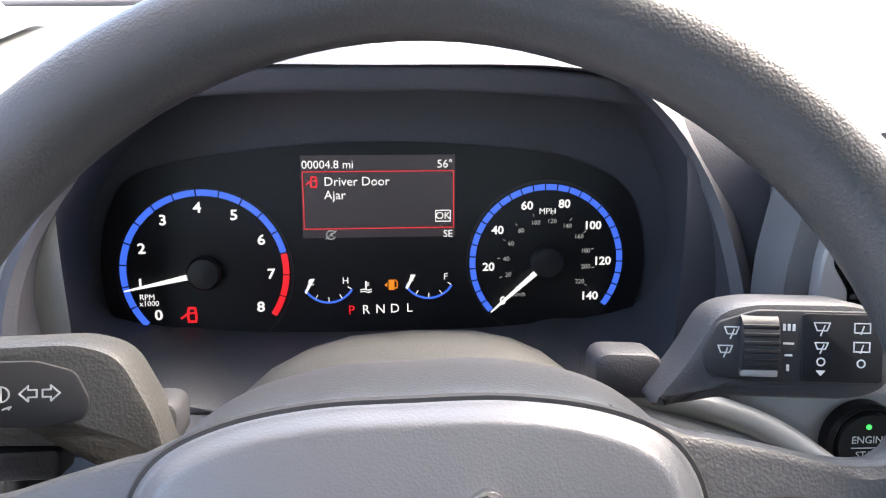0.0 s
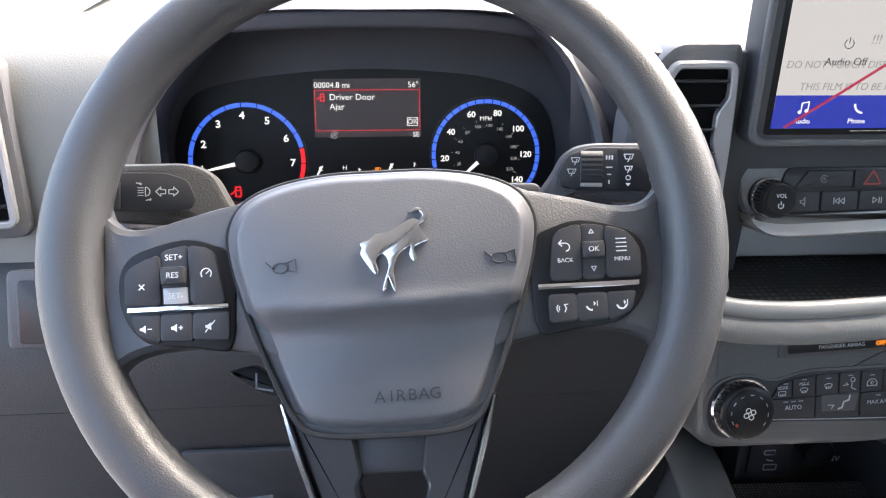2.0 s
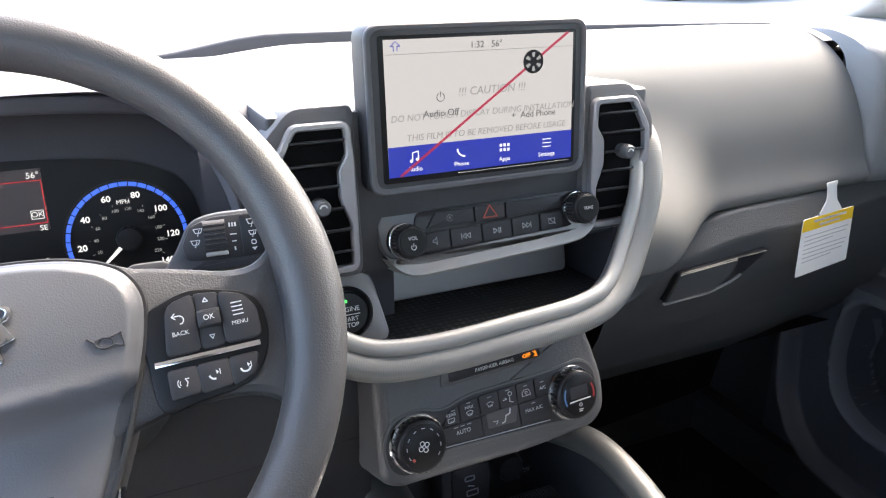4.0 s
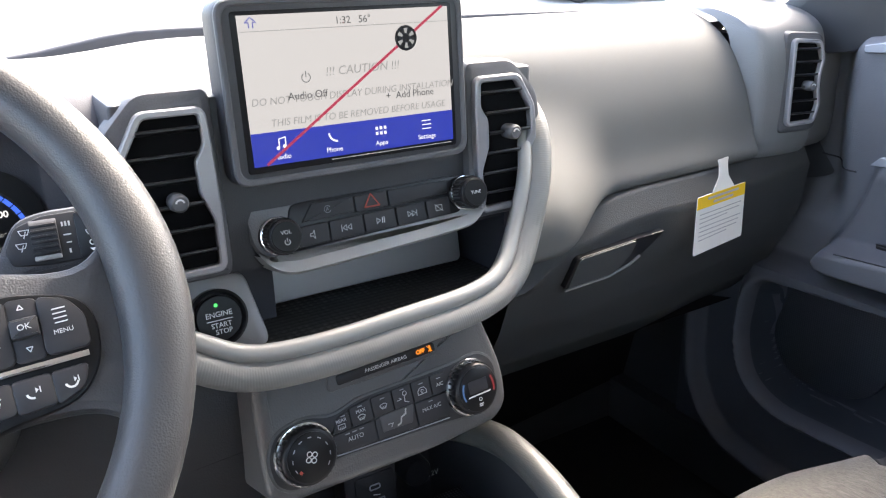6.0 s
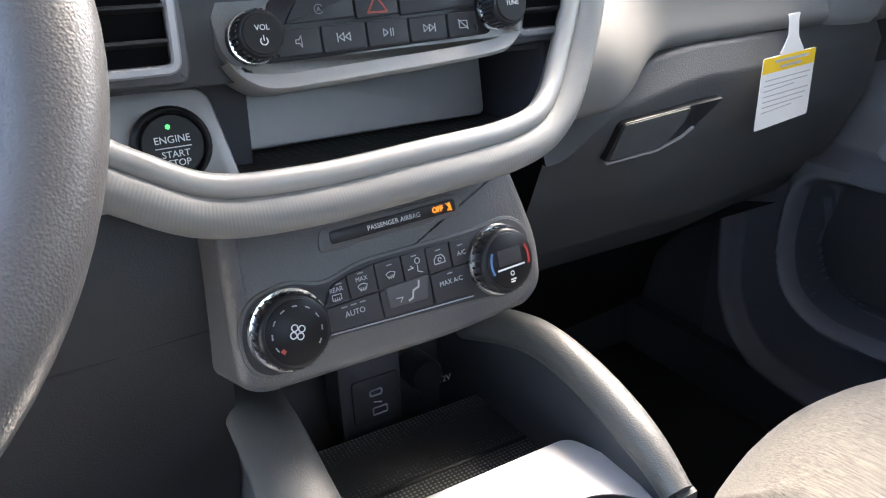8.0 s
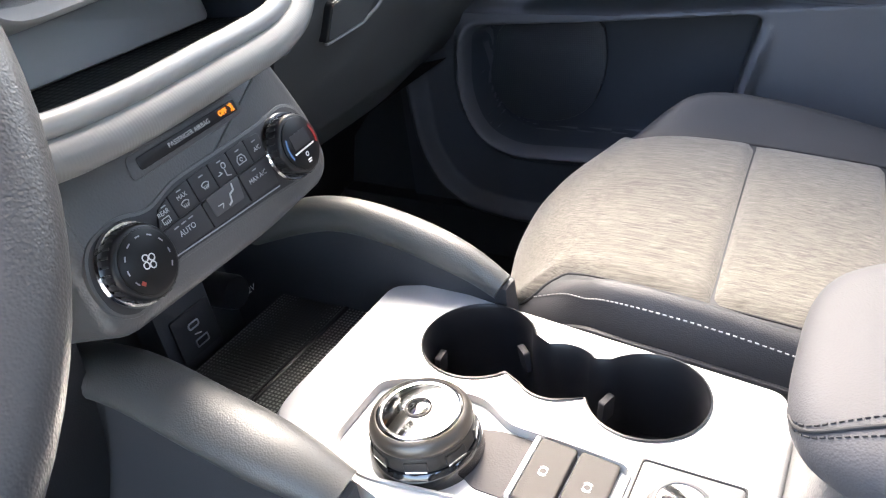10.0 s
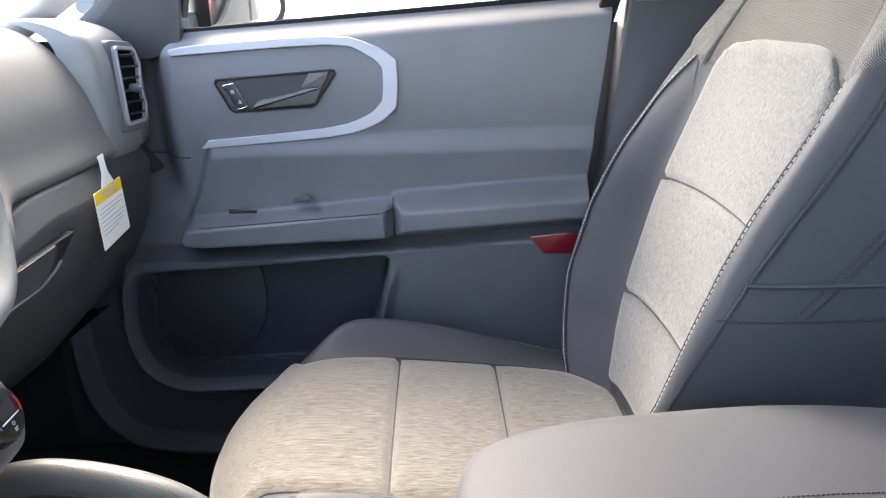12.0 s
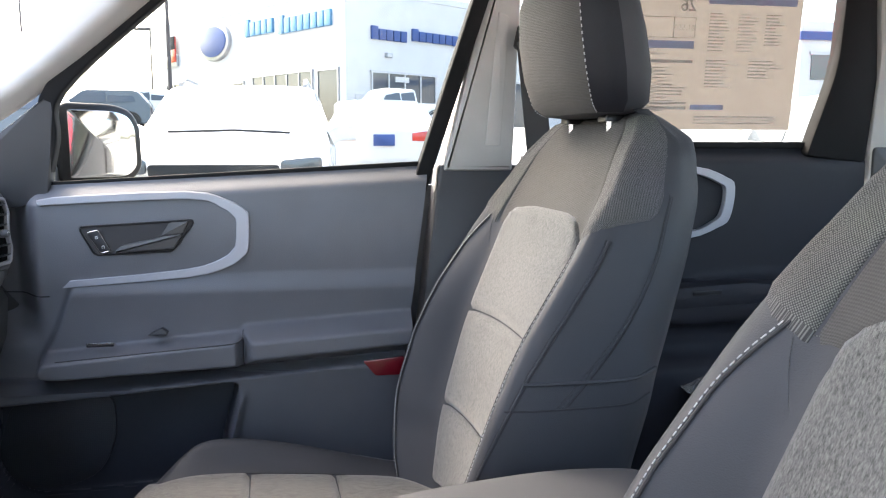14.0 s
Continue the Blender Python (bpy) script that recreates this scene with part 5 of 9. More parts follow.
def vent(name_label, M, outer, inner, mirror=1, slats=6, knob_at=(0, 0), deep=0.03, housing_mat=None, rim=None):
    """An air vent: rounded housing, bright frame, slats, and a knob to steer them."""
    v = thing("air_vent", M.translation, name_label, "air vent", "dashboard air vents")
    def flip(pts):
        q = [(mirror * x, y) for x, y in pts]
        return q if area2(q) > 0 else q[::-1]
    O, I = flip(outer), flip(inner)
    O, I = rounded(O, 0.010, 5), rounded(I, 0.003, 5)
    part("housing", slab(O, -deep, 0.0, 0.006, M), housing_mat or M_LOWDASH, v, "grey vent housing")
    fr_in = rounded(flip(inner), 0.003, 5)
    fr_out = inset(rounded(flip(rim or inner), 0.003, 5), -0.0055)
    part("vent_frame", ringplate(fr_out, fr_in, -0.002, 0.0075, M, 0.0012), M_VENT, v, "satin silver vent frame")
    # flat plate on the solid housing, coloured as the shade behind the slats
    part("vent_well", slab(fr_in, -0.002, 0.0007, 0, M), M_VENTSHADE, v)
    ys = [p[1] for p in fr_in]
    y0, y1 = min(ys), max(ys)
    for i in range(slats):
        y = y0 + (y1 - y0) * (i + 0.6) / (slats + 0.2)
        xs = []
        n = len(fr_in)
        for a, b in zip(fr_in, fr_in[1:] + fr_in[:1]):
            if (a[1] - y) * (b[1] - y) < 0:
                xs.append(a[0] + (b[0] - a[0]) * (y - a[1]) / (b[1] - a[1]))
        if len(xs) >= 2:
            w = (max(xs) - min(xs)) / 2 - 0.0005
            cx = (max(xs) + min(xs)) / 2
            part("slat", box(-w, -0.0011, 0.0, w, 0.0011, 0.0075, 0.0005, off(M, cx, y, 0.0004) @ Matrix.Rotation(radians(-18), 4, "X")), M_PIANO, v)
    k = part("direction_knob", lathe([(0.0058, -0.004), (0.0068, 0.006), (0.0065, 0.014), (0.005, 0.016), (0.0, 0.0162)], off(M, *knob_at, 0), 20), M_KNOB, v, "silver direction knob")
    part("knob_mark", arc(knob_at[0], knob_at[1], 0.0022, 0.0034, 10, 170, 0.0160, 0.0166, M, 8), M_WHITE, k)
    return v


VO = [(-0.040, -0.070), (0.039, -0.070), (0.041, -0.060), (0.041, 0.062), (0.037, 0.068), (-0.010, 0.068), (-0.038, 0.038), (-0.042, 0.0)]
VI = [(-0.012, -0.058), (0.029, -0.058), (0.030, -0.025), (0.0225, -0.005), (0.0225, 0.018), (0.030, 0.030), (0.029, 0.050), (-0.008, 0.050), (-0.022, 0.026), (-0.0235, 0.006), (-0.0135, -0.008), (-0.0125, -0.03)]
VR = [(-0.017, -0.058), (0.029, -0.058), (0.030, -0.025), (0.0302, -0.005), (0.0302, 0.018), (0.030, 0.030), (0.029, 0.050), (-0.008, 0.050), (-0.022, 0.026), (-0.0237, 0.006), (-0.0232, -0.008), (-0.021, -0.03)]
set_in(vent("angular centre air vent with black slats beside the wheel", plane_at(0.216, 0.312, 0.895, 5), VO, VI, 1, 6, (0.006, -0.008), rim=VR), MIDDLE)
set_in(vent("angular centre air vent with black slats beside the glove box", plane_at(0.512, 0.318, 0.895, 3), VO, VI, -1, 6, (0.000, 0.006), rim=VR), MIDDLE)
RO = [(-0.030, -0.068), (0.030, -0.066), (0.036, -0.04), (0.036, 0.045), (0.028, 0.064), (-0.030, 0.068)]
RI = [(-0.018, -0.052), (0.018, -0.050), (0.024, -0.030), (0.020, -0.012), (0.020, 0.010), (0.024, 0.030), (0.017, 0.050), (-0.018, 0.053)]
set_in(vent("outer air vent with angled slats by the passenger door", set_back_matrix(plane_at(1.066, 0.406, 0.887, 2, -14)), RO, RI, 1, 6, (0.006, -0.004)), MIDDLE)
set_in(vent("outer air vent by the driver's door", plane_at(-0.305, 0.345, 0.880, 6, 12), RO, RI, -1, 6, (-0.006, -0.004)), DRIVER_SIDE)


def knob(name, M, r, h, parent, ticks=True, face=M_BLACK):
    k = part(name, lathe([(r * 1.08, -0.006), (r * 1.08, 0.002), (r, 0.004), (r, h - 0.0025), (r * 0.95, h - 0.0006), (r * 0.9, h)], M, 40), M_PIANO, parent, "black rotary knob with bright ring")
    part("knob_face", lathe([(r * 0.86, h - 0.001), (r * 0.86, h + 0.0008), (r * 0.82, h + 0.0014), (0, h + 0.0014)], M, 36), face, k)
    part("knob_ring", lathe([(r * 1.09, 0.0018), (r * 1.14, 0.003), (r * 1.10, 0.0050), (r * 1.0, 0.0052), (r * 1.0, 0.002)], M, 40), M_CHROME, k, "bright ring")
    bm = bmesh.new()
    for i in range(28):
        box(-0.0005, -0.0007, 0.006, 0.0008, 0.0007, h - 0.003, 0, M @ Matrix.Rotation(2 * PI * i / 28, 4, "Z") @ Matrix.Translation((r, 0, 0)), bm=bm)
    part("knob_ribs", bm, M_BTN, k)
    return k


def radio():
    r = thing("radio_panel", (0.37, 0.30, 0.855), "grey radio control panel with two knobs and black keys", "radio panel")
    M = set_back_matrix(plane_at(0.3725, 0.300, 0.855, 14), 1.038)
    o = [(-0.102, -0.012), (-0.088, -0.026), (-0.070, -0.031), (0.078, -0.024), (0.094, -0.014), (0.098, 0.004), (0.090, 0.034), (-0.096, 0.032), (-0.106, 0.022)]
    part("fascia", slab(rounded(o, 0.008), -0.045, -0.002, 0.006, M), M_DASH, r, "grey fascia")
    rim = [(-0.100, -0.016), (-0.092, -0.024), (-0.075, -0.029), (-0.045, -0.0285), (0.0, -0.0265), (0.050, -0.0240), (0.080, -0.0210), (0.094, -0.014), (0.099, -0.002)]
    rim = smooth_loop(rim, 4, closed=False)
    def lip(k, dy, h):
        return [M @ Vector((x * (1 + k), y + dy * min(1.0, (0.100 - abs(x)) / 0.02 + 0.15), h)) for x, y in rim]
    part("lower_lip", loft([lip(0, 0.010, -0.0005), lip(0, 0.006, 0.001), lip(0.01, -0.001, 0.0075), lip(0.012, -0.004, 0.0085), lip(0.012, -0.006, 0.006), lip(0.0, -0.006, -0.03)], closed=False), M_SILVER, r, "satin champagne lower lip", smooth=60)
    part("lower_blade", slab(rounded([(-0.098, -0.020), (-0.085, -0.030), (-0.065, -0.034), (0.08, -0.028), (0.096, -0.018), (0.085, -0.016), (0.070, -0.020), (-0.07, -0.025)], 0.004), -0.04, 0.003, 0.004, M), M_SILVER, r, "satin silver blade")
    bed = rounded([(-0.080, -0.019), (0.078, -0.014), (0.080, 0.017), (-0.070, 0.017)], 0.006)
    part("key_bed", slab(bed, -0.004, 0.0005, 0.0005, M), M_PIANO, r)
    top = ((-0.064, -0.020, "start_stop_key"), (-0.0185, 0.0095, "hazard_key"), (0.011, 0.066, "blank_key"))
    for x0, x1, nm in top:
        kx = [(x0, 0.0015), (x1, 0.0028 if x1 < 0.05 else 0.004), (x1, 0.0148), (x0 + (0.010 if x0 < -0.06 else 0), 0.0148)]
        k = part(nm, slab(rounded(kx, 0.0015, 3), -0.001, 0.0026, 0.0008, M), M_BTN, r)
        cx, cy = (x0 + x1) / 2, 0.0085
        if nm == "hazard_key":
            part("hazard_symbol", stroke([(cx - 0.0065, cy - 0.0040), (cx + 0.0065, cy - 0.0040), (cx, cy + 0.0060)], 0.0011, M, 0.0026, 0.0028, closed=True), M_REDMARK, k, "red hazard triangle")
        elif nm == "start_stop_key":
            part("start_stop_symbol", arc(cx, cy, 0.0025, 0.0029, 30, 330, 0.0026, 0.0028, M, 14), M_GREYPRINT, k)
            text("A", 0.0032, off(M, cx, cy, 0.0027), M_GREYPRINT, k)
    xs = [(-0.070, -0.044), (-0.0425, -0.0145), (-0.0130, 0.0145), (0.0160, 0.0425), (0.0440, 0.066)]
    for i, (x0, x1) in enumerate(xs):
        kx = [(x0, -0.0165 + 0.0005 * i), (x1, -0.0162 + 0.0005 * i), (x1, -0.0008 + 0.0004 * i), (x0, -0.0012 + 0.0004 * i)]
        k = part("media_key", slab(rounded(kx, 0.0015, 3), -0.001, 0.0026, 0.0008, M), M_BTN, r)
        cx, cy, a, b = (x0 + x1) / 2, -0.0085 + 0.0004 * i, 0.0026, 0.0029
        bm = bmesh.new()
        def tri(x, d):
            stroke([(x - 0.0016 * d, cy - 0.0022), (x - 0.0016 * d, cy + 0.0022), (x + 0.0016 * d, cy)], 0.0005, M, a, b, bm=bm, closed=True)
        if i == 0:
            stroke([(cx - 0.002, cy - 0.001), (cx, cy - 0.001), (cx + 0.0015, cy - 0.0032), (cx + 0.0015, cy + 0.0032), (cx, cy + 0.001), (cx - 0.002, cy + 0.001)], 0.0005, M, a, b, bm=bm, closed=True)
        elif i in (1, 3):
            d = -1 if i == 1 else 1
            tri(cx - 0.002, d), tri(cx + 0.002, d)
            stroke([(cx + d * 0.0045, cy - 0.0024), (cx + d * 0.0045, cy + 0.0024)], 0.0006, M, a, b, bm=bm)
        elif i == 2:
            tri(cx - 0.0018, 1)
            for q in (0.0015, 0.0032):
                stroke([(cx + q, cy - 0.0022), (cx + q, cy + 0.0022)], 0.0006, M, a, b, bm=bm)
        else:
            stroke([(cx - 0.003, cy - 0.0022), (cx + 0.003, cy - 0.0022), (cx + 0.003, cy + 0.0022), (cx - 0.003, cy + 0.0022)], 0.0005, M, a, b, bm=bm, closed=True)
            stroke([(cx - 0.0035, cy + 0.003), (cx + 0.0035, cy - 0.003)], 0.0005, M, a, b, bm=bm)
        part("key_symbol", bm, M_MARK, k)
    k = knob("volume_knob", off(M, -0.0835, -0.0045), 0.0130, 0.020, r)
    text("VOL", 0.0038, off(M, -0.0835, -0.0015, 0.0216), M_WHITE, k)
    bm = arc(-0.0835, -0.0085, 0.0017, 0.0023, 130, 410, 0.0214, 0.0217, M, 12)
    stroke([(-0.0835, -0.0082), (-0.0835, -0.0055)], 0.0005, M, 0.0214, 0.0217, bm=bm)
    part("power_symbol", bm, M_WHITE, k)
    k = knob("tune_knob", off(M, 0.0815, 0.0015), 0.0130, 0.020, r)
    text("TUNE", 0.0034, off(M, 0.0815, 0.0015, 0.0216), M_WHITE, k)
    return r


set_in(radio(), MIDDLE)


def stack():
    s = thing("centre_stack", (0.38, 0.35, 0.75), "grey centre stack with open shelf and curved ribbed beam", "centre stack")
    # filling behind screen, vents and radio
    part("stack_filler", box(0.19, 0.325, 0.82, 0.545, 0.42, 0.955, 0.004), M_DARK, s)
    # shelf
    part("shelf_floor", loft([[(x, 0.285 + max(0.0, x - 0.47) * 1.2, 0.762), (x, 0.42, 0.758)] for x in lin(0.248, 0.52, 9)], closed=False), M_SHELF, s, "black ribbed rubber mat")
    part("shelf_back", slab([(0.246, 0.755), (0.525, 0.755), (0.525, 0.86), (0.246, 0.86)], -0.01, 0.0, 0, plane_at(0, 0.412, 0)), M_DARK, s)
    part("shelf_rear_panel", slab(rounded([(0.262, 0.0), (0.50, 0.0), (0.51, 0.07), (0.248, 0.07)], 0.006), 0, 0.004, 0.002, plane_at(0, 0.380, 0.762, 24)), M_STACK, s, "grey inner panel")
    for x, w, y0 in ((0.247, -0.006, 0.335), (0.512, 0.006, 0.32)):
        part("shelf_side", loft([[(x, y0, 0.755), (x, y0, 0.845), (x, 0.41, 0.845), (x, 0.41, 0.755)], [(x + w, y0, 0.755), (x + w, y0, 0.845), (x + w, 0.41, 0.845), (x + w, 0.41, 0.755)]]), M_HOOD, s)
    # start button pod
    M = set_back_matrix(plane_at(0.226, 0.302, 0.797, 16), 1.033)
    part("start_pod", slab(rounded([(-0.060, -0.030), (0.030, -0.034), (0.050, -0.030), (0.038, 0.030), (-0.060, 0.034)], 0.010), -0.05, 0.0, 0.006, M), M_STACK, s)
    # beam: a bow with a smooth edge under the shelf and up beside the vent
    path = smooth_loop([(0.10, 0.318, 0.815), (0.16, 0.300, 0.805), (0.205, 0.282, 0.780), (0.245, 0.272, 0.762), (0.30, 0.266, 0.759), (0.372, 0.266, 0.762), (0.445, 0.270, 0.766), (0.487, 0.280, 0.780), (0.517, 0.296, 0.815), (0.540, 0.312, 0.862), (0.551, 0.335, 0.900), (0.552, 0.375, 0.925)], 6, closed=False)
    # its skin carries fine slanting ribs on the front and below, fading out towards the smooth edge
    fine = [Vector(path[0])]
    for a, b in zip(path, path[1:]):
        a, b = Vector(a), Vector(b)
        k = max(1, round((b - a).length / 0.0004))
        fine += [a.lerp(b, m / k) for m in range(1, k + 1)]
    rings, inner, run = [], [], 0.0
    for i, p in enumerate(fine):
        t = (fine[min(i + 14, len(fine) - 1)] - fine[max(i - 14, 0)]).normalized()
        n1 = Vector((-t.z, 0, t.x)).normalized()
        n2 = t.cross(n1).normalized()
        if n2.y > 0:
            n2 = -n2
        run += (p - fine[i - 1]).length if i else 0.0
        ring = []
        for m in range(24):
            q = 2 * PI * m / 24
            c, w = math.cos(q), math.sin(q)
            rib = 0.00010 * math.sin(2 * PI * (run / 0.0020 - 0.9 * (q if q < PI else q - 2 * PI))) * sstep(0.75, 0.35, c) * (w > -0.5)
            ring.append(p + n1 * ((0.0150 if c > 0 else 0.0128) * c + rib * c) + n2 * (0.0185 * w + rib * w))
        rings.append(ring)
        if i % 12 == 0 or i == len(fine) - 1:
            inner.append(p + n1 * 0.0172 + n2 * 0.0060)
    part("beam", loft(rings), M_BEAM, s, "finely ribbed soft beam", smooth=60)
    part("beam_edge", sweep(inner, [(0.0072 * math.cos(a), 0.0060 * math.sin(a)) for a in [2 * PI * i / 14 for i in range(14)]], up=(0.2, -1, 0.3)), M_EDGE, s, "smooth satin silver inner edge")
    return s


set_in(stack(), MIDDLE)


def start_button():
    b = thing("start_button", (0.238, 0.30, 0.798), "black round engine start button with green lamp", "start button")
    M = set_back_matrix(plane_at(0.2375, 0.2985, 0.7975, 16), 1.033)
    part("button_bezel", lathe([(0.0215, -0.006), (0.0215, 0.004), (0.0195, 0.006), (0.0180, 0.0045), (0.0175, 0.002)], M, 36), M_PIANO, b)
    c = part("button_cap", lathe([(0.0172, 0), (0.0172, 0.0045), (0.016, 0.0056), (0, 0.0060)], M, 36), M_BLACK, b)
    text("ENGINE", 0.0049, off(M, 0, 0.0030, 0.0062), M_WHITE, c)
    text("START", 0.0046, off(M, 0.0006, -0.0050, 0.0062), M_WHITE, c)
    text("STOP", 0.0046, off(M, 0.0016, -0.0098, 0.0062), M_WHITE, c)
    part("button_rule", stroke([(-0.0095, -0.0012), (0.0095, -0.0012)], 0.0005, M, 0.0060, 0.0063), M_WHITE, c)
    part("status_lamp", slab(circle(0.0013, 12), 0.0058, 0.0065, 0, off(M, -0.001, 0.0100)), G_GREEN, c, "green lamp")
    return b


set_in(start_button(), MIDDLE)


def climate():
    c = thing("climate_panel", (0.356, 0.29, 0.69), "charcoal climate control panel with two rotary knobs", "climate panel")
    M = plane_at(0.3558, 0.2765, 0.690, 17.5, 5.3)
    o = [(-0.119, -0.032), (-0.106, -0.0405), (0.030, -0.0475), (0.102, -0.0450), (0.1165, -0.032), (0.1195, 0.0), (0.110, 0.040), (0.102, 0.066), (-0.112, 0.064), (-0.116, 0.02)]
    o = rounded(o, [0.018, 0.016, 0.02, 0.016, 0.016, 0.014, 0.014, 0.006, 0.01, 0.014], 6)
    part("fascia", loft([[M @ Vector((*p, h)) for p in (inset(o, d) if d else o)] for d, h in ((0, -0.09), (0, -0.0105), (0.0008, -0.0065), (0.003, -0.0032), (0.006, -0.0010), (0.010, 0.0))]), M_FASCIA, c, "grained charcoal fascia", smooth=60)
    # sunken field between the knobs, with a fine lip
    bed = rounded([(-0.112, -0.022), (-0.098, -0.0315), (-0.060, -0.0190), (0.048, -0.0270), (0.085, -0.0310), (0.1045, -0.018), (0.1060, 0.010), (0.092, 0.0225), (0.055, 0.0195), (-0.030, 0.0205), (-0.058, 0.0135), (-0.078, 0.0215), (-0.104, 0.0175), (-0.114, 0.0)], 0.010, 5)
    part("control_lip", slab(inset(bed, -0.0022), -0.002, 0.0012, 0.0008, M), M_FASCIA, c)
    part("control_bed", slab(bed, -0.002, 0.0015, 0.0004, M), M_BTN, c)
    # airbag indicator in its dark recess
    part("indicator_surround", slab(rounded([(-0.0550, 0.0330), (0.0520, 0.0330), (0.0520, 0.0480), (-0.0520, 0.0480)], 0.005), -0.002, 0.0012, 0.0008, M), M_FASCIA, c)
    A = off(M, 0.0015, 0.0406, 0)
    ind = part("airbag_indicator", slab(rect(-0.0475, -0.0043, 0.0475, 0.0043, 0.0025), -0.002, 0.0020, 0.0008, A), M_PIANO, c, "black indicator strip with amber lamp")
    text("PASSENGER AIRBAG", 0.0040, off(A, -0.0015, 0.0, 0.0023), M_WHITE, ind)
    text("OFF", 0.0044, off(A, 0.0325, 0.0, 0.0023), G_AMBER, ind, bold=0.0003)
    bm = arc(0.0420, 0.0016, 0, 0.0013, 0, 359, 0.0022, 0.0025, A, 8)
    stroke([(0.0405, -0.0022), (0.0432, 0.0), (0.0425, -0.0026)], 0.0010, A, 0.0022, 0.0025, bm=bm)
    stroke([(0.0395, 0.0026), (0.0440, -0.0026)], 0.0006, A, 0.0022, 0.0025, bm=bm)
    part("airbag_lamp", bm, G_AMBER, ind, "amber airbag-off lamp")
    z = 0.0036
    def key(nm, pts):
        return part(nm, slab(rounded(pts, 0.0012, 3), 0, 0.0032, 0.0006, M), M_BTN, c)
    def mark(k, bm):
        part("key_symbol", bm, M_MARK, k)
    def demist(k, cx, cy, kind=0):
        bm = bmesh.new()
        if kind == 0:
            stroke([(cx - 0.0030, cy - 0.0026), (cx + 0.0030, cy - 0.0026), (cx + 0.0030, cy + 0.0008), (cx - 0.0030, cy + 0.0008)], 0.0005, M, 0.0032, 0.0035, bm=bm, closed=True)
        else:
            arc(cx, cy - 0.0044, 0.0052, 0.0058, 50, 130, 0.0032, 0.0035, M, 8, bm=bm)
            stroke([(cx - 0.0034, cy), (cx - 0.0020, cy - 0.0026), (cx + 0.0020, cy - 0.0026), (cx + 0.0034, cy)], 0.0005, M, 0.0032, 0.0035, bm=bm)
        for q in (-0.0015, 0, 0.0015):
            stroke([(cx + q, cy - 0.0034), (cx + q, cy - 0.0012)], 0.0004, M, 0.0032, 0.0035, bm=bm)
        mark(k, bm)
    R0, R1 = 0.0006, 0.0180
    k = key("rear_defrost_key", [(-0.0600, R0), (-0.0424, R0), (-0.0424, 0.0155), (-0.0520, 0.0125)])
    text("REAR", 0.0036, off(M, -0.0505, 0.0093, z), M_MARK, k)
    demist(k, -0.0508, 0.0055)
    k = key("max_defrost_key", [(-0.0416, R0), (-0.0222, R0), (-0.0222, R1), (-0.0416, 0.0160)])
    text("MAX", 0.0036, off(M, -0.0322, 0.0112, z), M_MARK, k)
    demist(k, -0.0322, 0.0070, 1)
    k = key("defrost_key", [(-0.0214, R0), (-0.0022, R0), (-0.0022, R1), (-0.0214, R1)])
    demist(k, -0.0112, 0.0090, 1)
    k = key("face_vent_key", [(-0.0014, R0), (0.0170, R0), (0.0170, R1), (-0.0014, R1)])
    bm = arc(0.0100, 0.0118, 0.0016, 0.0022, 0, 359, 0.0032, 0.0035, M, 10)
    stroke([(0.0095, 0.0090), (0.0090, 0.0050), (0.0125, 0.0035)], 0.0007, M, 0.0032, 0.0035, bm=bm)
    stroke([(0.0020, 0.0075), (0.0060, 0.0078), (0.0042, 0.0095)], 0.0006, M, 0.0032, 0.0035, bm=bm)
    mark(k, bm)
    k = key("recirculation_key", [(0.0178, R0), (0.0362, R0), (0.0362, R1), (0.0178, R1)])
    bm = stroke([(0.0228, 0.0055), (0.0312, 0.0055), (0.0312, 0.0085), (0.0292, 0.0110), (0.0250, 0.0110), (0.0228, 0.0085)], 0.0006, M, 0.0032, 0.0035, closed=True)
    arc(0.0272, 0.0080, 0.0010, 0.0016, 0, 300, 0.0032, 0.0035, M, 8, bm=bm)
    mark(k, bm)
    k = key("ac_key", [(0.0370, R0), (0.0515, R0), (0.0535, 0.0165), (0.0370, R1)])
    text("A/C", 0.0040, off(M, 0.0452, 0.0080, z), M_MARK, k)
    k = key("auto_key", [(-0.0600, -0.0160), (-0.0222, -0.0180), (-0.0222, -0.0004), (-0.0600, -0.0004)])
    text("AUTO", 0.0046, off(M, -0.0410, -0.0078, z), M_MARK, k)
    k = key("floor_vent_key", [(-0.0214, -0.0182), (0.0160, -0.0200), (0.0170, -0.0004), (-0.0214, -0.0004)])
    part("key_gloss", slab(rounded([(-0.0165, -0.0130), (0.0125, -0.0145), (0.0160, 0.0006), (-0.0170, 0.0006)], 0.0015, 3), 0.0030, 0.0037, 0.0002, M), M_KEYPLATE, k)
    bm = stroke([(0.0078, -0.0010), (0.0068, -0.0050), (0.0025, -0.0062), (0.0010, -0.0110), (-0.0020, -0.0118)], 0.0013, M, 0.0037, 0.0040)
    stroke([(-0.0110, -0.0080), (-0.0060, -0.0084), (-0.0082, -0.0110)], 0.0006, M, 0.0037, 0.0040, bm=bm)
    mark(k, bm)
    k = key("max_ac_key", [(0.0178, -0.0200), (0.0485, -0.0215), (0.0512, -0.0004), (0.0178, -0.0004)])
    text("MAX A/C", 0.0042, off(M, 0.0328, -0.0086, z), M_MARK, k)
    bm = bmesh.new()
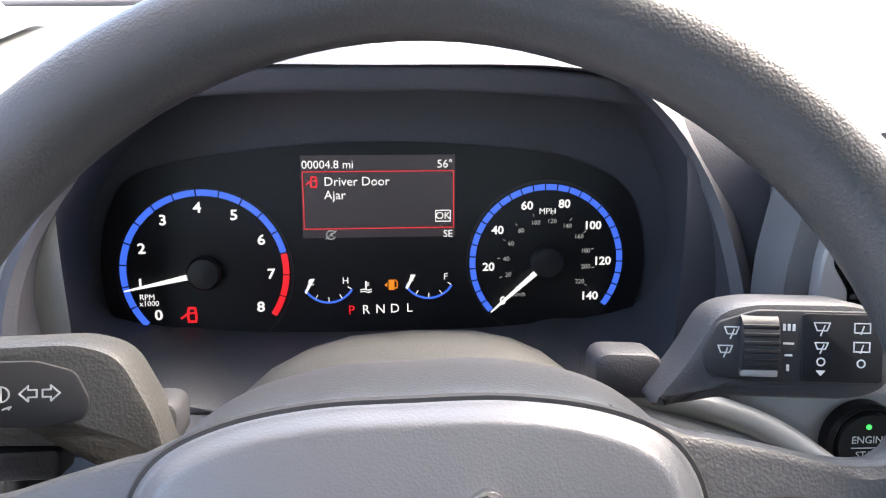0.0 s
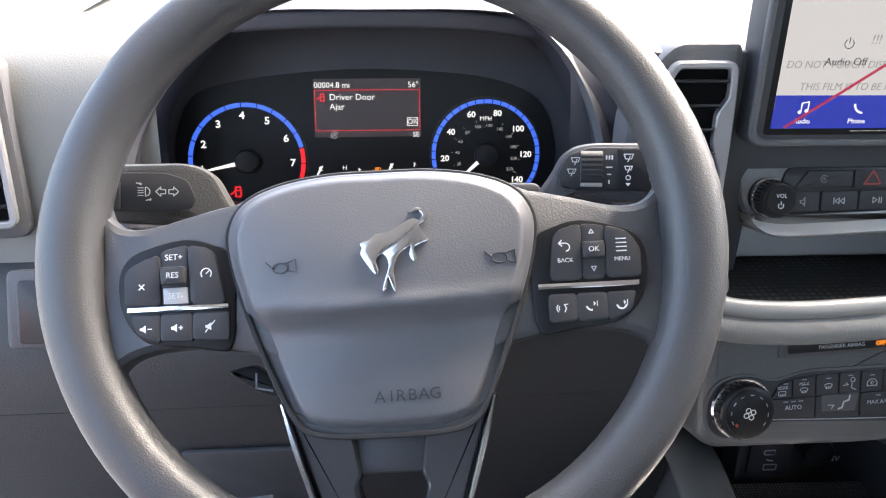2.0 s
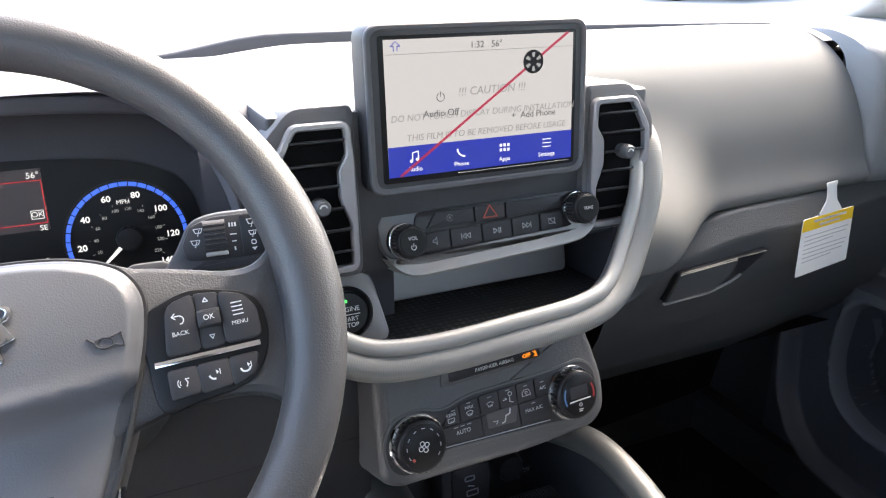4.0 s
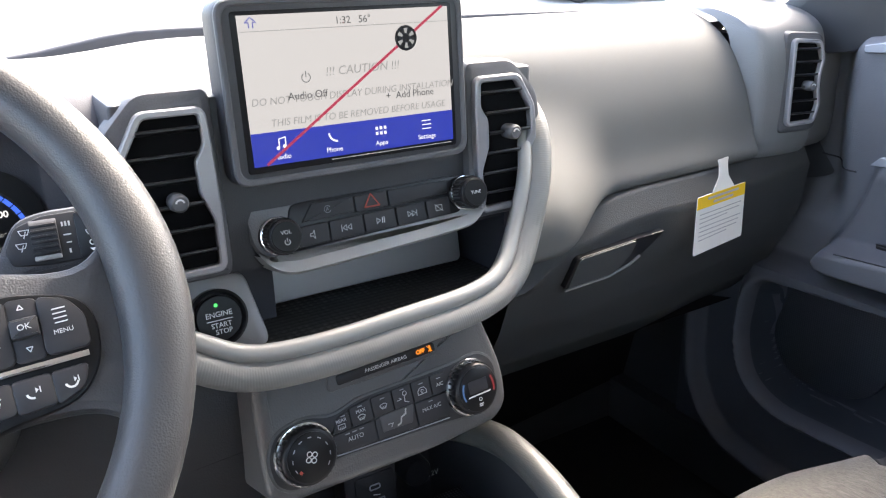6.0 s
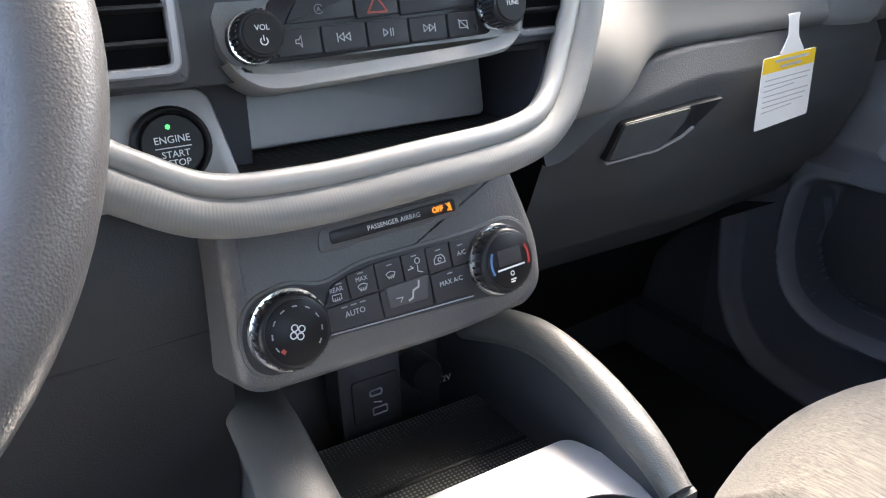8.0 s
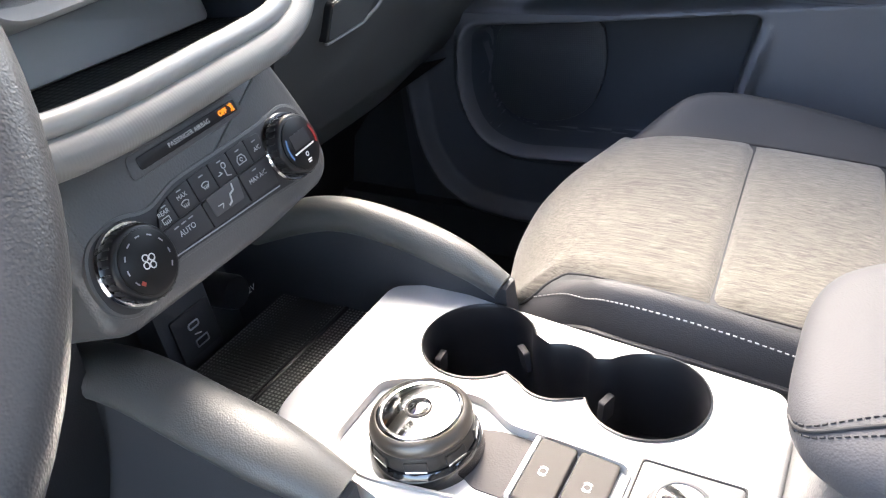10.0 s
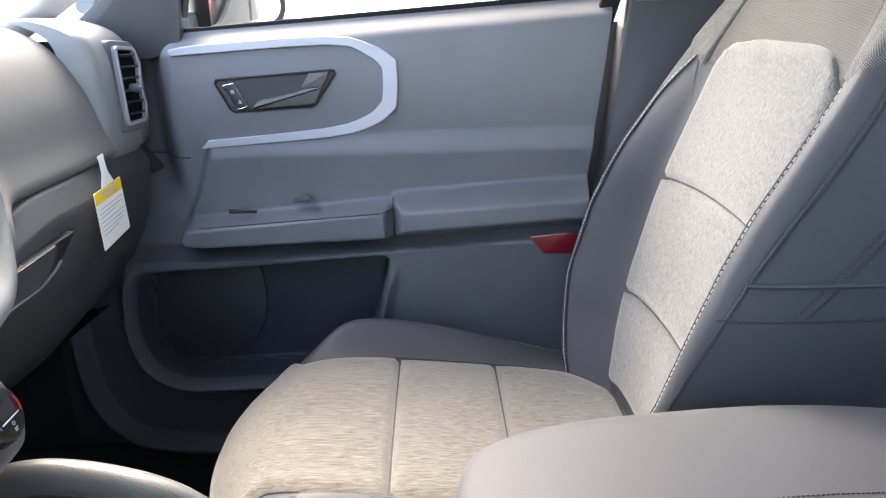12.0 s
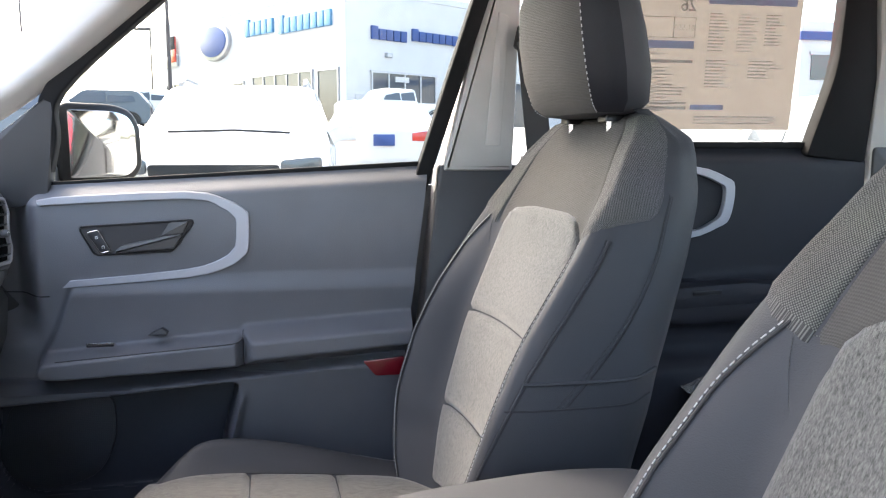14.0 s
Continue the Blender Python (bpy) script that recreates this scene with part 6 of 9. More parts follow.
    for x, y in ((-0.0475, -0.0028), (-0.0410, -0.0028), (-0.0345, -0.0028), (0.0330, -0.0030), (0.0450, 0.0135), (0.0270, 0.0145), (0.0080, 0.0155), (-0.0112, 0.0145), (-0.0322, 0.0150), (-0.0480, 0.0125)):
        stroke([(x - 0.0018, y), (x + 0.0018, y)], 0.0008, M, 0.0032, 0.0035, bm=bm)
    tagged(part("key_lamps", bm, M_GREYPRINT, c), kind="stuff")
    part("trim_line", stroke([(-0.0590, -0.0172), (-0.0100, -0.0205), (0.0490, -0.0240)], 0.0008, M, 0.001, 0.0021), M_TRIM, c)
    # fan knob
    F = off(M, -0.0850, -0.0052, 0)
    k = knob("fan_knob", F, 0.0226, 0.0145, c)
    h0, h1 = 0.0159, 0.0162
    bm = bmesh.new()
    for i in range(4):
        a = i * PI / 2 + 0.4
        arc(0.0031 * math.cos(a), 0.0031 * math.sin(a), 0.0016, 0.0023, 0, 359, h0, h1, F, 12, bm=bm)
    part("fan_symbol", bm, M_WHITE, k)
    bm = bmesh.new()
    for i in range(9):
        arc(0, 0, 0.0150, 0.0158, 210 - i * 30, 210 - i * 30 - 12, h0, h1, F, 4, bm=bm)
    part("fan_marks", bm, M_GREYPRINT, k)
    part("fan_pointer", arc(0, 0, 0.0125, 0.0148, 212, 224, h0, h1, F, 4), M_REDMARK, k)
    # temperature knob
    T = off(M, 0.0755, -0.0050, 0)
    k = knob("temperature_knob", T, 0.0226, 0.0145, c)
    part("temperature_window", slab(rect(-0.0100, -0.0025, 0.0100, 0.0085, 0.001), 0.0157, 0.0161, 0, T), M_BTN, k)
    part("temperature_blue_arc", arc(0, 0, 0.0155, 0.0172, 150, 205, h0, h1, T, 10), glow("arc_blue", (0.1, 0.3, 0.8), 0.0520), k)
    part("temperature_red_arc", arc(0, 0, 0.0155, 0.0172, 30, -20, h0, h1, T, 10), glow("arc_red", (0.7, 0.02, 0.02), 0.0520), k)
    part("temperature_line", stroke([(-0.0115, -0.0048), (0.0115, -0.0046)], 0.0012, T, h0, h1), M_WHITE, k)
    bm = arc(0, -0.0090, 0.0012, 0.0018, 0, 359, h0, h1, T, 10)
    stroke([(-0.002, -0.0132), (0.002, -0.0132)], 0.0009, T, h0, h1, bm=bm)
    stroke([(-0.002, -0.0148), (0.001, -0.0148)], 0.0009, T, h0, h1, bm=bm)
    part("temperature_symbols", bm, M_WHITE, k)
    return c


climate()


def socket_bay():
    s = thing("socket_panel", (0.40, 0.39, 0.53), "black panel with two USB sockets under the climate panel", "socket panel")
    M = plane_at(0.394, 0.386, 0.522, 4, 0)
    part("panel_housing", slab(rounded([(-0.034, -0.036), (0.026, -0.032), (0.028, 0.05), (-0.034, 0.05)], 0.006), -0.03, -0.001, 0.004, M), M_DARK, s)
    p = part("socket_plate", slab(rect(-0.0225, -0.0215, 0.0225, 0.0215, 0.003), -0.002, 0.0015, 0.0008, M), M_BTN, s)
    part("usb_c_port", ringplate(rect(-0.0075, 0.0035, 0.0055, 0.0105, 0.003), rect(-0.0060, 0.0050, 0.0040, 0.0090, 0.002), 0.001, 0.0022, M, 0.0002), M_TRIM, p)
    part("usb_a_port", ringplate(rect(-0.0055, -0.0155, 0.0095, -0.0075, 0.0015), rect(-0.0042, -0.0142, 0.0082, -0.0088, 0.001), 0.001, 0.0022, M, 0.0002), M_TRIM, p)
    part("usb_mark", stroke([(-0.003, -0.002), (0.004, -0.004)], 0.0012, M, 0.0014, 0.0017), M_WHITE, p)
    o = thing("power_socket", (0.445, 0.385, 0.535), "black covered twelve volt power socket", "power socket")
    K = plane_at(0.440, 0.384, 0.533, 4)
    part("socket_cap", lathe([(0.0165, -0.02), (0.0165, 0.006), (0.0150, 0.010), (0.0, 0.0108)], K, 28), M_PIANO, o)
    text("12V", 0.0075, off(plane_at(0.462, 0.386, 0.520, 4), 0, 0, 0.004), M_MARK, o)
    part("socket_arrow", slab([(-0.0125, -0.0020), (-0.0085, 0.0004), (-0.0125, 0.0028)], 0.0036, 0.0042, 0, plane_at(0.462, 0.386, 0.520, 4)), M_MARK, o)
    part("bay_wall", slab(rounded([(0.272, 0.44), (0.53, 0.44), (0.53, 0.64), (0.272, 0.64)], 0.01), -0.02, 0.0, 0, plane_at(0, 0.405, 0, 4)), M_FASCIA, s)
    return s, o


for _o in socket_bay():
    set_in(_o, MIDDLE)


# ---- centre console ----
def console():
    c = thing("centre_console", (0.41, 0.05, 0.35), "centre console with silver top panel and cup holders", "centre console")
    z = 0.522
    def lift(y):
        return z - 0.003 * sstep(0.0, -0.1, y)
    # top panel cut for the holders and the selector tray
    outer = rounded([(0.281, 0.020), (0.281, -0.078), (0.479, -0.074), (0.4913, 0.0513), (0.5045, 0.162), (0.5125, 0.217), (0.498, 0.2575), (0.350, 0.2570), (0.326, 0.253), (0.311, 0.212), (0.290, 0.13)], 0.012, 5)
    c1, r1 = Vector((0.4565, 0.1504)), 0.0450
    c2, r2 = Vector((0.4429, 0.0126)), 0.0425
    cm, rm = Vector((0.4438, 0.0790)), 0.0300
    bm = bmesh.new()
    top = [bm.verts.new((x, y, lift(y))) for x, y in outer]
    edges = [bm.edges.new((a, b)) for a, b in zip(top, top[1:] + top[:1])]
    def holder_outline(n=14, grow=0.0):
        pts = []
        R1, R2, RM = r1 + grow, r2 + grow, rm + grow
        ax = (c2 - c1).normalized()
        sx = Vector((-ax.y, ax.x))
        def ring(c, R, a0, a1, k):
            return [c + ax * R * math.cos(a0 + (a1 - a0) * i / k) + sx * R * math.sin(a0 + (a1 - a0) * i / k) for i in range(k + 1)]
        pts += ring(c1, R1, radians(32), radians(328), 30)
        pts += ring(cm, RM, radians(232), radians(308), 8)
        pts += ring(c2, R2, radians(212), radians(508), 30)
        pts += ring(cm, RM, radians(52), radians(128), 8)
        return pts
    hole = holder_outline()
    hv = [bm.verts.new((p.x, p.y, lift(p.y))) for p in hole]
    edges += [bm.edges.new((a, b)) for a, b in zip(hv, hv[1:] + hv[:1])]
    tray = rounded([(0.322, 0.003), (0.376, 0.003), (0.379, 0.045), (0.380, 0.088), (0.3965, 0.115), (0.3965, 0.176), (0.384, 0.197), (0.326, 0.197), (0.308, 0.184), (0.304, 0.155), (0.312, 0.10)], 0.008, 4)
    tv = [bm.verts.new((x, y, lift(y))) for x, y in tray]
    edges += [bm.edges.new((a, b)) for a, b in zip(tv, tv[1:] + tv[:1])]
    bmesh.ops.triangle_fill(bm, use_beauty=True, use_dissolve=False, edges=edges)
    low = [bm.verts.new((x + (x - 0.405) * 0.02, y + (0.004 if y > 0.2 else 0), lift(y) - 0.006)) for x, y in outer]
    low2 = [bm.verts.new((x + (x - 0.405) * 0.03, y + (0.012 if y > 0.2 else 0), lift(y) - 0.03)) for x, y in outer]
    n = len(outer)
    for A, B in ((top, low), (low, low2)):
        for i in range(n):
            j = (i + 1) % n
            bm.faces.new((A[i], A[j], B[j], B[i]))
    part("top_panel", bm, M_CONS, c, "satin silver top panel", smooth=25)
    # holders
    rings = [[(p.x, p.y, lift(p.y) + dz) for p in holder_outline(grow=g)] for g, dz in ((0.0015, 0.0012), (0.0, 0.0016), (-0.0015, -0.001), (-0.003, -0.02), (-0.006, -0.075))]
    ch = part("cup_holder", loft(rings, cap0=False), M_PIANO, c, "black double cup holder", smooth=60)
    for cc, rr, angs in ((c1, r1, (95, 318)), (c2, r2, (72,))):
        for a in angs:
            p = cc + Vector((math.cos(radians(a)), math.sin(radians(a)))) * (rr - 0.007)
            part("grip_tab", box(-0.007, -0.011, -0.003, 0.007, 0.011, 0.003, 0.002, Matrix.Translation((p.x, p.y, lift(p.y) - 0.034)) @ Matrix.Rotation(radians(a + 90), 4, "Z") @ Matrix.Rotation(radians(84), 4, "X")), M_CUP, ch)
    # selector tray
    part("selector_tray", loft([[(x, y, lift(y) + d) for x, y in inset(tray, g)] for g, d in ((-0.0022, 0.0002), (-0.0018, 0.0024), (0.0, 0.0024), (0.001, -0.001), (0.001, -0.006))], cap0=False), M_SILVER, c, smooth=50)
    part("tray_floor", loft([[(x, y, lift(y) + d) for x, y in inset(tray, 0.0012)] for d in (-0.009, -0.0045)]), M_CONS, c)
    part("tray_recess", slab(rounded([(0.326, 0.064), (0.377, 0.064), (0.378, 0.092), (0.372, 0.116), (0.335, 0.106), (0.326, 0.090)], 0.004), -0.006, -0.0035, 0.0006, Matrix.Translation((0, 0, z))), M_CUP, c, "dark recess beside the selector")
    K = Matrix.Translation((0.3465, 0.1350, lift(0.142) - 0.012)) @ Matrix.Rotation(radians(-2), 4, "X")
    g = thing("gear_selector", K.translation, "round black rotary gear selector with chrome rings on the console", "gear selector")
    part("selector_base", lathe([(0.041, -0.008), (0.0395, 0.012), (0.0385, 0.0175), (0.0368, 0.0195), (0.0350, 0.0195)], K, 48), M_GLOSSBLACK, g, "gloss black base ring")
    part("selector_skirt", lathe([(0.0352, 0.018), (0.0352, 0.0300), (0.0345, 0.0312), (0.0335, 0.0315)], K, 48), M_SKIRT, g, "dark satin skirt")
    part("selector_trim", lathe([(0.0340, 0.030), (0.0353, 0.0325), (0.0353, 0.0345), (0.0340, 0.0385), (0.0315, 0.0412), (0.0300, 0.0418), (0.0290, 0.0408)], K, 48), M_SATIN, g, "dark satin chrome bevel")
    part("selector_groove", lathe([(0.0291, 0.038), (0.0291, 0.0412), (0.0284, 0.0414), (0.0278, 0.0404)], K, 48), M_GLOSSBLACK, g)
    part("selector_bead", lathe([(0.0279, 0.040), (0.0279, 0.0416), (0.0272, 0.0420), (0.0266, 0.0414)], K, 48), M_CHROME, g, "fine chrome bead")
    part("selector_top", lathe([(0.0267, 0.040), (0.0262, 0.0412), (0.021, 0.0421), (0.012, 0.0428), (0.0, 0.0430)], K, 48), M_GLOSSCAP, g, "mirror-bright top")
    pb = part("park_button", lathe([(0.0070, 0.0425), (0.0070, 0.0440), (0.0062, 0.0444), (0.0, 0.0446)], K, 30), M_GLOSSCAP, g, "bright button")
    part("button_ring", lathe([(0.0094, 0.0422), (0.0094, 0.0437), (0.0086, 0.0441), (0.0078, 0.0437), (0.0071, 0.0425)], K, 30), M_SKIRT, pb, "dark ring")
    for i in range(8):
        at = K @ Matrix.Rotation(2 * PI * (i + 0.5) / 8, 4, "Z") @ Matrix.Translation((0.0352, 0, 0))
        tab = part("selector_tab", box(-0.0012, -0.0078, 0.0218, 0.0008, 0.0078, 0.0285, 0.0006, at), M_SKIRT, g)
        part("tab_edge", box(0.0002, -0.0072, 0.0206, 0.0014, 0.0072, 0.0222, 0.0003, at), M_CHROME, tab, "bright tab edge")
    # brake switches
    switches = []
    for i, (y0, y1) in enumerate(((0.038, 0.066), (0.0095, 0.0365))):
        b = thing("parking_brake_switch" if i == 0 else "auto_hold_switch", (0.3506, (y0 + y1) / 2, z), ("grey rocker switch with silver edge in the selector tray", "grey rocker switch behind the parking brake switch")[i], "switch")
        switches.append(b)
        Q = Matrix.Translation((0.3506, 0, lift(0.03) - 0.0045)) @ Matrix.Rotation(radians(4), 4, "X")
        part("switch_cap", slab(rect(-0.026, y0, 0.026, y1 - (0.0028 if i == 0 else 0.0008), 0.003), -0.010, 0.0040, 0.0014, Q), M_SWITCH, b, smooth=20)
        if i == 0:
            part("switch_edge", slab([(-0.026, y1 - 0.0025), (0.026, y1 - 0.0025), (0.026, y1 + 0.0012), (-0.026, y1 + 0.0012)], -0.010, 0.0040, 0.001, Q), M_CONS, b, "silver edge")
        bm = arc(0, (y0 + y1) / 2, 0.0022, 0.0027, 0, 359, 0.004, 0.0043, Q, 14)
        arc(0, (y0 + y1) / 2, 0.0034, 0.0039, 130, 230, 0.004, 0.0043, Q, 6, bm=bm)
        arc(0, (y0 + y1) / 2, 0.0034, 0.0039, -50, 50, 0.004, 0.0043, Q, 6, bm=bm)
        part("switch_symbol", bm, M_WHITE, b)
    # drive mode dial
    dm = thing("drive_mode_dial", (0.357, -0.034, z), "black drive mode dial on a square plate", "dial")
    D = Matrix.Translation((0.354, -0.0335, lift(-0.03)))
    part("dial_plate", slab(rect(-0.030, -0.030, 0.031, 0.031, 0.003), -0.004, 0.002, 0.001, D), M_KNOB, dm)
    part("dial_plate_edge", ringplate(rect(-0.0315, -0.0315, 0.0325, 0.0325, 0.003), rect(-0.030, -0.030, 0.031, 0.031, 0.003), -0.004, 0.0025, D, 0.0004), M_PIANO, dm)
    DC = off(D, -0.003, 0) @ Matrix.Scale(0.86, 4)
    part("dial_collar", lathe([(0.0262, 0.0015), (0.0262, 0.0030), (0.0250, 0.0036), (0.0240, 0.0030), (0.0236, 0.0015)], DC, 40), M_SKIRT, dm)
    part("dial_skirt", lathe([(0.0225, 0), (0.0225, 0.0080), (0.0218, 0.0100)], DC, 40), M_SKIRT, dm)
    part("dial_ring", lathe([(0.0218, 0.008), (0.0222, 0.0105), (0.0214, 0.0140), (0.0190, 0.0162), (0.0172, 0.0166), (0.0165, 0.0158)], DC, 40), M_KNOB, dm, "grey bevelled ring")
    part("dial_cap", lathe([(0.0166, 0.012), (0.0162, 0.0160), (0.010, 0.0166), (0.0, 0.0168)], DC, 40), M_GLOSSBLACK, dm, "gloss black cap")
    for i in range(10):
        at = DC @ Matrix.Rotation(2 * PI * i / 10, 4, "Z") @ Matrix.Translation((0.0222, 0, 0))
        part("dial_tab", box(-0.001, -0.0042, 0.0045, 0.0010, 0.0042, 0.0060, 0.0004, at), M_SATIN, dm)
    W = DC @ Matrix.Rotation(radians(90), 4, "Z")
    for q in (0.0030, -0.0034):
        part("dial_mark", stroke([(-0.0105, q), (-0.0065, q), (-0.0050, q), (-0.0020, q)], 0.0026, W, 0.0164, 0.0169), M_KNOB, dm)
    part("dial_rule", stroke([(-0.0095, -0.0002), (0.001, -0.0002)], 0.0005, W, 0.0164, 0.0169), M_KNOB, dm)
    # flanks, with the padded knee bolsters in front
    for s in (-1, 1):
        xs = 0.282 if s < 0 else 0.508
        rings = []
        for y, t, w in ((-0.42, 0.495, 0.0), (-0.1, 0.500, 0.0), (0.05, 0.505, 0.0), (0.16, 0.512, 0.002), (0.24, 0.525, 0.004)):
            xs = 0.278 + 0.02 * sstep(0.05, 0.24, y) if s < 0 else 0.490 + 0.032 * sstep(-0.1, 0.24, y)
            rings.append([(xs - s * 0.004, y, t - 0.02), (xs - s * 0.004, y, t), (xs + s * (0.004 + w), y, t - 0.006), (xs + s * (0.010 + w), y, t - 0.05), (xs + s * (0.014 + w), y, 0.095), (xs - s * 0.004, y, 0.095)])
        xs = 0.282 if s < 0 else 0.514
        part("flank", loft(rings), M_DARK, c, "charcoal console flank")
        path = smooth_loop([(xs + s * -0.002, 0.155, 0.535), (xs + s * 0.000, 0.19, 0.553), (xs + s * 0.002, 0.25, 0.570), (xs + s * 0.000, 0.31, 0.578), (xs - s * 0.004, 0.36, 0.570), (xs - s * 0.012, 0.42, 0.550)], 5, closed=False)
        part("knee_bolster", sweep(path, [((0.015 if s > 0 else 0.024) * math.cos(a) - (0.0 if s > 0 else 0.008), 0.017 * math.sin(a)) for a in [2 * PI * i / 20 for i in range(20)]], scales=[0.75 + 0.25 * sstep(0, 8, i) for i in range(len(path))]), M_BOLSTER, c, "padded grey bolster", smooth=60)
        rings = [[(xs + s * 0.012, y, t), (xs + s * 0.022, y, t - 0.10), (xs + s * 0.03, y, 0.095), (xs - s * 0.006, y, 0.095), (xs - s * 0.006, y, t)] for y, t in ((0.15, 0.535), (0.25, 0.568), (0.33, 0.575), (0.42, 0.55), (0.55, 0.52))]
        part("bolster_side", loft(rings), M_DARK, c)
    part("front_tray", loft([[(x, 0.225, 0.515), (x, 0.245, 0.475), (x, 0.41, 0.470)] for x in lin(0.30, 0.515, 4)], closed=False), M_TRAY, c, "dotted rubber tray mat")
    part("tray_divider", box(0.30, 0.325, 0.468, 0.515, 0.332, 0.474, 0.002), M_PIANO, c)
    part("console_core", box(0.302, -0.42, 0.095, 0.51, 0.23, 0.44, 0.004), M_DARK, c)
    # bin below the armrest
    rings = [[(x, y, zz) for x, y in rounded([(0.332 - g, f), (0.485 + g, f), (0.485 + g, -0.47), (0.332 - g, -0.47)], 0.034, 8)] for zz, g, f in ((0.095, 0.012, -0.070), (0.40, 0.008, -0.073), (0.500, 0.004, -0.079), (0.53, 0.0, -0.084), (0.56, -0.002, -0.094), (0.588, -0.004, -0.105))]
    part("armrest_bin", loft(rings), M_BIN, c, "grained storage bin", smooth=60)
    part("bin_lip", sweep([(x, -0.0785, 0.5205) for x in lin(0.288, 0.482, 10)], circle(0.0045, 12)), M_DASH, c)
    return [c, g, *switches, dm]


for _o in console():
    set_in(_o, set_back_matrix(Matrix(), 0.93, Vector((0.0246, -0.0824, 0.9049))))


def armrest():
    a = thing("armrest", (0.37, -0.25, 0.65), "padded grey vinyl centre armrest with dark double stitching", "armrest")
    rings = []
    LID = ((-0.077, 0.022, 0.630, 0.624), (-0.079, 0.043, 0.635, 0.620), (-0.085, 0.062, 0.641, 0.616), (-0.097, 0.076, 0.647, 0.612), (-0.12, 0.087, 0.654, 0.609), (-0.16, 0.095, 0.662, 0.607), (-0.22, 0.100, 0.669, 0.606), (-0.32, 0.102, 0.677, 0.605), (-0.40, 0.099, 0.676, 0.605), (-0.435, 0.091, 0.671, 0.608), (-0.45, 0.07, 0.655, 0.613))
    LID = smooth_loop(LID, 4, closed=False)
    for y, w, t, b in LID:
        ring = []
        m = (t + b) / 2 - 0.004
        for i in range(40):
            q = 2 * PI * i / 40
            cx, sz = math.cos(q), math.sin(q)
            x = w * math.copysign(abs(cx) ** 0.62, cx)
            zz = (t - m) * math.copysign(abs(sz) ** 0.75, sz) if sz > 0 else (m - b) * math.copysign(abs(sz) ** 0.6, sz)
            ring.append((0.392 + x, y, m + zz))
        rings.append(ring)
    lid = part("armrest_lid", loft(rings), M_ARM, a, "padded vinyl lid", smooth=60)
    # seam line and its two rows of stitches, from the front corner up over the side
    def side(y, dq):
        d = -0.079 - y
        q = radians(min(179.0, 109 + 30 * math.exp(-d / 0.06) + 37 * math.exp(-d / 0.015) + dq))
        n = next((i for i in range(1, len(LID)) if LID[i][0] <= y), len(LID) - 1)
        a, b = LID[n - 1], LID[n]
        f = (y - a[0]) / (b[0] - a[0])
        w, t, bot = (a[i] + (b[i] - a[i]) * f for i in (1, 2, 3))
        m = (t + bot) / 2 - 0.004
        return Vector((0.392 - (w + 0.0005) * abs(math.cos(q)) ** 0.62, y, m + (t - m + 0.0004) * math.sin(q) ** 0.75))
    ys = lin(-0.40, -0.080, 120)
    part("armrest_seam", sweep([side(y, 0) for y in ys], circle(0.0010, 8)), M_SEAM, lid)
    for dq in (5.5, -5.5):
        bm = bmesh.new()
        for y in lin(-0.40, -0.084, 104):
            sweep([side(y, dq), side(min(y + 0.0019, -0.0815), dq)], circle(0.00048, 6), bm=bm)
        tagged(part("stitching", bm, M_SEAM, lid), kind="stuff")
    part("lid_hinge", box(0.306, -0.150, 0.594, 0.322, -0.132, 0.610, 0.003), M_DARK, a)
    return a


armrest()

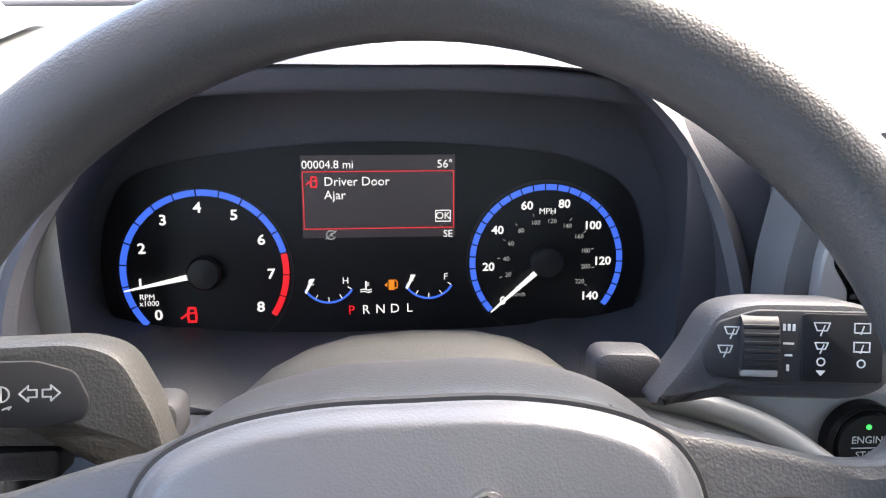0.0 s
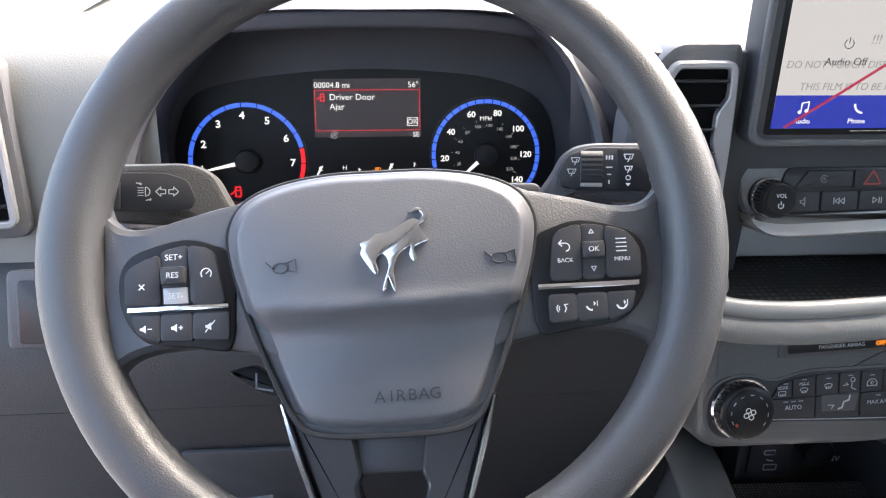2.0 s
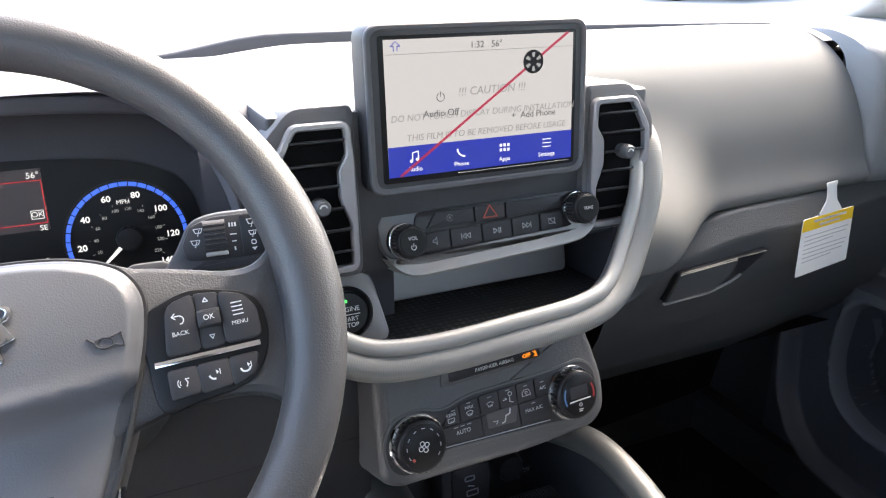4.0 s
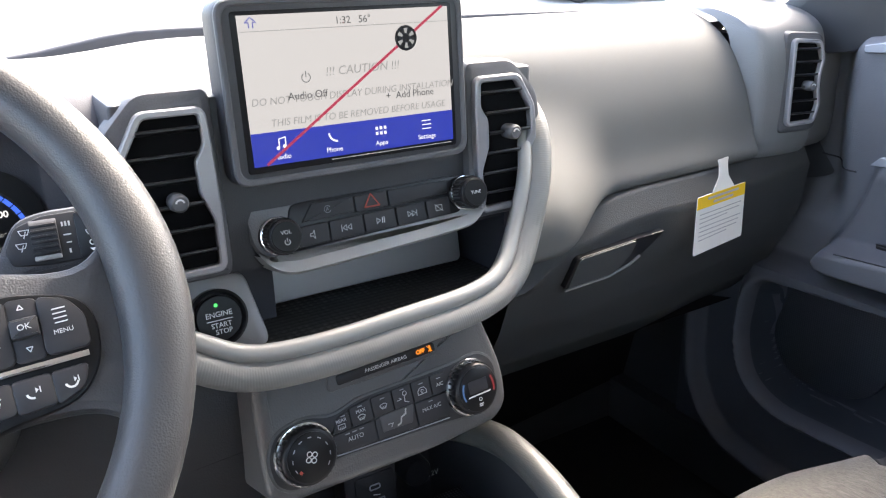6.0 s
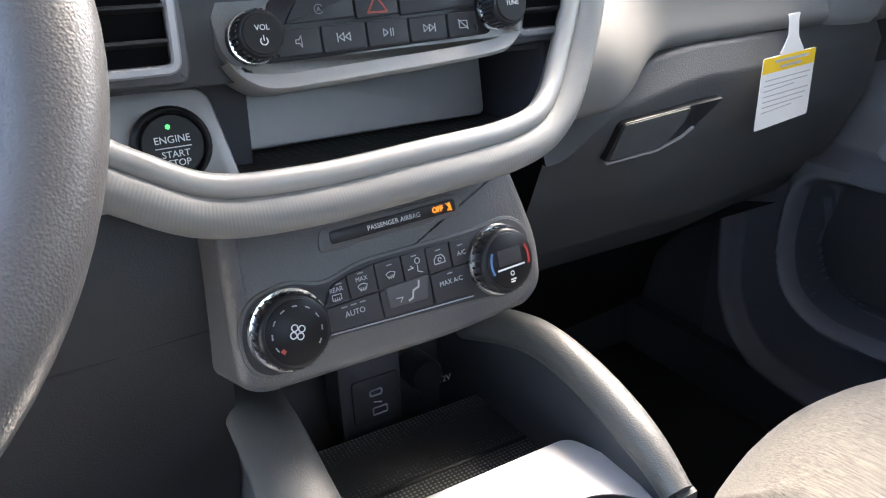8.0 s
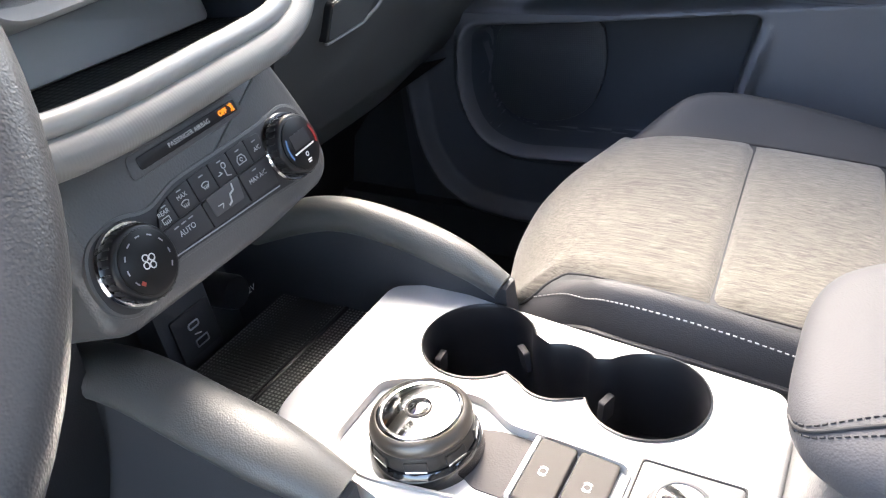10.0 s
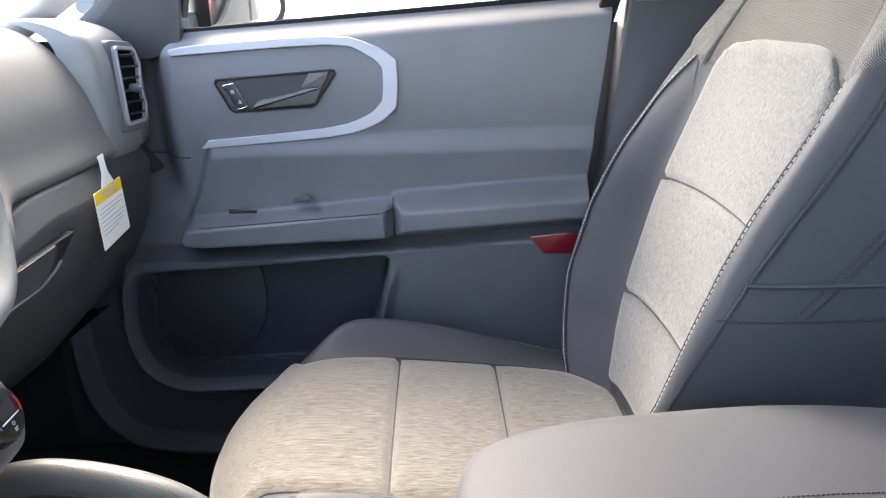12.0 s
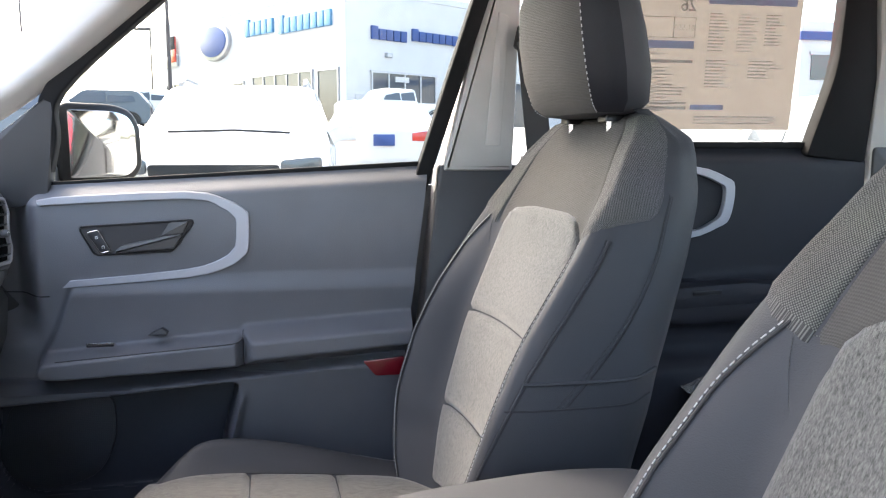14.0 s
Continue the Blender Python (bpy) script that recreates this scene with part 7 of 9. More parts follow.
# ---- seats ----
def seat(cx):
    s = thing("bucket_seat", (cx, 0, 0.15), "dark vinyl and grey melange cloth bucket seat", "car seat", "front seats")
    TOP = [(-0.32, 0.455), (-0.2, 0.468), (-0.10, 0.480), (0.0, 0.492), (0.08, 0.499), (0.13, 0.499), (0.17, 0.491), (0.20, 0.474), (0.219, 0.446), (0.228, 0.405)]
    WID = [(-0.32, 0.92), (-0.15, 1.0), (0.03, 1.0), (0.09, 0.98), (0.13, 0.945), (0.17, 0.90), (0.20, 0.83), (0.219, 0.73), (0.228, 0.62)]
    BOL = [(-0.32, 0.000), (-0.22, 0.006), (-0.14, 0.018), (-0.05, 0.032), (0.04, 0.040), (0.10, 0.036), (0.15, 0.020), (0.19, 0.004), (0.22, 0.0)]

    def sec(y):
        z, w, b = lerp_table(TOP, y), lerp_table(WID, y), lerp_table(BOL, y)
        half = [(0.0, 0.004), (0.080, 0.003), (0.158, 0.0), (0.188, 0.55 * b), (0.212, b), (0.230, 0.45 * b - 0.006), (0.238, -0.030), (0.238, -0.085), (0.225, -0.13), (0.11, -0.14), (0.0, -0.14)]
        pts = [(x * w, zz) for x, zz in half] + [(-x * w, zz) for x, zz in half[-2:0:-1]]
        base = 0.345
        nose = sstep(0.06, 0.22, y)
        return [(cx + x, y + nose * (0.011 - 1.3 * x * x), z + zz if zz > -0.08 else base + (zz + 0.14) * 0.6) for x, zz in pts]

    def S(y, a):
        """a: index round the section, -3 .. 3 across the top."""
        pts = sec(y)
        n = len(pts)
        k = math.floor(a)
        t = a - k
        p = [Vector(pts[(k + i) % n]) for i in (-1, 0, 1, 2)]
        return 0.5 * ((2 * p[1]) + (p[2] - p[0]) * t + (2 * p[0] - 5 * p[1] + 4 * p[2] - p[3]) * t * t + (3 * p[1] - p[0] - 3 * p[2] + p[3]) * t ** 3)

    ys = lin(-0.32, 0.10, 22) + lin(0.115, 0.228, 18)
    body = part("cushion", loft([smooth_loop(sec(y), 3) for y in ys]), M_VINYL, s, "dark vinyl seat cushion", smooth=75)

    def patch(name, F, u0, u1, v0, v1, h, material, parent, label="", nu=18, nv=24, r=0.10, edge=0.06, front=False):
        def pos(i, j):
            u, v = i / (nu - 1), j / (nv - 1)
            du, dv = min(u, 1 - u), min(v, 1 - v)
            # rounded corners: pull the outline in where both run out
            if r > 0 and (u > 0.5 or not front):
                ku, kv = max(0, 1 - du / r), max(0, 1 - dv / r)
                q = math.hypot(ku, kv)
                if q > 1 and ku > 0 and kv > 0:
                    u2 = u + (1 if u < 0.5 else -1) * (ku - ku / q) * r
                    v2 = v + (1 if v < 0.5 else -1) * (kv - kv / q) * r
                else:
                    u2, v2 = u, v
            else:
                u2, v2 = u, v
            uu, vv = u0 + (u1 - u0) * u2, v0 + (v1 - v0) * v2
            p = F(uu, vv)
            e = 1e-3
            nrm = (F(uu + e, vv) - p).cross(F(uu, vv + e * 10) - p)
            if nrm.length < 1e-12:
                nrm = Vector((0, 0, 1))
            nrm.normalize()
            return p, nrm, du, dv
        bm = bmesh.new()
        P = [[pos(i, j) for j in range(nv)] for i in range(nu)]
        mid = P[nu // 2][nv // 2]
        out = 1
        ref = Vector((cx, -0.1, 0.30)) if parent is body else Vector((cx, (mid[0].y - 0.09), mid[0].z))
        if mid[1].dot(mid[0] - ref) < 0:
            out = -1
        V = []
        for row in P:
            R = []
            for p, nrm, du, dv in row:
                k = math.sqrt(max(0, min(1, du / edge))) * math.sqrt(max(0, min(1, dv / edge)))
                R.append(bm.verts.new(p + nrm * out * (h * k - 0.0005)))
            V.append(R)
        for i in range(nu - 1):
            for j in range(nv - 1):
                bm.faces.new((V[i][j], V[i + 1][j], V[i + 1][j + 1], V[i][j + 1]))
        # true lengths over the panel, for its weave
        place, run = {}, [0.0] * nv
        for i in range(nu):
            across = 0.0
            for j in range(nv):
                if i:
                    run[j] += (V[i][j].co - V[i - 1][j].co).length
                if j:
                    across += (V[i][j].co - V[i][j - 1].co).length
                place[V[i][j]] = (run[nv // 2], across)
        uv = bm.loops.layers.uv.new("weave")
        for f in bm.faces:
            for loop in f.loops:
                loop[uv].uv = place[loop.vert]
        return part(name, bm, material, parent, label, smooth=80)

    for y0, y1 in ((-0.27, -0.1165), (-0.1155, 0.0175), (0.0185, 0.2245)):
        # the front panel spreads over the nose, the rear one draws in towards the backrest
        patch("cushion_insert", lambda y, a: S(y, a * (1 + 0.85 * sstep(0.155, 0.212, y) - 0.55 * sstep(-0.17, -0.30, y) ** 2)), y0, y1, -2.02, 2.02, 0.009, M_CLOTHX, body, "grey melange cloth panel", r=0.0, front=True, edge=0.07 if y1 < 0.1 else 0.04, nu=30 if y1 > 0.1 else 18)

    def stitches(F, pts, w, material, parent, gap=0.55, lift=0.0012, centre=None):
        """A row of stitches through points of a surface."""
        P = [F(*q) for q in pts]
        bm = bmesh.new()
        for a, b in zip(P, P[1:]):
            d = b - a
            n = (a - (centre or Vector((cx, a.y - 0.02, 0.3)))).normalized()
            sweep([a + n * lift, a + d * gap + n * lift], circle(w, 6), up=(0.3, 0.1, 1), bm=bm)
        return tagged(part("stitching", bm, material, parent), kind="stuff")

    for sg in (-1, 1):
        ysx = lin(-0.25, 0.214, 90)
        stitches(S, [(y, sg * (4.55 - 1.2 * sstep(0.12, 0.222, y))) for y in ysx if sg < 0 or y < 0.10], 0.0006, M_STITCH, body)
        bm = sweep([S(y, sg * 5.35) + Vector((sg * 0.001, 0, 0)) for y in lin(-0.25, 0.205, 50)], circle(0.0028, 8))
        part("piping", bm, M_VINYL, body)
        part("seam", sweep([S(y, sg * 2.05 * (1 + 0.85 * sstep(0.155, 0.212, y))) + Vector((0, 0, 0.0006)) for y in lin(-0.20, 0.212, 60)], circle(0.0016, 6)), M_SEAM, body)
    # base and rails
    part("seat_base", box(cx - 0.20, -0.30, 0.22, cx + 0.20, 0.15, 0.37, 0.02), M_DARK, s)
    for sg in (-1, 1):
        part("seat_rail", box(cx + sg * 0.17 - 0.02, -0.32, 0.15, cx + sg * 0.17 + 0.02, 0.18, 0.23, 0.004), M_PIANO, s)
        part("side_cover", slab(rounded([(-0.12, 0.25), (0.33, 0.22), (0.36, 0.34), (0.25, 0.40), (-0.10, 0.36)], 0.02), -0.01, 0.01, 0.004, side_at(cx + sg * 0.235, 0, 0)), M_DARK, s)

    # backrest: level sections
    YC = [(0.42, -0.262), (0.58, -0.300), (0.75, -0.350), (0.92, -0.415), (1.00, -0.452), (1.045, -0.482), (1.06, -0.500)]
    YB = [(0.40, -0.430), (0.63, -0.457), (0.74, -0.483), (0.95, -0.550), (1.02, -0.560), (1.045, -0.535), (1.06, -0.520)]
    BB = [(0.42, 0.04), (0.50, 0.065), (0.60, 0.078), (0.70, 0.074), (0.79, 0.060), (0.88, 0.034), (0.96, 0.010), (1.03, 0.0)]
    BW = [(0.42, 0.56), (0.48, 0.74), (0.54, 0.90), (0.62, 1.01), (0.70, 1.04), (0.78, 1.01), (0.88, 0.96), (0.95, 0.88), (1.00, 0.78), (1.03, 0.68), (1.05, 0.56), (1.06, 0.46)]

    def lin_table(T, z):
        if z <= T[0][0]:
            return T[0][1]
        for (a, p), (b, q) in zip(T, T[1:]):
            if z <= b:
                return p + (q - p) * (z - a) / (b - a)
        return T[-1][1]

    def bsec(z):
        yc, yb, b, w = lin_table(YC, z), lin_table(YB, z), lin_table(BB, z), lin_table(BW, z)
        half = [(0.0, yc - 0.004), (0.09, yc - 0.002), (0.158, yc + 0.06 * b), (0.186, yc + 0.55 * b), (0.212, yc + b), (0.233, yc + 0.70 * b), (0.240, 0.55 * yc + 0.45 * yb), (0.232, yb + 0.035), (0.20, yb + 0.004), (0.10, yb), (0.0, yb)]
        return [(cx + x * w, y, z) for x, y in half] + [(cx - x * w, y, z) for x, y in half[-2:0:-1]]

    def B(z, a):
        pts = bsec(z)
        n = len(pts)
        k = math.floor(a)
        t = a - k
        p = [Vector(pts[(k + i) % n]) for i in (-1, 0, 1, 2)]
        return 0.5 * ((2 * p[1]) + (p[2] - p[0]) * t + (2 * p[0] - 5 * p[1] + 4 * p[2] - p[3]) * t * t + (3 * p[1] - p[0] - 3 * p[2] + p[3]) * t ** 3)

    zs = lin(0.42, 0.98, 30) + lin(0.99, 1.06, 12)
    back = part("backrest", loft([smooth_loop(bsec(z), 3) for z in zs]), M_VINYL, s, "dark vinyl backrest with stitched bolsters", smooth=75)
    patch("upper_panel", B, 0.886, 1.052, -2.56, 2.56, 0.003, M_KNITF, back, "fine grey knit panel", r=0.0, edge=0.03, nv=30)
    for sg in (-1, 1):
        patch("shoulder_panel", lambda u, k: B(0.885 + 0.040 * k + (0.167 - 0.040 * k) * u, sg * (2.60 + 3.3 * k)), 0.0, 1.0, 0.0, 1.0, 0.003, M_KNIT, back, "dark knit shoulder panel", r=0.0, edge=0.03, nv=24)
    for sg in (-1, 1):
        patch("knit_wedge", lambda z, k: B(z, sg * (1.85 + k * (0.15 + 1.35 * (z - 0.825) / 0.085))), 0.825, 0.893, 0.0, 1.0, 0.0034, M_KNIT, back, "dark knit wedge", r=0.0, edge=0.03, nv=14)
    for z0, z1 in ((0.47, 0.5865), (0.5875, 0.7415), (0.7425, 0.925)):
        patch("backrest_insert", lambda z, a: B(z + 0.010 * (1 - (a / 2.06) ** 2) * (1 - sstep(0.76, 0.92, z)), a), z0, z1, -2.06, 2.06, 0.010, M_CLOTHZ, back, "grey melange cloth panel", r=0.36 if z1 > 0.9 else 0.0, front=True, edge=0.07)
    for sg in (-1, 1):
        cen = Vector((cx, -0.46, 0.75))
        stitches(B, [(z, sg * (3.95 - 0.75 * sstep(0.84, 0.93, z))) for z in lin(0.47, 0.90, 84)], 0.00065, M_STITCH, back, gap=0.66, centre=cen)
        stitches(B, [(z, sg * 2.62) for z in lin(0.890, 1.045, 50)], 0.0007, M_SEAM, back, centre=cen)
        part("seam", sweep([B(z, sg * (3.85 - 0.75 * sstep(0.84, 0.93, z))) + Vector((0, 0.0008, 0)) for z in lin(0.47, 0.90, 50)], circle(0.0015, 6)), M_SEAM, back)
        for top, low, z0 in ((5.25, 4.25, 0.48), (6.10, 4.50, 0.715)):
            def at(z, d=0.0):
                return (z, sg * (low + (top - low) * sstep(0.44, 0.92, z) + d))
            zz = lin(z0, 0.905 if top < 5.5 else 0.955, 110 if top < 5.5 else 60)
            part("side_welt", sweep([B(*at(z)) for z in zz[::2]], circle(0.0013, 8)), M_VINYL, back)
            part("seam", sweep([B(*at(z, 0.045)) for z in zz[::2]], circle(0.0011, 6)), M_SEAM, back)
            stitches(B, [at(z, -0.05) for z in zz], 0.0006, M_SEAM, back, centre=cen, lift=0.0006)
        # cuff low on the side
        part("side_cuff", sweep([B(0.742 + 0.012 * sstep(6.0, 8.5, a), sg * a) + Vector((sg * 0.0015, 0, 0)) for a in lin(4.9, 7.4, 16)], circle(0.0022, 6)), M_VINYL, back)
        part("side_cuff_seam", sweep([B(0.712 + 0.012 * sstep(6.0, 8.5, a), sg * a) + Vector((sg * 0.0005, 0, 0)) for a in lin(4.7, 7.4, 16)], circle(0.0012, 6)), M_SEAM, back)
    # headrest
    rings = []
    for z, d, w, yy in ((1.052, 0.020, 0.060, -0.475), (1.056, 0.042, 0.105, -0.475), (1.07, 0.057, 0.122, -0.472), (1.11, 0.064, 0.130, -0.465), (1.16, 0.063, 0.132, -0.456), (1.21, 0.056, 0.128, -0.448), (1.245, 0.044, 0.116, -0.444), (1.262, 0.024, 0.085, -0.444), (1.267, 0.008, 0.045, -0.444)):
        ring = []
        for i in range(36):
            q = 2 * PI * i / 36
            c, sn = math.cos(q), math.sin(q)
            ring.append((cx + w * math.copysign(abs(c) ** 0.6, c), yy + d * math.copysign(abs(sn) ** 0.75, sn), z))
        rings.append(ring)
    hr = part("headrest", loft(rings), M_VINYL, s, "dark headrest with knit face", smooth=75)
    face = []
    for ring in rings[1:8]:
        mid = Vector((cx, ring[0][1], ring[0][2]))
        face.append([mid + (Vector(ring[i]) - mid) * 1.012 for i in range(0, 19)])
    part("headrest_face", loft([ring[4:15] for ring in face], closed=False), M_KNITF, hr, "fine knit headrest face", smooth=75)
    for lo, hi, edge in ((0, 5, 4), (14, 19, 14)):
        side = part("headrest_side", loft([ring[lo:hi] for ring in face], closed=False), M_NIGHT, hr, "smooth dark headrest side", smooth=75)
        line = smooth_loop([face[i][edge] for i in range(len(face))], 12, closed=False)
        bm = bmesh.new()
        for a, b in zip(line[::2], line[1::2]):
            out = (Vector(a) - Vector((cx, -0.456, a[2]))).normalized() * 0.0012
            sweep([Vector(a) + out, Vector(a).lerp(Vector(b), 0.9) + out], circle(0.0008, 6), up=(1, 0, 0), bm=bm)
        tagged(part("stitching", bm, M_STITCH, side), kind="stuff")
    for sg in (-1, 1):
        part("headrest_post", sweep([(cx + sg * 0.065, -0.478, 1.03), (cx + sg * 0.065, -0.476, 1.065)], circle(0.006, 12), up=(0, 1, 0)), M_CHROME, s, "chrome post")
        part("post_collar", box(cx + sg * 0.065 - 0.014, -0.492, 1.045, cx + sg * 0.065 + 0.014, -0.464, 1.058, 0.003), M_PIANO, s)
    return s


passenger_seat = seat(0.775)
driver_seat = copy_thing(passenger_seat, Matrix.Translation((-0.005, -0.012, 0.15)))
passenger_seat.matrix_basis = Matrix.Translation((0.7475, -0.0065, 0.156)) @ Matrix.Rotation(radians(3.5), 4, "Z")


# ---- passenger door ----
def seg_dist(p, poly):
    """Signed distance to a closed outline, negative inside; p holds numbers or arrays."""
    x, y = np.asarray(p[0], float), np.asarray(p[1], float)
    best, inside = np.full(x.shape, 1e9), np.zeros(x.shape, bool)
    for (ax, ay), (bx, by) in zip(poly, poly[1:] + poly[:1]):
        dx, dy = bx - ax, by - ay
        t = np.clip(((x - ax) * dx + (y - ay) * dy) / max(dx * dx + dy * dy, 1e-12), 0, 1)
        best = np.minimum(best, np.hypot(x - ax - t * dx, y - ay - t * dy))
        if ay != by:
            inside ^= ((ay > y) != (by > y)) & (x < ax + (y - ay) / (by - ay) * dx)
    return np.where(inside, -best, best)


def ss(a, b, x):
    t = np.clip((np.asarray(x, float) - a) / (b - a), 0, 1)
    return t * t * (3 - 2 * t)


def sheet(X, Y, Z):
    """A quad sheet from arrays of coordinates."""
    n, m = X.shape
    me = bmesh.new()
    V = [me.verts.new(p) for p in zip(X.ravel().tolist(), Y.ravel().tolist(), Z.ravel().tolist())]
    for i in range(n - 1):
        for j in range(m - 1):
            me.faces.new((V[i * m + j], V[(i + 1) * m + j], V[(i + 1) * m + j + 1], V[i * m + j + 1]))
    return me


def strip(a, b, z0, z1, M, bevel=0.0012):
    """A band between two open lines with as many points each."""
    rings = []
    for p, q in zip(a, b):
        p, q = Vector(p), Vector(q)
        d = (q - p).normalized() * bevel
        rings.append([M @ Vector((*p, z0)), M @ Vector((*p, z1 - bevel)), M @ Vector((*(p + d), z1)), M @ Vector((*(q - d), z1)), M @ Vector((*q, z1 - bevel)), M @ Vector((*q, z0))])
    return loft(rings)


ARM_REAR = rounded([(-0.33, 0.716), (0.040, 0.694), (0.040, 0.630), (-0.33, 0.654)], 0.008, 3)
ARM_FRONT = rounded([(0.040, 0.690), (0.340, 0.666), (0.372, 0.664), (0.386, 0.640), (0.374, 0.622), (0.346, 0.618), (0.040, 0.628)], 0.010, 3)
POCKET = rounded([(0.046, 0.606), (0.270, 0.590), (0.470, 0.580), (0.482, 0.475), (0.460, 0.410), (0.405, 0.384), (0.28, 0.390), (0.10, 0.400)], [0.02, 0.02, 0.03, 0.06, 0.03, 0.03, 0.02, 0.03], 4)
PANEL = rounded([(-0.50, 1.30), (0.70, 1.30), (0.70, 0.60), (0.60, 0.56), (0.597, 0.444), (0.590, 0.360), (0.555, 0.296), (0.505, 0.258), (0.425, 0.246), (-0.50, 0.25)], [0, 0, 0.02, 0.02, 0.03, 0.03, 0.02, 0.02, 0.02, 0], 4)
ISLAND = rounded([(-0.40, 0.81), (0.322, 0.795), (0.353, 0.712), (0.390, 0.645), (0.374, 0.616), (-0.40, 0.640)], [0, 0.02, 0.03, 0.02, 0.02, 0], 4)


def door_x(y, z):
    """How far out the inner face of the door lies."""
    y, z = np.asarray(y, float), np.asarray(z, float)
    lift = 0.035 * (0.36 - y) / 0.66
    x = 1.098 + 0.030 * ss(0.918, 0.957, z - lift) + 0.060 * ss(0.37, 0.43, y) * ss(0.67, 0.74, z) + 0.008 * ss(0.80, 0.70, z)
    x = x - 0.010 * np.exp(-((z - 0.86) / 0.10) ** 2)
    # the lower half stands further in, its upper edge climbing to the rear
    ledge = 0.604 + 0.060 * (0.232 - y) * (y < 0.232)
    x = x - 0.047 * ss(ledge + 0.010, ledge - 0.004, z)
    a = seg_dist((y, z), ARM_REAR)
    x = x + (1.052 - x) * ss(0.010, -0.020, a)
    b = seg_dist((y, z), ARM_FRONT)
    x = x + (1.055 - x) * ss(0.004, -0.012, b)
    i = seg_dist((y, z), ISLAND)
    x = x - 0.014 * ss(0.004, -0.010, i) * ss(0.80, 0.76, z)
    # pocket with its rounded rim, and the outer lip of the panel
    p = seg_dist((y, z), POCKET)
    x = x + 0.078 * ss(0.002, -0.010, p)
    o = seg_dist((y, z), PANEL)
    low = ss(0.60, 0.55, z)
    x = x - 0.012 * np.exp(-((p - 0.010) / 0.007) ** 2) * ss(0.0, 0.004, p) * low
    x = x + 0.022 * ss(0.018, 0.034, p) * ss(-0.016, -0.030, o) * low * ss(0.20, 0.30, y)
    x = x - 0.008 * np.exp(-((o + 0.010) / 0.007) ** 2) * low
    x = x + 0.050 * ss(-0.003, 0.014, o)
    # forward rise round the pocket and the grab area
    return x + 0.02 * ss(0.40, 0.52, y) * ss(0.60, 0.66, z)


def door_rear(z):
    return -0.305 + (0.977 - z) * 0.146


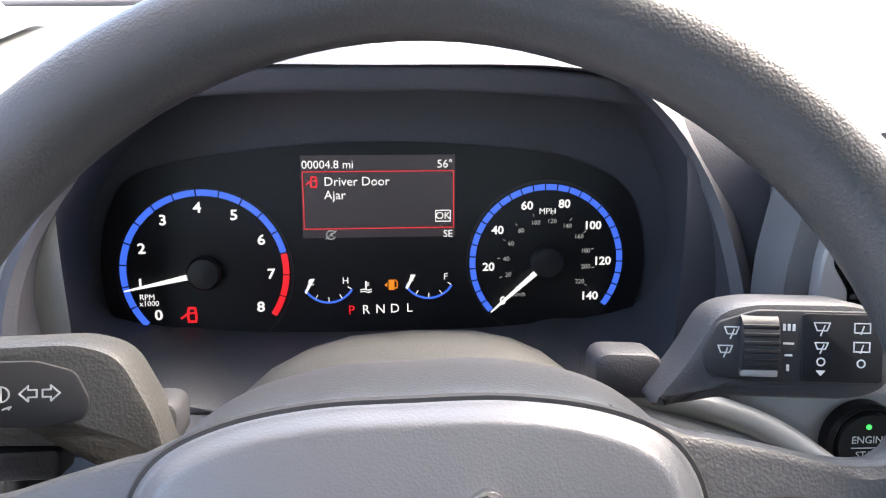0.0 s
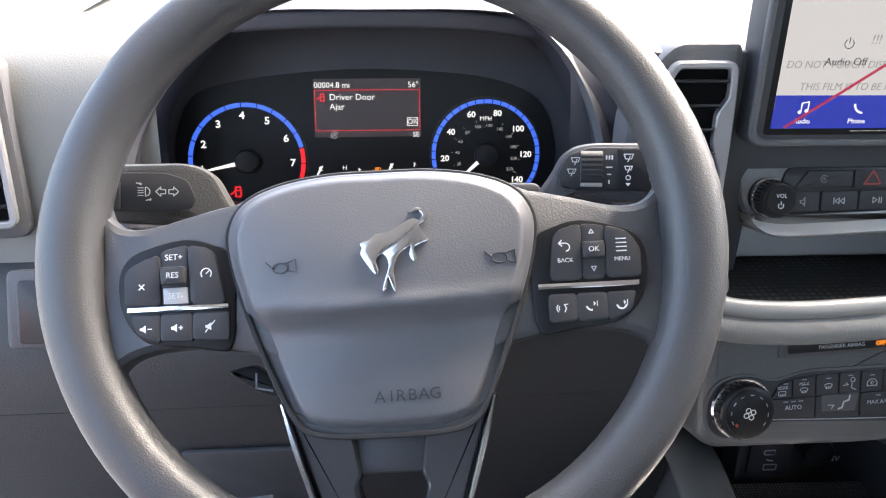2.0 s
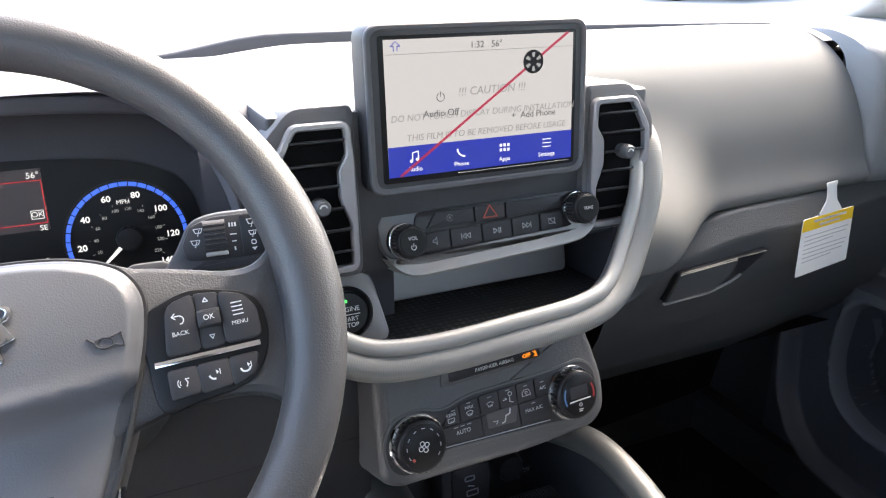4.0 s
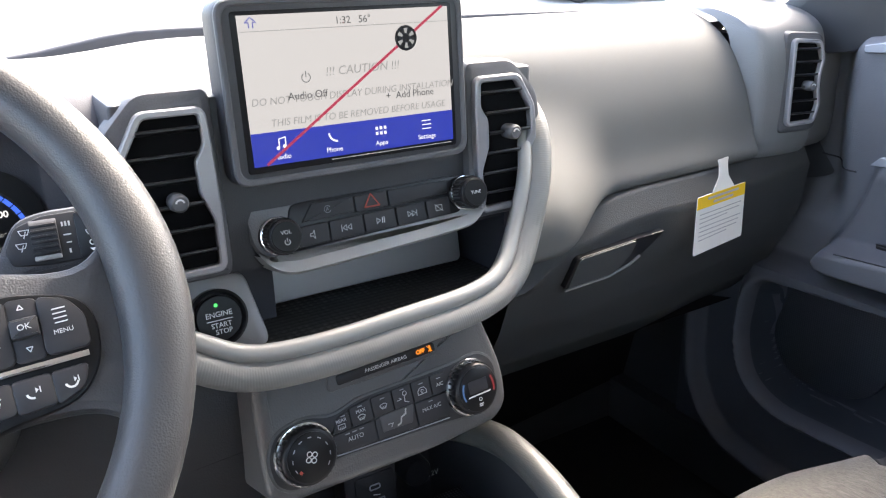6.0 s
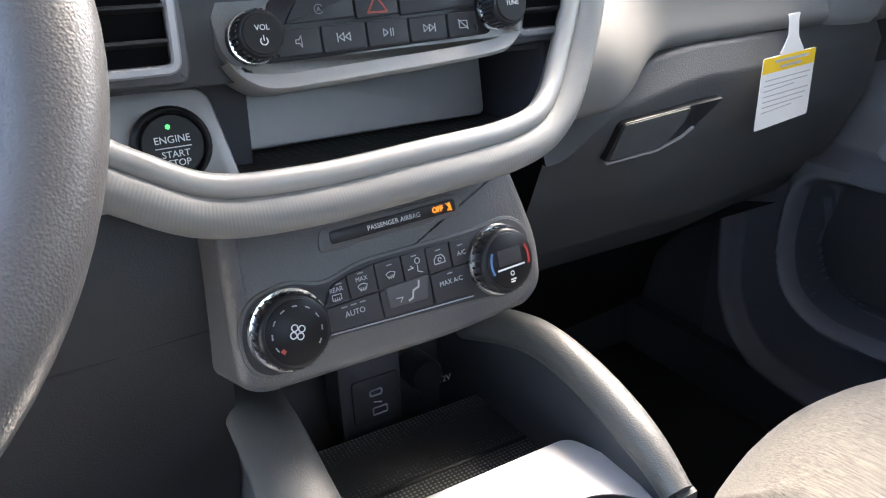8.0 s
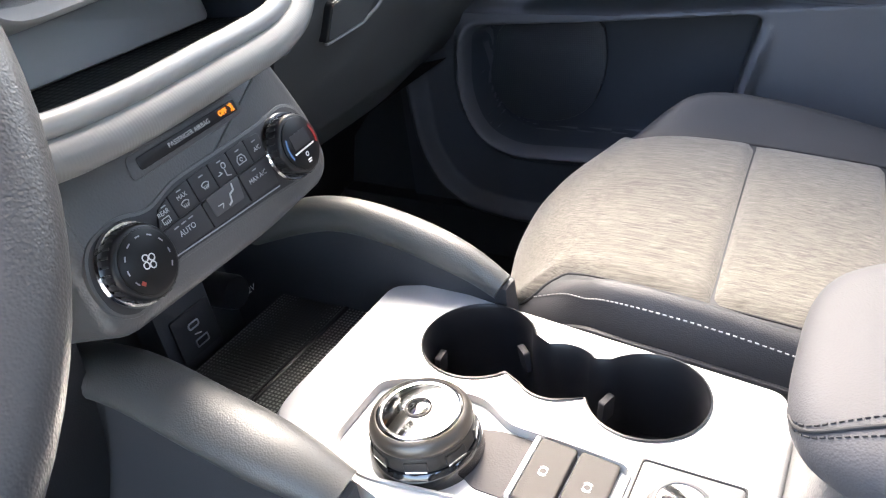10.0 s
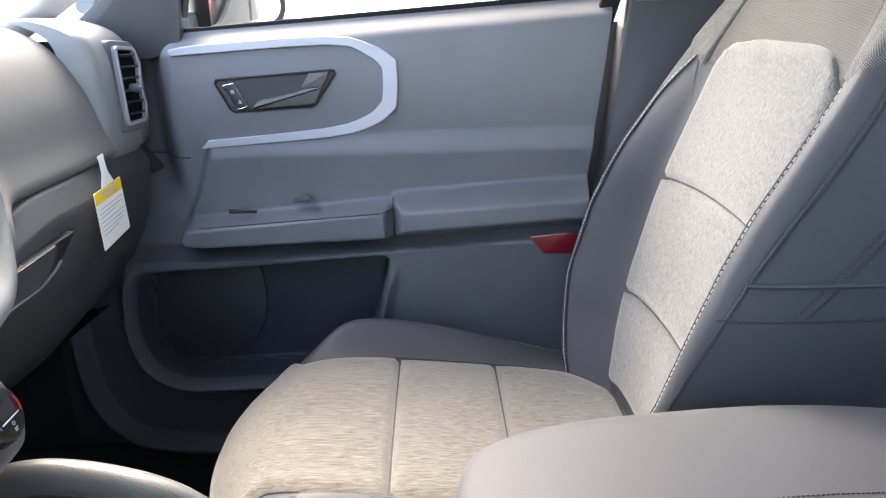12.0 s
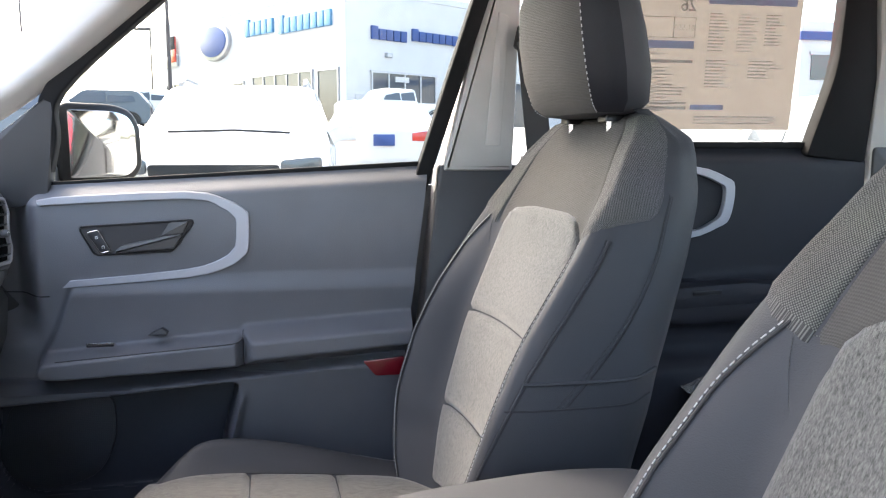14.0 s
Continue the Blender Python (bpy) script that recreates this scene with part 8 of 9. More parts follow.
def front_door():
    d = thing("front_passenger_door", (1.12, 0.1, 0.6), "closed dark grey door with silver trim ring and padded armrest", "car door")
    def field(z0, z1, n, slope=0.0, reach=0.56):
        U, Z = np.meshgrid(np.linspace(0, 1, 240), np.linspace(z0, z1, n), indexing="ij")
        Y = door_rear(Z) + 0.004 + (reach - door_rear(Z)) * U
        Z = z0 + (Z - z0) * (1 + slope * (0.36 - Y) / 0.66 / (z1 - z0))
        return sheet(door_x(Y, Z), Y, Z)
    panel = part("door_panel", field(0.618, 0.955, 130, 0.035), M_DOOR, d, "grey door panel", smooth=60)
    part("lower_door_panel", field(0.20, 0.620, 150, reach=0.64), M_DOORLOW, d, "darker lower door panel", smooth=60)
    rings = [[(float(door_x(y, z)) - 0.0012, y, z) for y, z in inset(POCKET, k)] for k in (0.0015, 0.003, 0.005, 0.007, 0.009, 0.012, 0.020, 0.030)]
    part("pocket_liner", loft(rings, cap0=False), M_LINER, d, "door pocket lining with shade put into its colour", smooth=60)
    part("door_shell", box(1.165, -0.33, 0.15, 1.20, 0.66, 0.945, 0.0), M_DARK, d)
    M = side_at(1.0895, 0, 0)
    def L(pts):
        q = [(-y, z) for y, z in pts]
        return q if area2(q) > 0 else q[::-1]
    ra = [(-y, z) for y, z in ((0.366, 0.921), (0.345, 0.9325), (0.128, 0.941), (0.060, 0.926), (0.030, 0.908), (0.024, 0.895), (0.026, 0.842), (0.036, 0.825), (0.066, 0.806), (0.132, 0.791), (0.336, 0.778))]
    rb = [(-y, z) for y, z in ((0.362, 0.919), (0.344, 0.920), (0.124, 0.928), (0.070, 0.912), (0.051, 0.898), (0.046, 0.886), (0.048, 0.850), (0.054, 0.838), (0.076, 0.821), (0.138, 0.8045), (0.324, 0.790))]
    part("trim_ring", strip(smooth_loop(ra, 3, False), smooth_loop(rb, 3, False), -0.012, 0.006, M), M_TRIM, d, "satin silver trim ring")
    # field inside the ring, slightly dished, with the release handle
    hx = side_at(1.0875, 0, 0)
    hole = [(0.302, 0.884), (0.119, 0.893), (0.116, 0.886), (0.150, 0.840), (0.158, 0.836), (0.276, 0.832), (0.284, 0.836), (0.304, 0.876)]
    part("handle_bezel", ringplate(L(rounded(hole, 0.003, 3)), inset(L(rounded(hole, 0.003, 3)), 0.0035), -0.01, 0.004, hx, 0.001), M_PIANO, d)
    part("handle_cup", slab(inset(L(rounded(hole, 0.003, 3)), 0.003), -0.012, 0.0012, 0.0, hx), M_CUP, d)
    lv = part("release_lever", slab(L(rounded([(0.250, 0.8365), (0.237, 0.850), (0.182, 0.860), (0.168, 0.8655), (0.137, 0.868), (0.1505, 0.8425)], 0.004, 3)), 0.001, 0.009, 0.003, hx), M_LEVER, d, "grey release lever")
    part("lever_wing", slab(L(rounded([(0.171, 0.866), (0.157, 0.8875), (0.126, 0.8895), (0.1365, 0.8690)], 0.002, 3)), 0.001, 0.0060, 0.001, hx), M_LEVER, lv)
    lk = part("lock_switch", slab(L(rounded([(0.290, 0.872), (0.274, 0.876), (0.255, 0.842), (0.270, 0.838)], 0.003, 3)), 0.001, 0.006, 0.0015, hx), M_BTN, d)
    part("lock_switch_edge", ringplate(L(rounded([(0.2915, 0.8735), (0.273, 0.8775), (0.2535, 0.8415), (0.2705, 0.8365)], 0.003, 3)), L(rounded([(0.290, 0.872), (0.274, 0.876), (0.255, 0.842), (0.270, 0.838)], 0.003, 3)), 0.001, 0.0068, hx, 0.0004), M_CHROME, lk)
    bm = bmesh.new()
    for y, z in ((0.276, 0.864), (0.266, 0.848)):
        stroke([(-y - 0.002, z - 0.0018), (-y + 0.002, z - 0.0018), (-y + 0.002, z + 0.001), (-y - 0.002, z + 0.001)], 0.0006, hx, 0.006, 0.0063, bm=bm, closed=True)
        arc(-y, z + 0.001, 0.0012, 0.0018, 0, 180, 0.006, 0.0063, hx, 6, bm=bm)
    part("lock_symbols", bm, M_WHITE, lk)
    # window switch on the armrest and the seam lines
    sw = part("window_switch", box(-0.004, -0.022, 0.0, 0.004, 0.022, 0.004, 0.001, Matrix.Translation((1.064, 0.275, 0.6805)) @ Matrix.Rotation(radians(-20), 4, "Y")), M_PIANO, d)
    part("window_switch_edge", box(-0.001, -0.022, 0.003, 0.001, 0.022, 0.0055, 0.0004, Matrix.Translation((1.061, 0.275, 0.6805))), M_CHROME, sw)
    part("armrest_line", sweep([(float(door_x(y, z)) - 0.0006, y, z) for y, z in [(q, 0.658 + 0.022 * (0.345 - q) / 0.31) for q in lin(0.345, 0.040, 40)]], circle(0.0011, 6)), M_SEAM, panel)
    part("armrest_joint", sweep([(float(door_x(0.040, z)) - 0.001, 0.040, z) for z in lin(0.628, 0.694, 14)], circle(0.0013, 6), up=(0, 1, 0)), M_SEAM, panel)
    part("panel_joint", sweep([(door_x(y, 0.760 + 0.012 * (0.55 - y)) - 0.0004, y, 0.760 + 0.012 * (0.55 - y)) for y in lin(0.36, 0.55, 16)], circle(0.0012, 6)), M_SEAM, panel)
    part("pull_cup", slab(L(rounded([(0.20, 0.694), (0.175, 0.706), (0.165, 0.698), (0.168, 0.692)], 0.003, 3)), -0.01, 0.002, 0.001, side_at(1.068, 0, 0)), M_DARK, d)
    part("reflector", slab(L(rounded([(-0.170, 0.634), (-0.245, 0.640), (-0.245, 0.606), (-0.193, 0.606)], 0.004, 3)), -0.002, 0.003, 0.001, side_at(1.0555, 0, 0)), M_REDLENS, d, "dark red reflector")
    # speaker grille in the pocket
    sp = [(0.445, 0.570), (0.275, 0.580), (0.270, 0.50), (0.300, 0.430), (0.36, 0.405), (0.44, 0.41), (0.475, 0.47)]
    part("speaker_grille", slab(L(rounded(sp, 0.03, 4)), -0.002, 0.004, 0.002, side_at(1.127, 0, 0)), dotted("grille", (0.022, 0.023, 0.028), (0.036, 0.037, 0.043), 300, 0.3, 0.6, 0.001), d, "black speaker grille")
    part("pocket_screw", lathe([(0.006, 0), (0.006, 0.003), (0, 0.004)], side_at(1.066, 0.478, 0.568), 14), M_DASH, d)
    # window: seal, frame and pane
    part("window_seal", sweep([(1.128, y, 0.957 + 0.035 * (0.36 - y) / 0.66 - 0.006) for y in lin(0.37, -0.305, 20)], rect(-0.006, -0.006, 0.006, 0.006, 0.002)), M_RUBBER, d)
    part("window_frame_rear", sweep([(1.12 - 0.10 * max(0, z - 0.98), door_rear(0.977) - 0.32 * (z - 0.977) + 0.012, z) for z in lin(0.94, 1.44, 14)], rect(-0.016, -0.014, 0.016, 0.014, 0.004), up=(0, 1, 0)), M_RUBBER, d, "black window frame")
    part("window_frame_front", sweep(smooth_loop([(1.13, 0.372, 0.95), (1.125, 0.352, 1.03), (1.12, 0.335, 1.115), (1.10, 0.17, 1.262), (1.06, -0.02, 1.40), (1.05, -0.25, 1.445), (1.05, -0.45, 1.45)], 5, closed=False), rect(-0.014, -0.014, 0.014, 0.014, 0.004), up=(1, 0, 0)), M_RUBBER, d)
    w = part("window_pane", loft([[(1.130, 0.36, 0.95), (1.128, 0.34, 1.11), (1.10, 0.16, 1.262), (1.065, -0.02, 1.40), (1.055, -0.44, 1.44), (1.128, -0.30, 0.97)]], closed=True, cap1=False), M_GLASS, d, "clear side window")
    w.visible_shadow = False
    part("mirror_triangle", slab(L(rounded([(0.356, 0.935), (0.335, 1.115), (0.40, 1.06), (0.56, 0.94), (0.56, 0.90), (0.40, 0.915)], 0.01, 3)), -0.02, 0.012, 0.004, side_at(1.12, 0, 0)), M_DARK, d, "dark mirror triangle")
    return d


front_door()


def rear_door():
    d = thing("rear_passenger_door", (1.12, -0.8, 0.6), "closed rear door, coloured as in shade, with silver trim ring", "car door")
    def P(y, z):
        x = 1.10 + 0.03 * sstep(0.985, 1.02, z) - 0.045 * sstep(0.62, 0.58, z)
        a = float(seg_dist((y, z), [(-0.55, 0.74), (-1.06, 0.76), (-1.06, 0.67), (-0.55, 0.66)]))
        return (x - 0.055 * sstep(0.01, -0.02, a), y, z)
    # the dim rear cabin is painted into the panel and armrest colour
    part("door_panel", grid(P, lin(-0.52, -1.20, 50), lin(0.25, 1.02, 60)), M_REARDOOR, d, "rear door panel with shade put into its colour", smooth=60)
    M = side_at(1.093, 0, 0)
    ra = ((0.60, 0.990), (0.81, 0.982), (0.885, 0.960), (0.906, 0.940), (0.898, 0.880), (0.872, 0.860), (0.80, 0.838), (0.60, 0.828))
    rb = ((0.60, 0.978), (0.80, 0.970), (0.872, 0.948), (0.886, 0.932), (0.880, 0.890), (0.862, 0.872), (0.80, 0.850), (0.60, 0.839))
    part("trim_ring", strip(smooth_loop(ra, 3, False), smooth_loop(rb, 3, False), -0.01, 0.006, M), M_TRIM, d, "satin silver trim ring")
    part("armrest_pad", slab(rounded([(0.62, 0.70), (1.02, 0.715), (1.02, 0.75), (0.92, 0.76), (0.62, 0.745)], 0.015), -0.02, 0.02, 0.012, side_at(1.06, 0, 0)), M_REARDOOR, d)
    part("switch_plate", slab(rounded([(0.80, 0.735), (0.86, 0.737), (0.86, 0.745), (0.80, 0.743)], 0.002), 0, 0.022, 0.001, side_at(1.06, 0, 0)), M_PIANO, d)
    part("window_seal", sweep([(1.126, y, 1.022) for y in lin(-0.50, -1.11, 8)], rect(-0.006, -0.006, 0.006, 0.006, 0.002)), M_RUBBER, d)
    part("window_frame", slab(rounded([(1.065, 1.0), (1.20, 0.985), (1.215, 1.15), (1.19, 1.45), (1.14, 1.45), (1.125, 1.20), (1.115, 1.15)], 0.012), -0.01, 0.02, 0.006, side_at(1.12, 0, 0)), M_RUBBER, d, "black rear window frame")
    w = part("window_pane", loft([[(1.13, -0.46, 1.02), (1.09, -0.46, 1.44), (1.09, -1.16, 1.44), (1.13, -1.09, 1.02)]], cap1=False), M_GLASS, d, "clear rear window")
    w.visible_shadow = False
    part("door_shell", box(1.145, -1.22, 0.2, 1.20, -0.50, 1.0, 0.0), M_DARK, d)
    return d


rear_door()


def window_sticker():
    s = thing("window_sticker", (1.118, -0.86, 1.18), "paper price sheet stuck inside the rear window, seen from behind", "price sheet")
    m = bpy.data.materials.new("sheet_paper")
    m.use_nodes = True
    n, l = m.node_tree.nodes, m.node_tree.links
    tr, df, mix = n.new("ShaderNodeBsdfTranslucent"), n.new("ShaderNodeBsdfDiffuse"), n.new("ShaderNodeMixShader")
    noi = n.new("ShaderNodeTexNoise")
    noi.inputs["Scale"].default_value = 9
    rp = n.new("ShaderNodeValToRGB")
    rp.color_ramp.elements[0].color, rp.color_ramp.elements[1].color = (0.165, 0.146, 0.132, 1), (0.195, 0.174, 0.158, 1)
    l.new(noi.outputs["Fac"], rp.inputs["Fac"])
    l.new(rp.outputs["Color"], tr.inputs["Color"])
    l.new(rp.outputs["Color"], df.inputs["Color"])
    mix.inputs["Fac"].default_value = 0.35
    l.new(tr.outputs[0], mix.inputs[2])
    l.new(df.outputs[0], mix.inputs[1])
    l.new(mix.outputs[0], n["Material Output"].inputs["Surface"])
    sheet = part("sheet", grid(lambda a, b: (1.122 - 0.10 * max(0, b - 1.03), -a, b), lin(0.695, 1.035, 12), lin(1.052, 1.36, 12)), m, s, "translucent printed paper")
    blue = mat("sheet_blue_print", (0.26, 0.28, 0.40), 0.8)
    grey = mat("sheet_grey_print", (0.42, 0.38, 0.35), 0.8)
    T = Matrix.Translation((1.1195, 0, 1.03)) @ Matrix.Rotation(-math.atan(0.10), 4, "Y") @ Matrix.Translation((-1.1195, 0, -1.03)) @ side_at(1.1195, 0, 0)
    def bar(x0, z0, x1, z1, mm, parent=sheet):
        part("printed_bar", slab(rect(x0, z0, x1, z1), 0, 0.0006, 0, T), mm, parent)
    bar(0.835, 1.288, 1.020, 1.340, blue)
    bar(0.700, 1.205, 0.812, 1.219, blue)
    bar(0.815, 1.090, 0.885, 1.100, blue)
    bar(0.700, 1.178, 0.812, 1.184, grey)
    bar(0.700, 1.090, 0.806, 1.096, grey)
    bar(0.700, 1.101, 0.806, 1.104, grey)
    rnd = random.Random(4)
    bm = bmesh.new()
    for c0, c1, z_top, z_bot in ((0.705, 0.808, 1.170, 1.085), (0.705, 0.760, 1.202, 1.190), (0.825, 1.02, 1.078, 1.064), (0.840, 0.885, 1.272, 1.20), (0.900, 0.945, 1.272, 1.20), (0.958, 1.005, 1.272, 1.215), (0.840, 0.905, 1.185, 1.13), (0.93, 1.01, 1.185, 1.15)):
        z = z_top
        while z > z_bot:
            slab(rect(c0, z - 0.0022, c0 + (c1 - c0) * rnd.uniform(0.45, 1.0), z), 0, 0.0006, 0, T, bm=bm)
            z -= 0.0062
    tagged(part("fine_print", bm, grey, sheet), kind="stuff")
    part("print_frame", stroke([(0.702, 1.225), (0.812, 1.225), (0.812, 1.262), (0.702, 1.262)], 0.0012, T, 0, 0.0006, closed=True), grey, sheet)
    part("print_frame", stroke([(0.768, 1.225), (0.768, 1.262)], 0.0012, T, 0, 0.0006), grey, sheet)
    flip = Matrix.Diagonal((-1, 1, 1, 1))
    text("26", 0.030, off(T, 0.795, 1.284, 0.0006) @ flip, grey, sheet, name="printed_figures", bold=0.0004)
    text("$1,550", 0.014, off(T, 0.790, 1.243, 0.0006) @ flip, grey, sheet, name="printed_figures")
    return s


window_sticker()


def seat_belt():
    b = thing("seat_belt", (1.08, -0.47, 1.2), "dark seat belt hanging from its pillar guide", "seat belt")
    part("belt_guide", slab(rounded([(0.452, 1.195), (0.482, 1.188), (0.486, 1.215), (0.462, 1.240)], 0.008), -0.01, 0.02, 0.006, side_at(1.085, 0, 0)), M_PIANO, b)
    path = smooth_loop([(1.066, -0.475, 1.205), (1.06, -0.485, 1.10), (1.055, -0.495, 1.0), (1.05, -0.51, 0.85), (1.05, -0.54, 0.6), (1.05, -0.55, 0.3)], 6, closed=False)
    part("webbing", sweep(path, rect(-0.0012, -0.023, 0.0012, 0.023), up=(0, 1, 0)), M_BELT, b)
    bk = thing("belt_buckle", (0.995, -0.27, 0.45), "chrome-edged belt anchor beside the seat cushion", "belt buckle")
    part("anchor", sweep([(1.012, -0.20, 0.40), (1.018, -0.26, 0.455)], rect(-0.003, -0.008, 0.003, 0.008, 0.002)), M_PIANO, bk)
    part("anchor_edge", sweep([(1.0085, -0.20, 0.405), (1.0145, -0.26, 0.46)], circle(0.0016, 6)), M_CHROME, bk)
    return b


seat_belt()


def hang_tag():
    t = thing("hang_tag", (0.905, 0.36, 0.73), "white notice tag with yellow band hanging from the glove box", "tag")
    M = set_back_matrix(plane_at(0.890, 0.376, 0.742, 3, 6, -2))
    m2 = off(M, 0, 0, 0.0)
    part("tag_card", slab(rounded([(-0.054, -0.046), (0.050, -0.038), (0.050, 0.034), (-0.052, 0.028)], 0.003), -0.0004, 0.0004, 0, m2), M_PAPER, t)
    part("tag_strap", slab(rounded([(-0.022, 0.030), (0.026, 0.032), (0.010, 0.048), (0.006, 0.066), (0.008, 0.072), (-0.016, 0.070), (-0.012, 0.064), (-0.010, 0.048)], 0.004), -0.0004, 0.0004, 0, m2), M_PAPER, t)
    part("yellow_band", slab([(-0.0525, 0.012), (0.0495, 0.018), (0.0495, 0.0335), (-0.0515, 0.0275)], 0.0004, 0.0007, 0, m2), M_YELLOW, t, "yellow printed band")
    bm = bmesh.new()
    for i in range(7):
        y = 0.005 - i * 0.0055
        stroke([(-0.045, y), (0.043 - (0.03 if i in (2, 6) else 0.004 * (i % 3)), y + 0.005)], 0.0012, m2, 0.0004, 0.0006, bm=bm)
    part("fine_print", bm, M_INK, t)
    bm = stroke([(-0.030, 0.0240), (0.034, 0.0275)], 0.0028, m2, 0.0007, 0.0009)
    stroke([(-0.018, 0.0185), (0.022, 0.0210)], 0.0028, m2, 0.0007, 0.0009, bm=bm)
    part("band_print", bm, M_INK, t)
    return t


set_in(hang_tag(), MIDDLE)


def pedals():
    p = thing("brake_pedal", (0.03, 0.55, 0.30), "black ribbed rubber brake pedal", "pedal")
    M = plane_at(0.02, 0.52, 0.33, 30)
    part("pedal_pad", slab(rect(-0.045, -0.03, 0.045, 0.03, 0.008), -0.01, 0.004, 0.003, M), M_PIANO, p)
    bm = bmesh.new()
    for i in range(7):
        box(-0.036 + 0.012 * i - 0.003, -0.024, 0.003, -0.036 + 0.012 * i + 0.003, 0.024, 0.007, 0.001, M, bm=bm)
    part("pedal_ribs", bm, M_BTN, p)
    part("pedal_arm", sweep([(0.02, 0.53, 0.34), (0.03, 0.62, 0.55)], rect(-0.006, -0.012, 0.006, 0.012, 0.003)), M_PIANO, p)
    q = thing("accelerator_pedal", (0.15, 0.55, 0.28), "black ribbed accelerator pedal", "pedal")
    M = plane_at(0.155, 0.53, 0.30, 25)
    part("pedal_pad", slab(rect(-0.026, -0.07, 0.026, 0.07, 0.008), -0.01, 0.004, 0.003, M), M_PIANO, q)
    bm = bmesh.new()
    for i in range(4):
        box(-0.018 + 0.012 * i - 0.003, -0.06, 0.003, -0.018 + 0.012 * i + 0.003, 0.06, 0.006, 0.001, M, bm=bm)
    part("pedal_ribs", bm, M_DASH, q)
    part("pedal_arm", sweep([(0.155, 0.55, 0.36), (0.155, 0.66, 0.5)], rect(-0.006, -0.012, 0.006, 0.012, 0.003)), M_PIANO, q)


pedals()


# ---- car shell ----
structure("floor", box(-0.48, -1.9, 0.08, 1.15, 0.85, 0.15), M_CARPET, "black carpeted car floor", "floor")
structure("firewall", box(-0.48, 0.80, 0.08, 1.20, 0.86, 0.95), M_DARK, "dark bulkhead behind the dashboard", "bulkhead")
structure("ceiling", grid(lambda x, y: (x, y, 1.47 - 0.03 * ((x - 0.38) / 0.7) ** 2 - 0.05 * sstep(-0.05, 0.30, y)), lin(-0.36, 1.10, 20), lin(-1.9, 0.28, 30)), M_HEAD, "pale fabric headliner", "ceiling")
structure("roof", box(-0.40, -1.95, 1.49, 1.16, 0.30, 1.52, 0.0), M_DARK, "car roof panel", "roof")
structure("wall_rear", box(-0.48, -1.95, 0.08, 1.20, -1.90, 1.0), M_DARK, "dark tailgate inside", "tailgate")
for s, nm in ((1, "a_pillar_right"), (-1, "a_pillar_left")):
    path = smooth_loop([(0.38 + s * 0.80, 0.86, 0.90), (0.38 + s * 0.785, 0.66, 0.985), (0.38 + s * 0.745, 0.40, 1.135), (0.38 + s * 0.70, 0.16, 1.325), (0.38 + s * 0.66, -0.02, 1.44)], 6, closed=False)
    structure(nm, sweep(path, rounded([(-0.042, -0.03), (0.042, -0.03), (0.042, 0.02), (-0.042, 0.03)], 0.015), up=(-s * 0.8, 0, 0.6)), M_PILLAR, "pale grey windscreen pillar trim", "pillar")
def pillar_b(s, nm):
    M = Matrix.Translation((0.38, 0, 0)) @ Matrix.Diagonal((s, 1, 1, 1)) @ Matrix.Translation((-0.38, 0, 0)) @ side_at(1.105, 0, 0)
    up = slab(rounded([(0.325, 0.974), (0.455, 0.974), (0.475, 1.46), (0.440, 1.46)], 0.006), -0.06, 0.012, 0.008, M)
    structure(nm, up, M_PILLAR, "pale grey upper pillar trim", "pillar")
    structure(nm + "_lower", slab(rounded([(0.285, 0.70), (0.22, 0.20), (0.50, 0.20), (0.50, 0.985), (0.318, 0.985)], 0.006), -0.06, 0.004, 0.006, M), M_DARK, "dark lower pillar trim", "pillar")
pillar_b(1, "b_pillar_right")
pillar_b(-1, "b_pillar_left")
structure("belt_slot_panel", slab(rounded([(0.402, 1.02), (0.430, 1.02), (0.445, 1.25), (0.425, 1.26)], 0.004), -0.002, 0.004, 0.001, side_at(1.0945, 0, 0)), M_PILLAR, "pale belt guide cover", "trim")
structure("c_pillar_right", slab(rounded([(1.205, 0.20), (1.95, 0.20), (1.95, 1.49), (1.19, 1.49), (1.215, 1.20), (1.205, 1.02)], 0.01), -0.06, 0.01, 0.006, side_at(1.105, 0, 0)), M_PILLAR, "pale grey rear pillar trim", "pillar")
structure("c_pillar_trim", slab(rounded([(1.210, 0.20), (1.95, 0.20), (1.95, 1.01), (1.210, 1.018)], 0.01), 0.0, 0.016, 0.006, side_at(1.105, 0, 0)), M_DARK, "dark rear quarter trim", "trim")
structure("wall_left", box(-0.48, -1.95, 0.08, -0.42, -0.55, 1.0), M_DARK, "dark rear door inside", "car side")
structure("sill_left", box(-0.48, -0.55, 0.08, -0.40, 0.55, 0.20), M_DARK, "dark door sill", "sill")
structure("kick_panel_right", box(1.12, 0.61, 0.10, 1.20, 0.85, 0.93), M_DARK, "dark footwell side panel", "trim")
structure("sill_right", box(1.085, -1.95, 0.08, 1.20, 0.86, 0.24), M_DARK, "dark door sill", "sill")
structure("kick_panel_left", box(-0.48, 0.42, 0.15, -0.42, 0.85, 0.97), M_DARK, "dark footwell side panel", "trim")


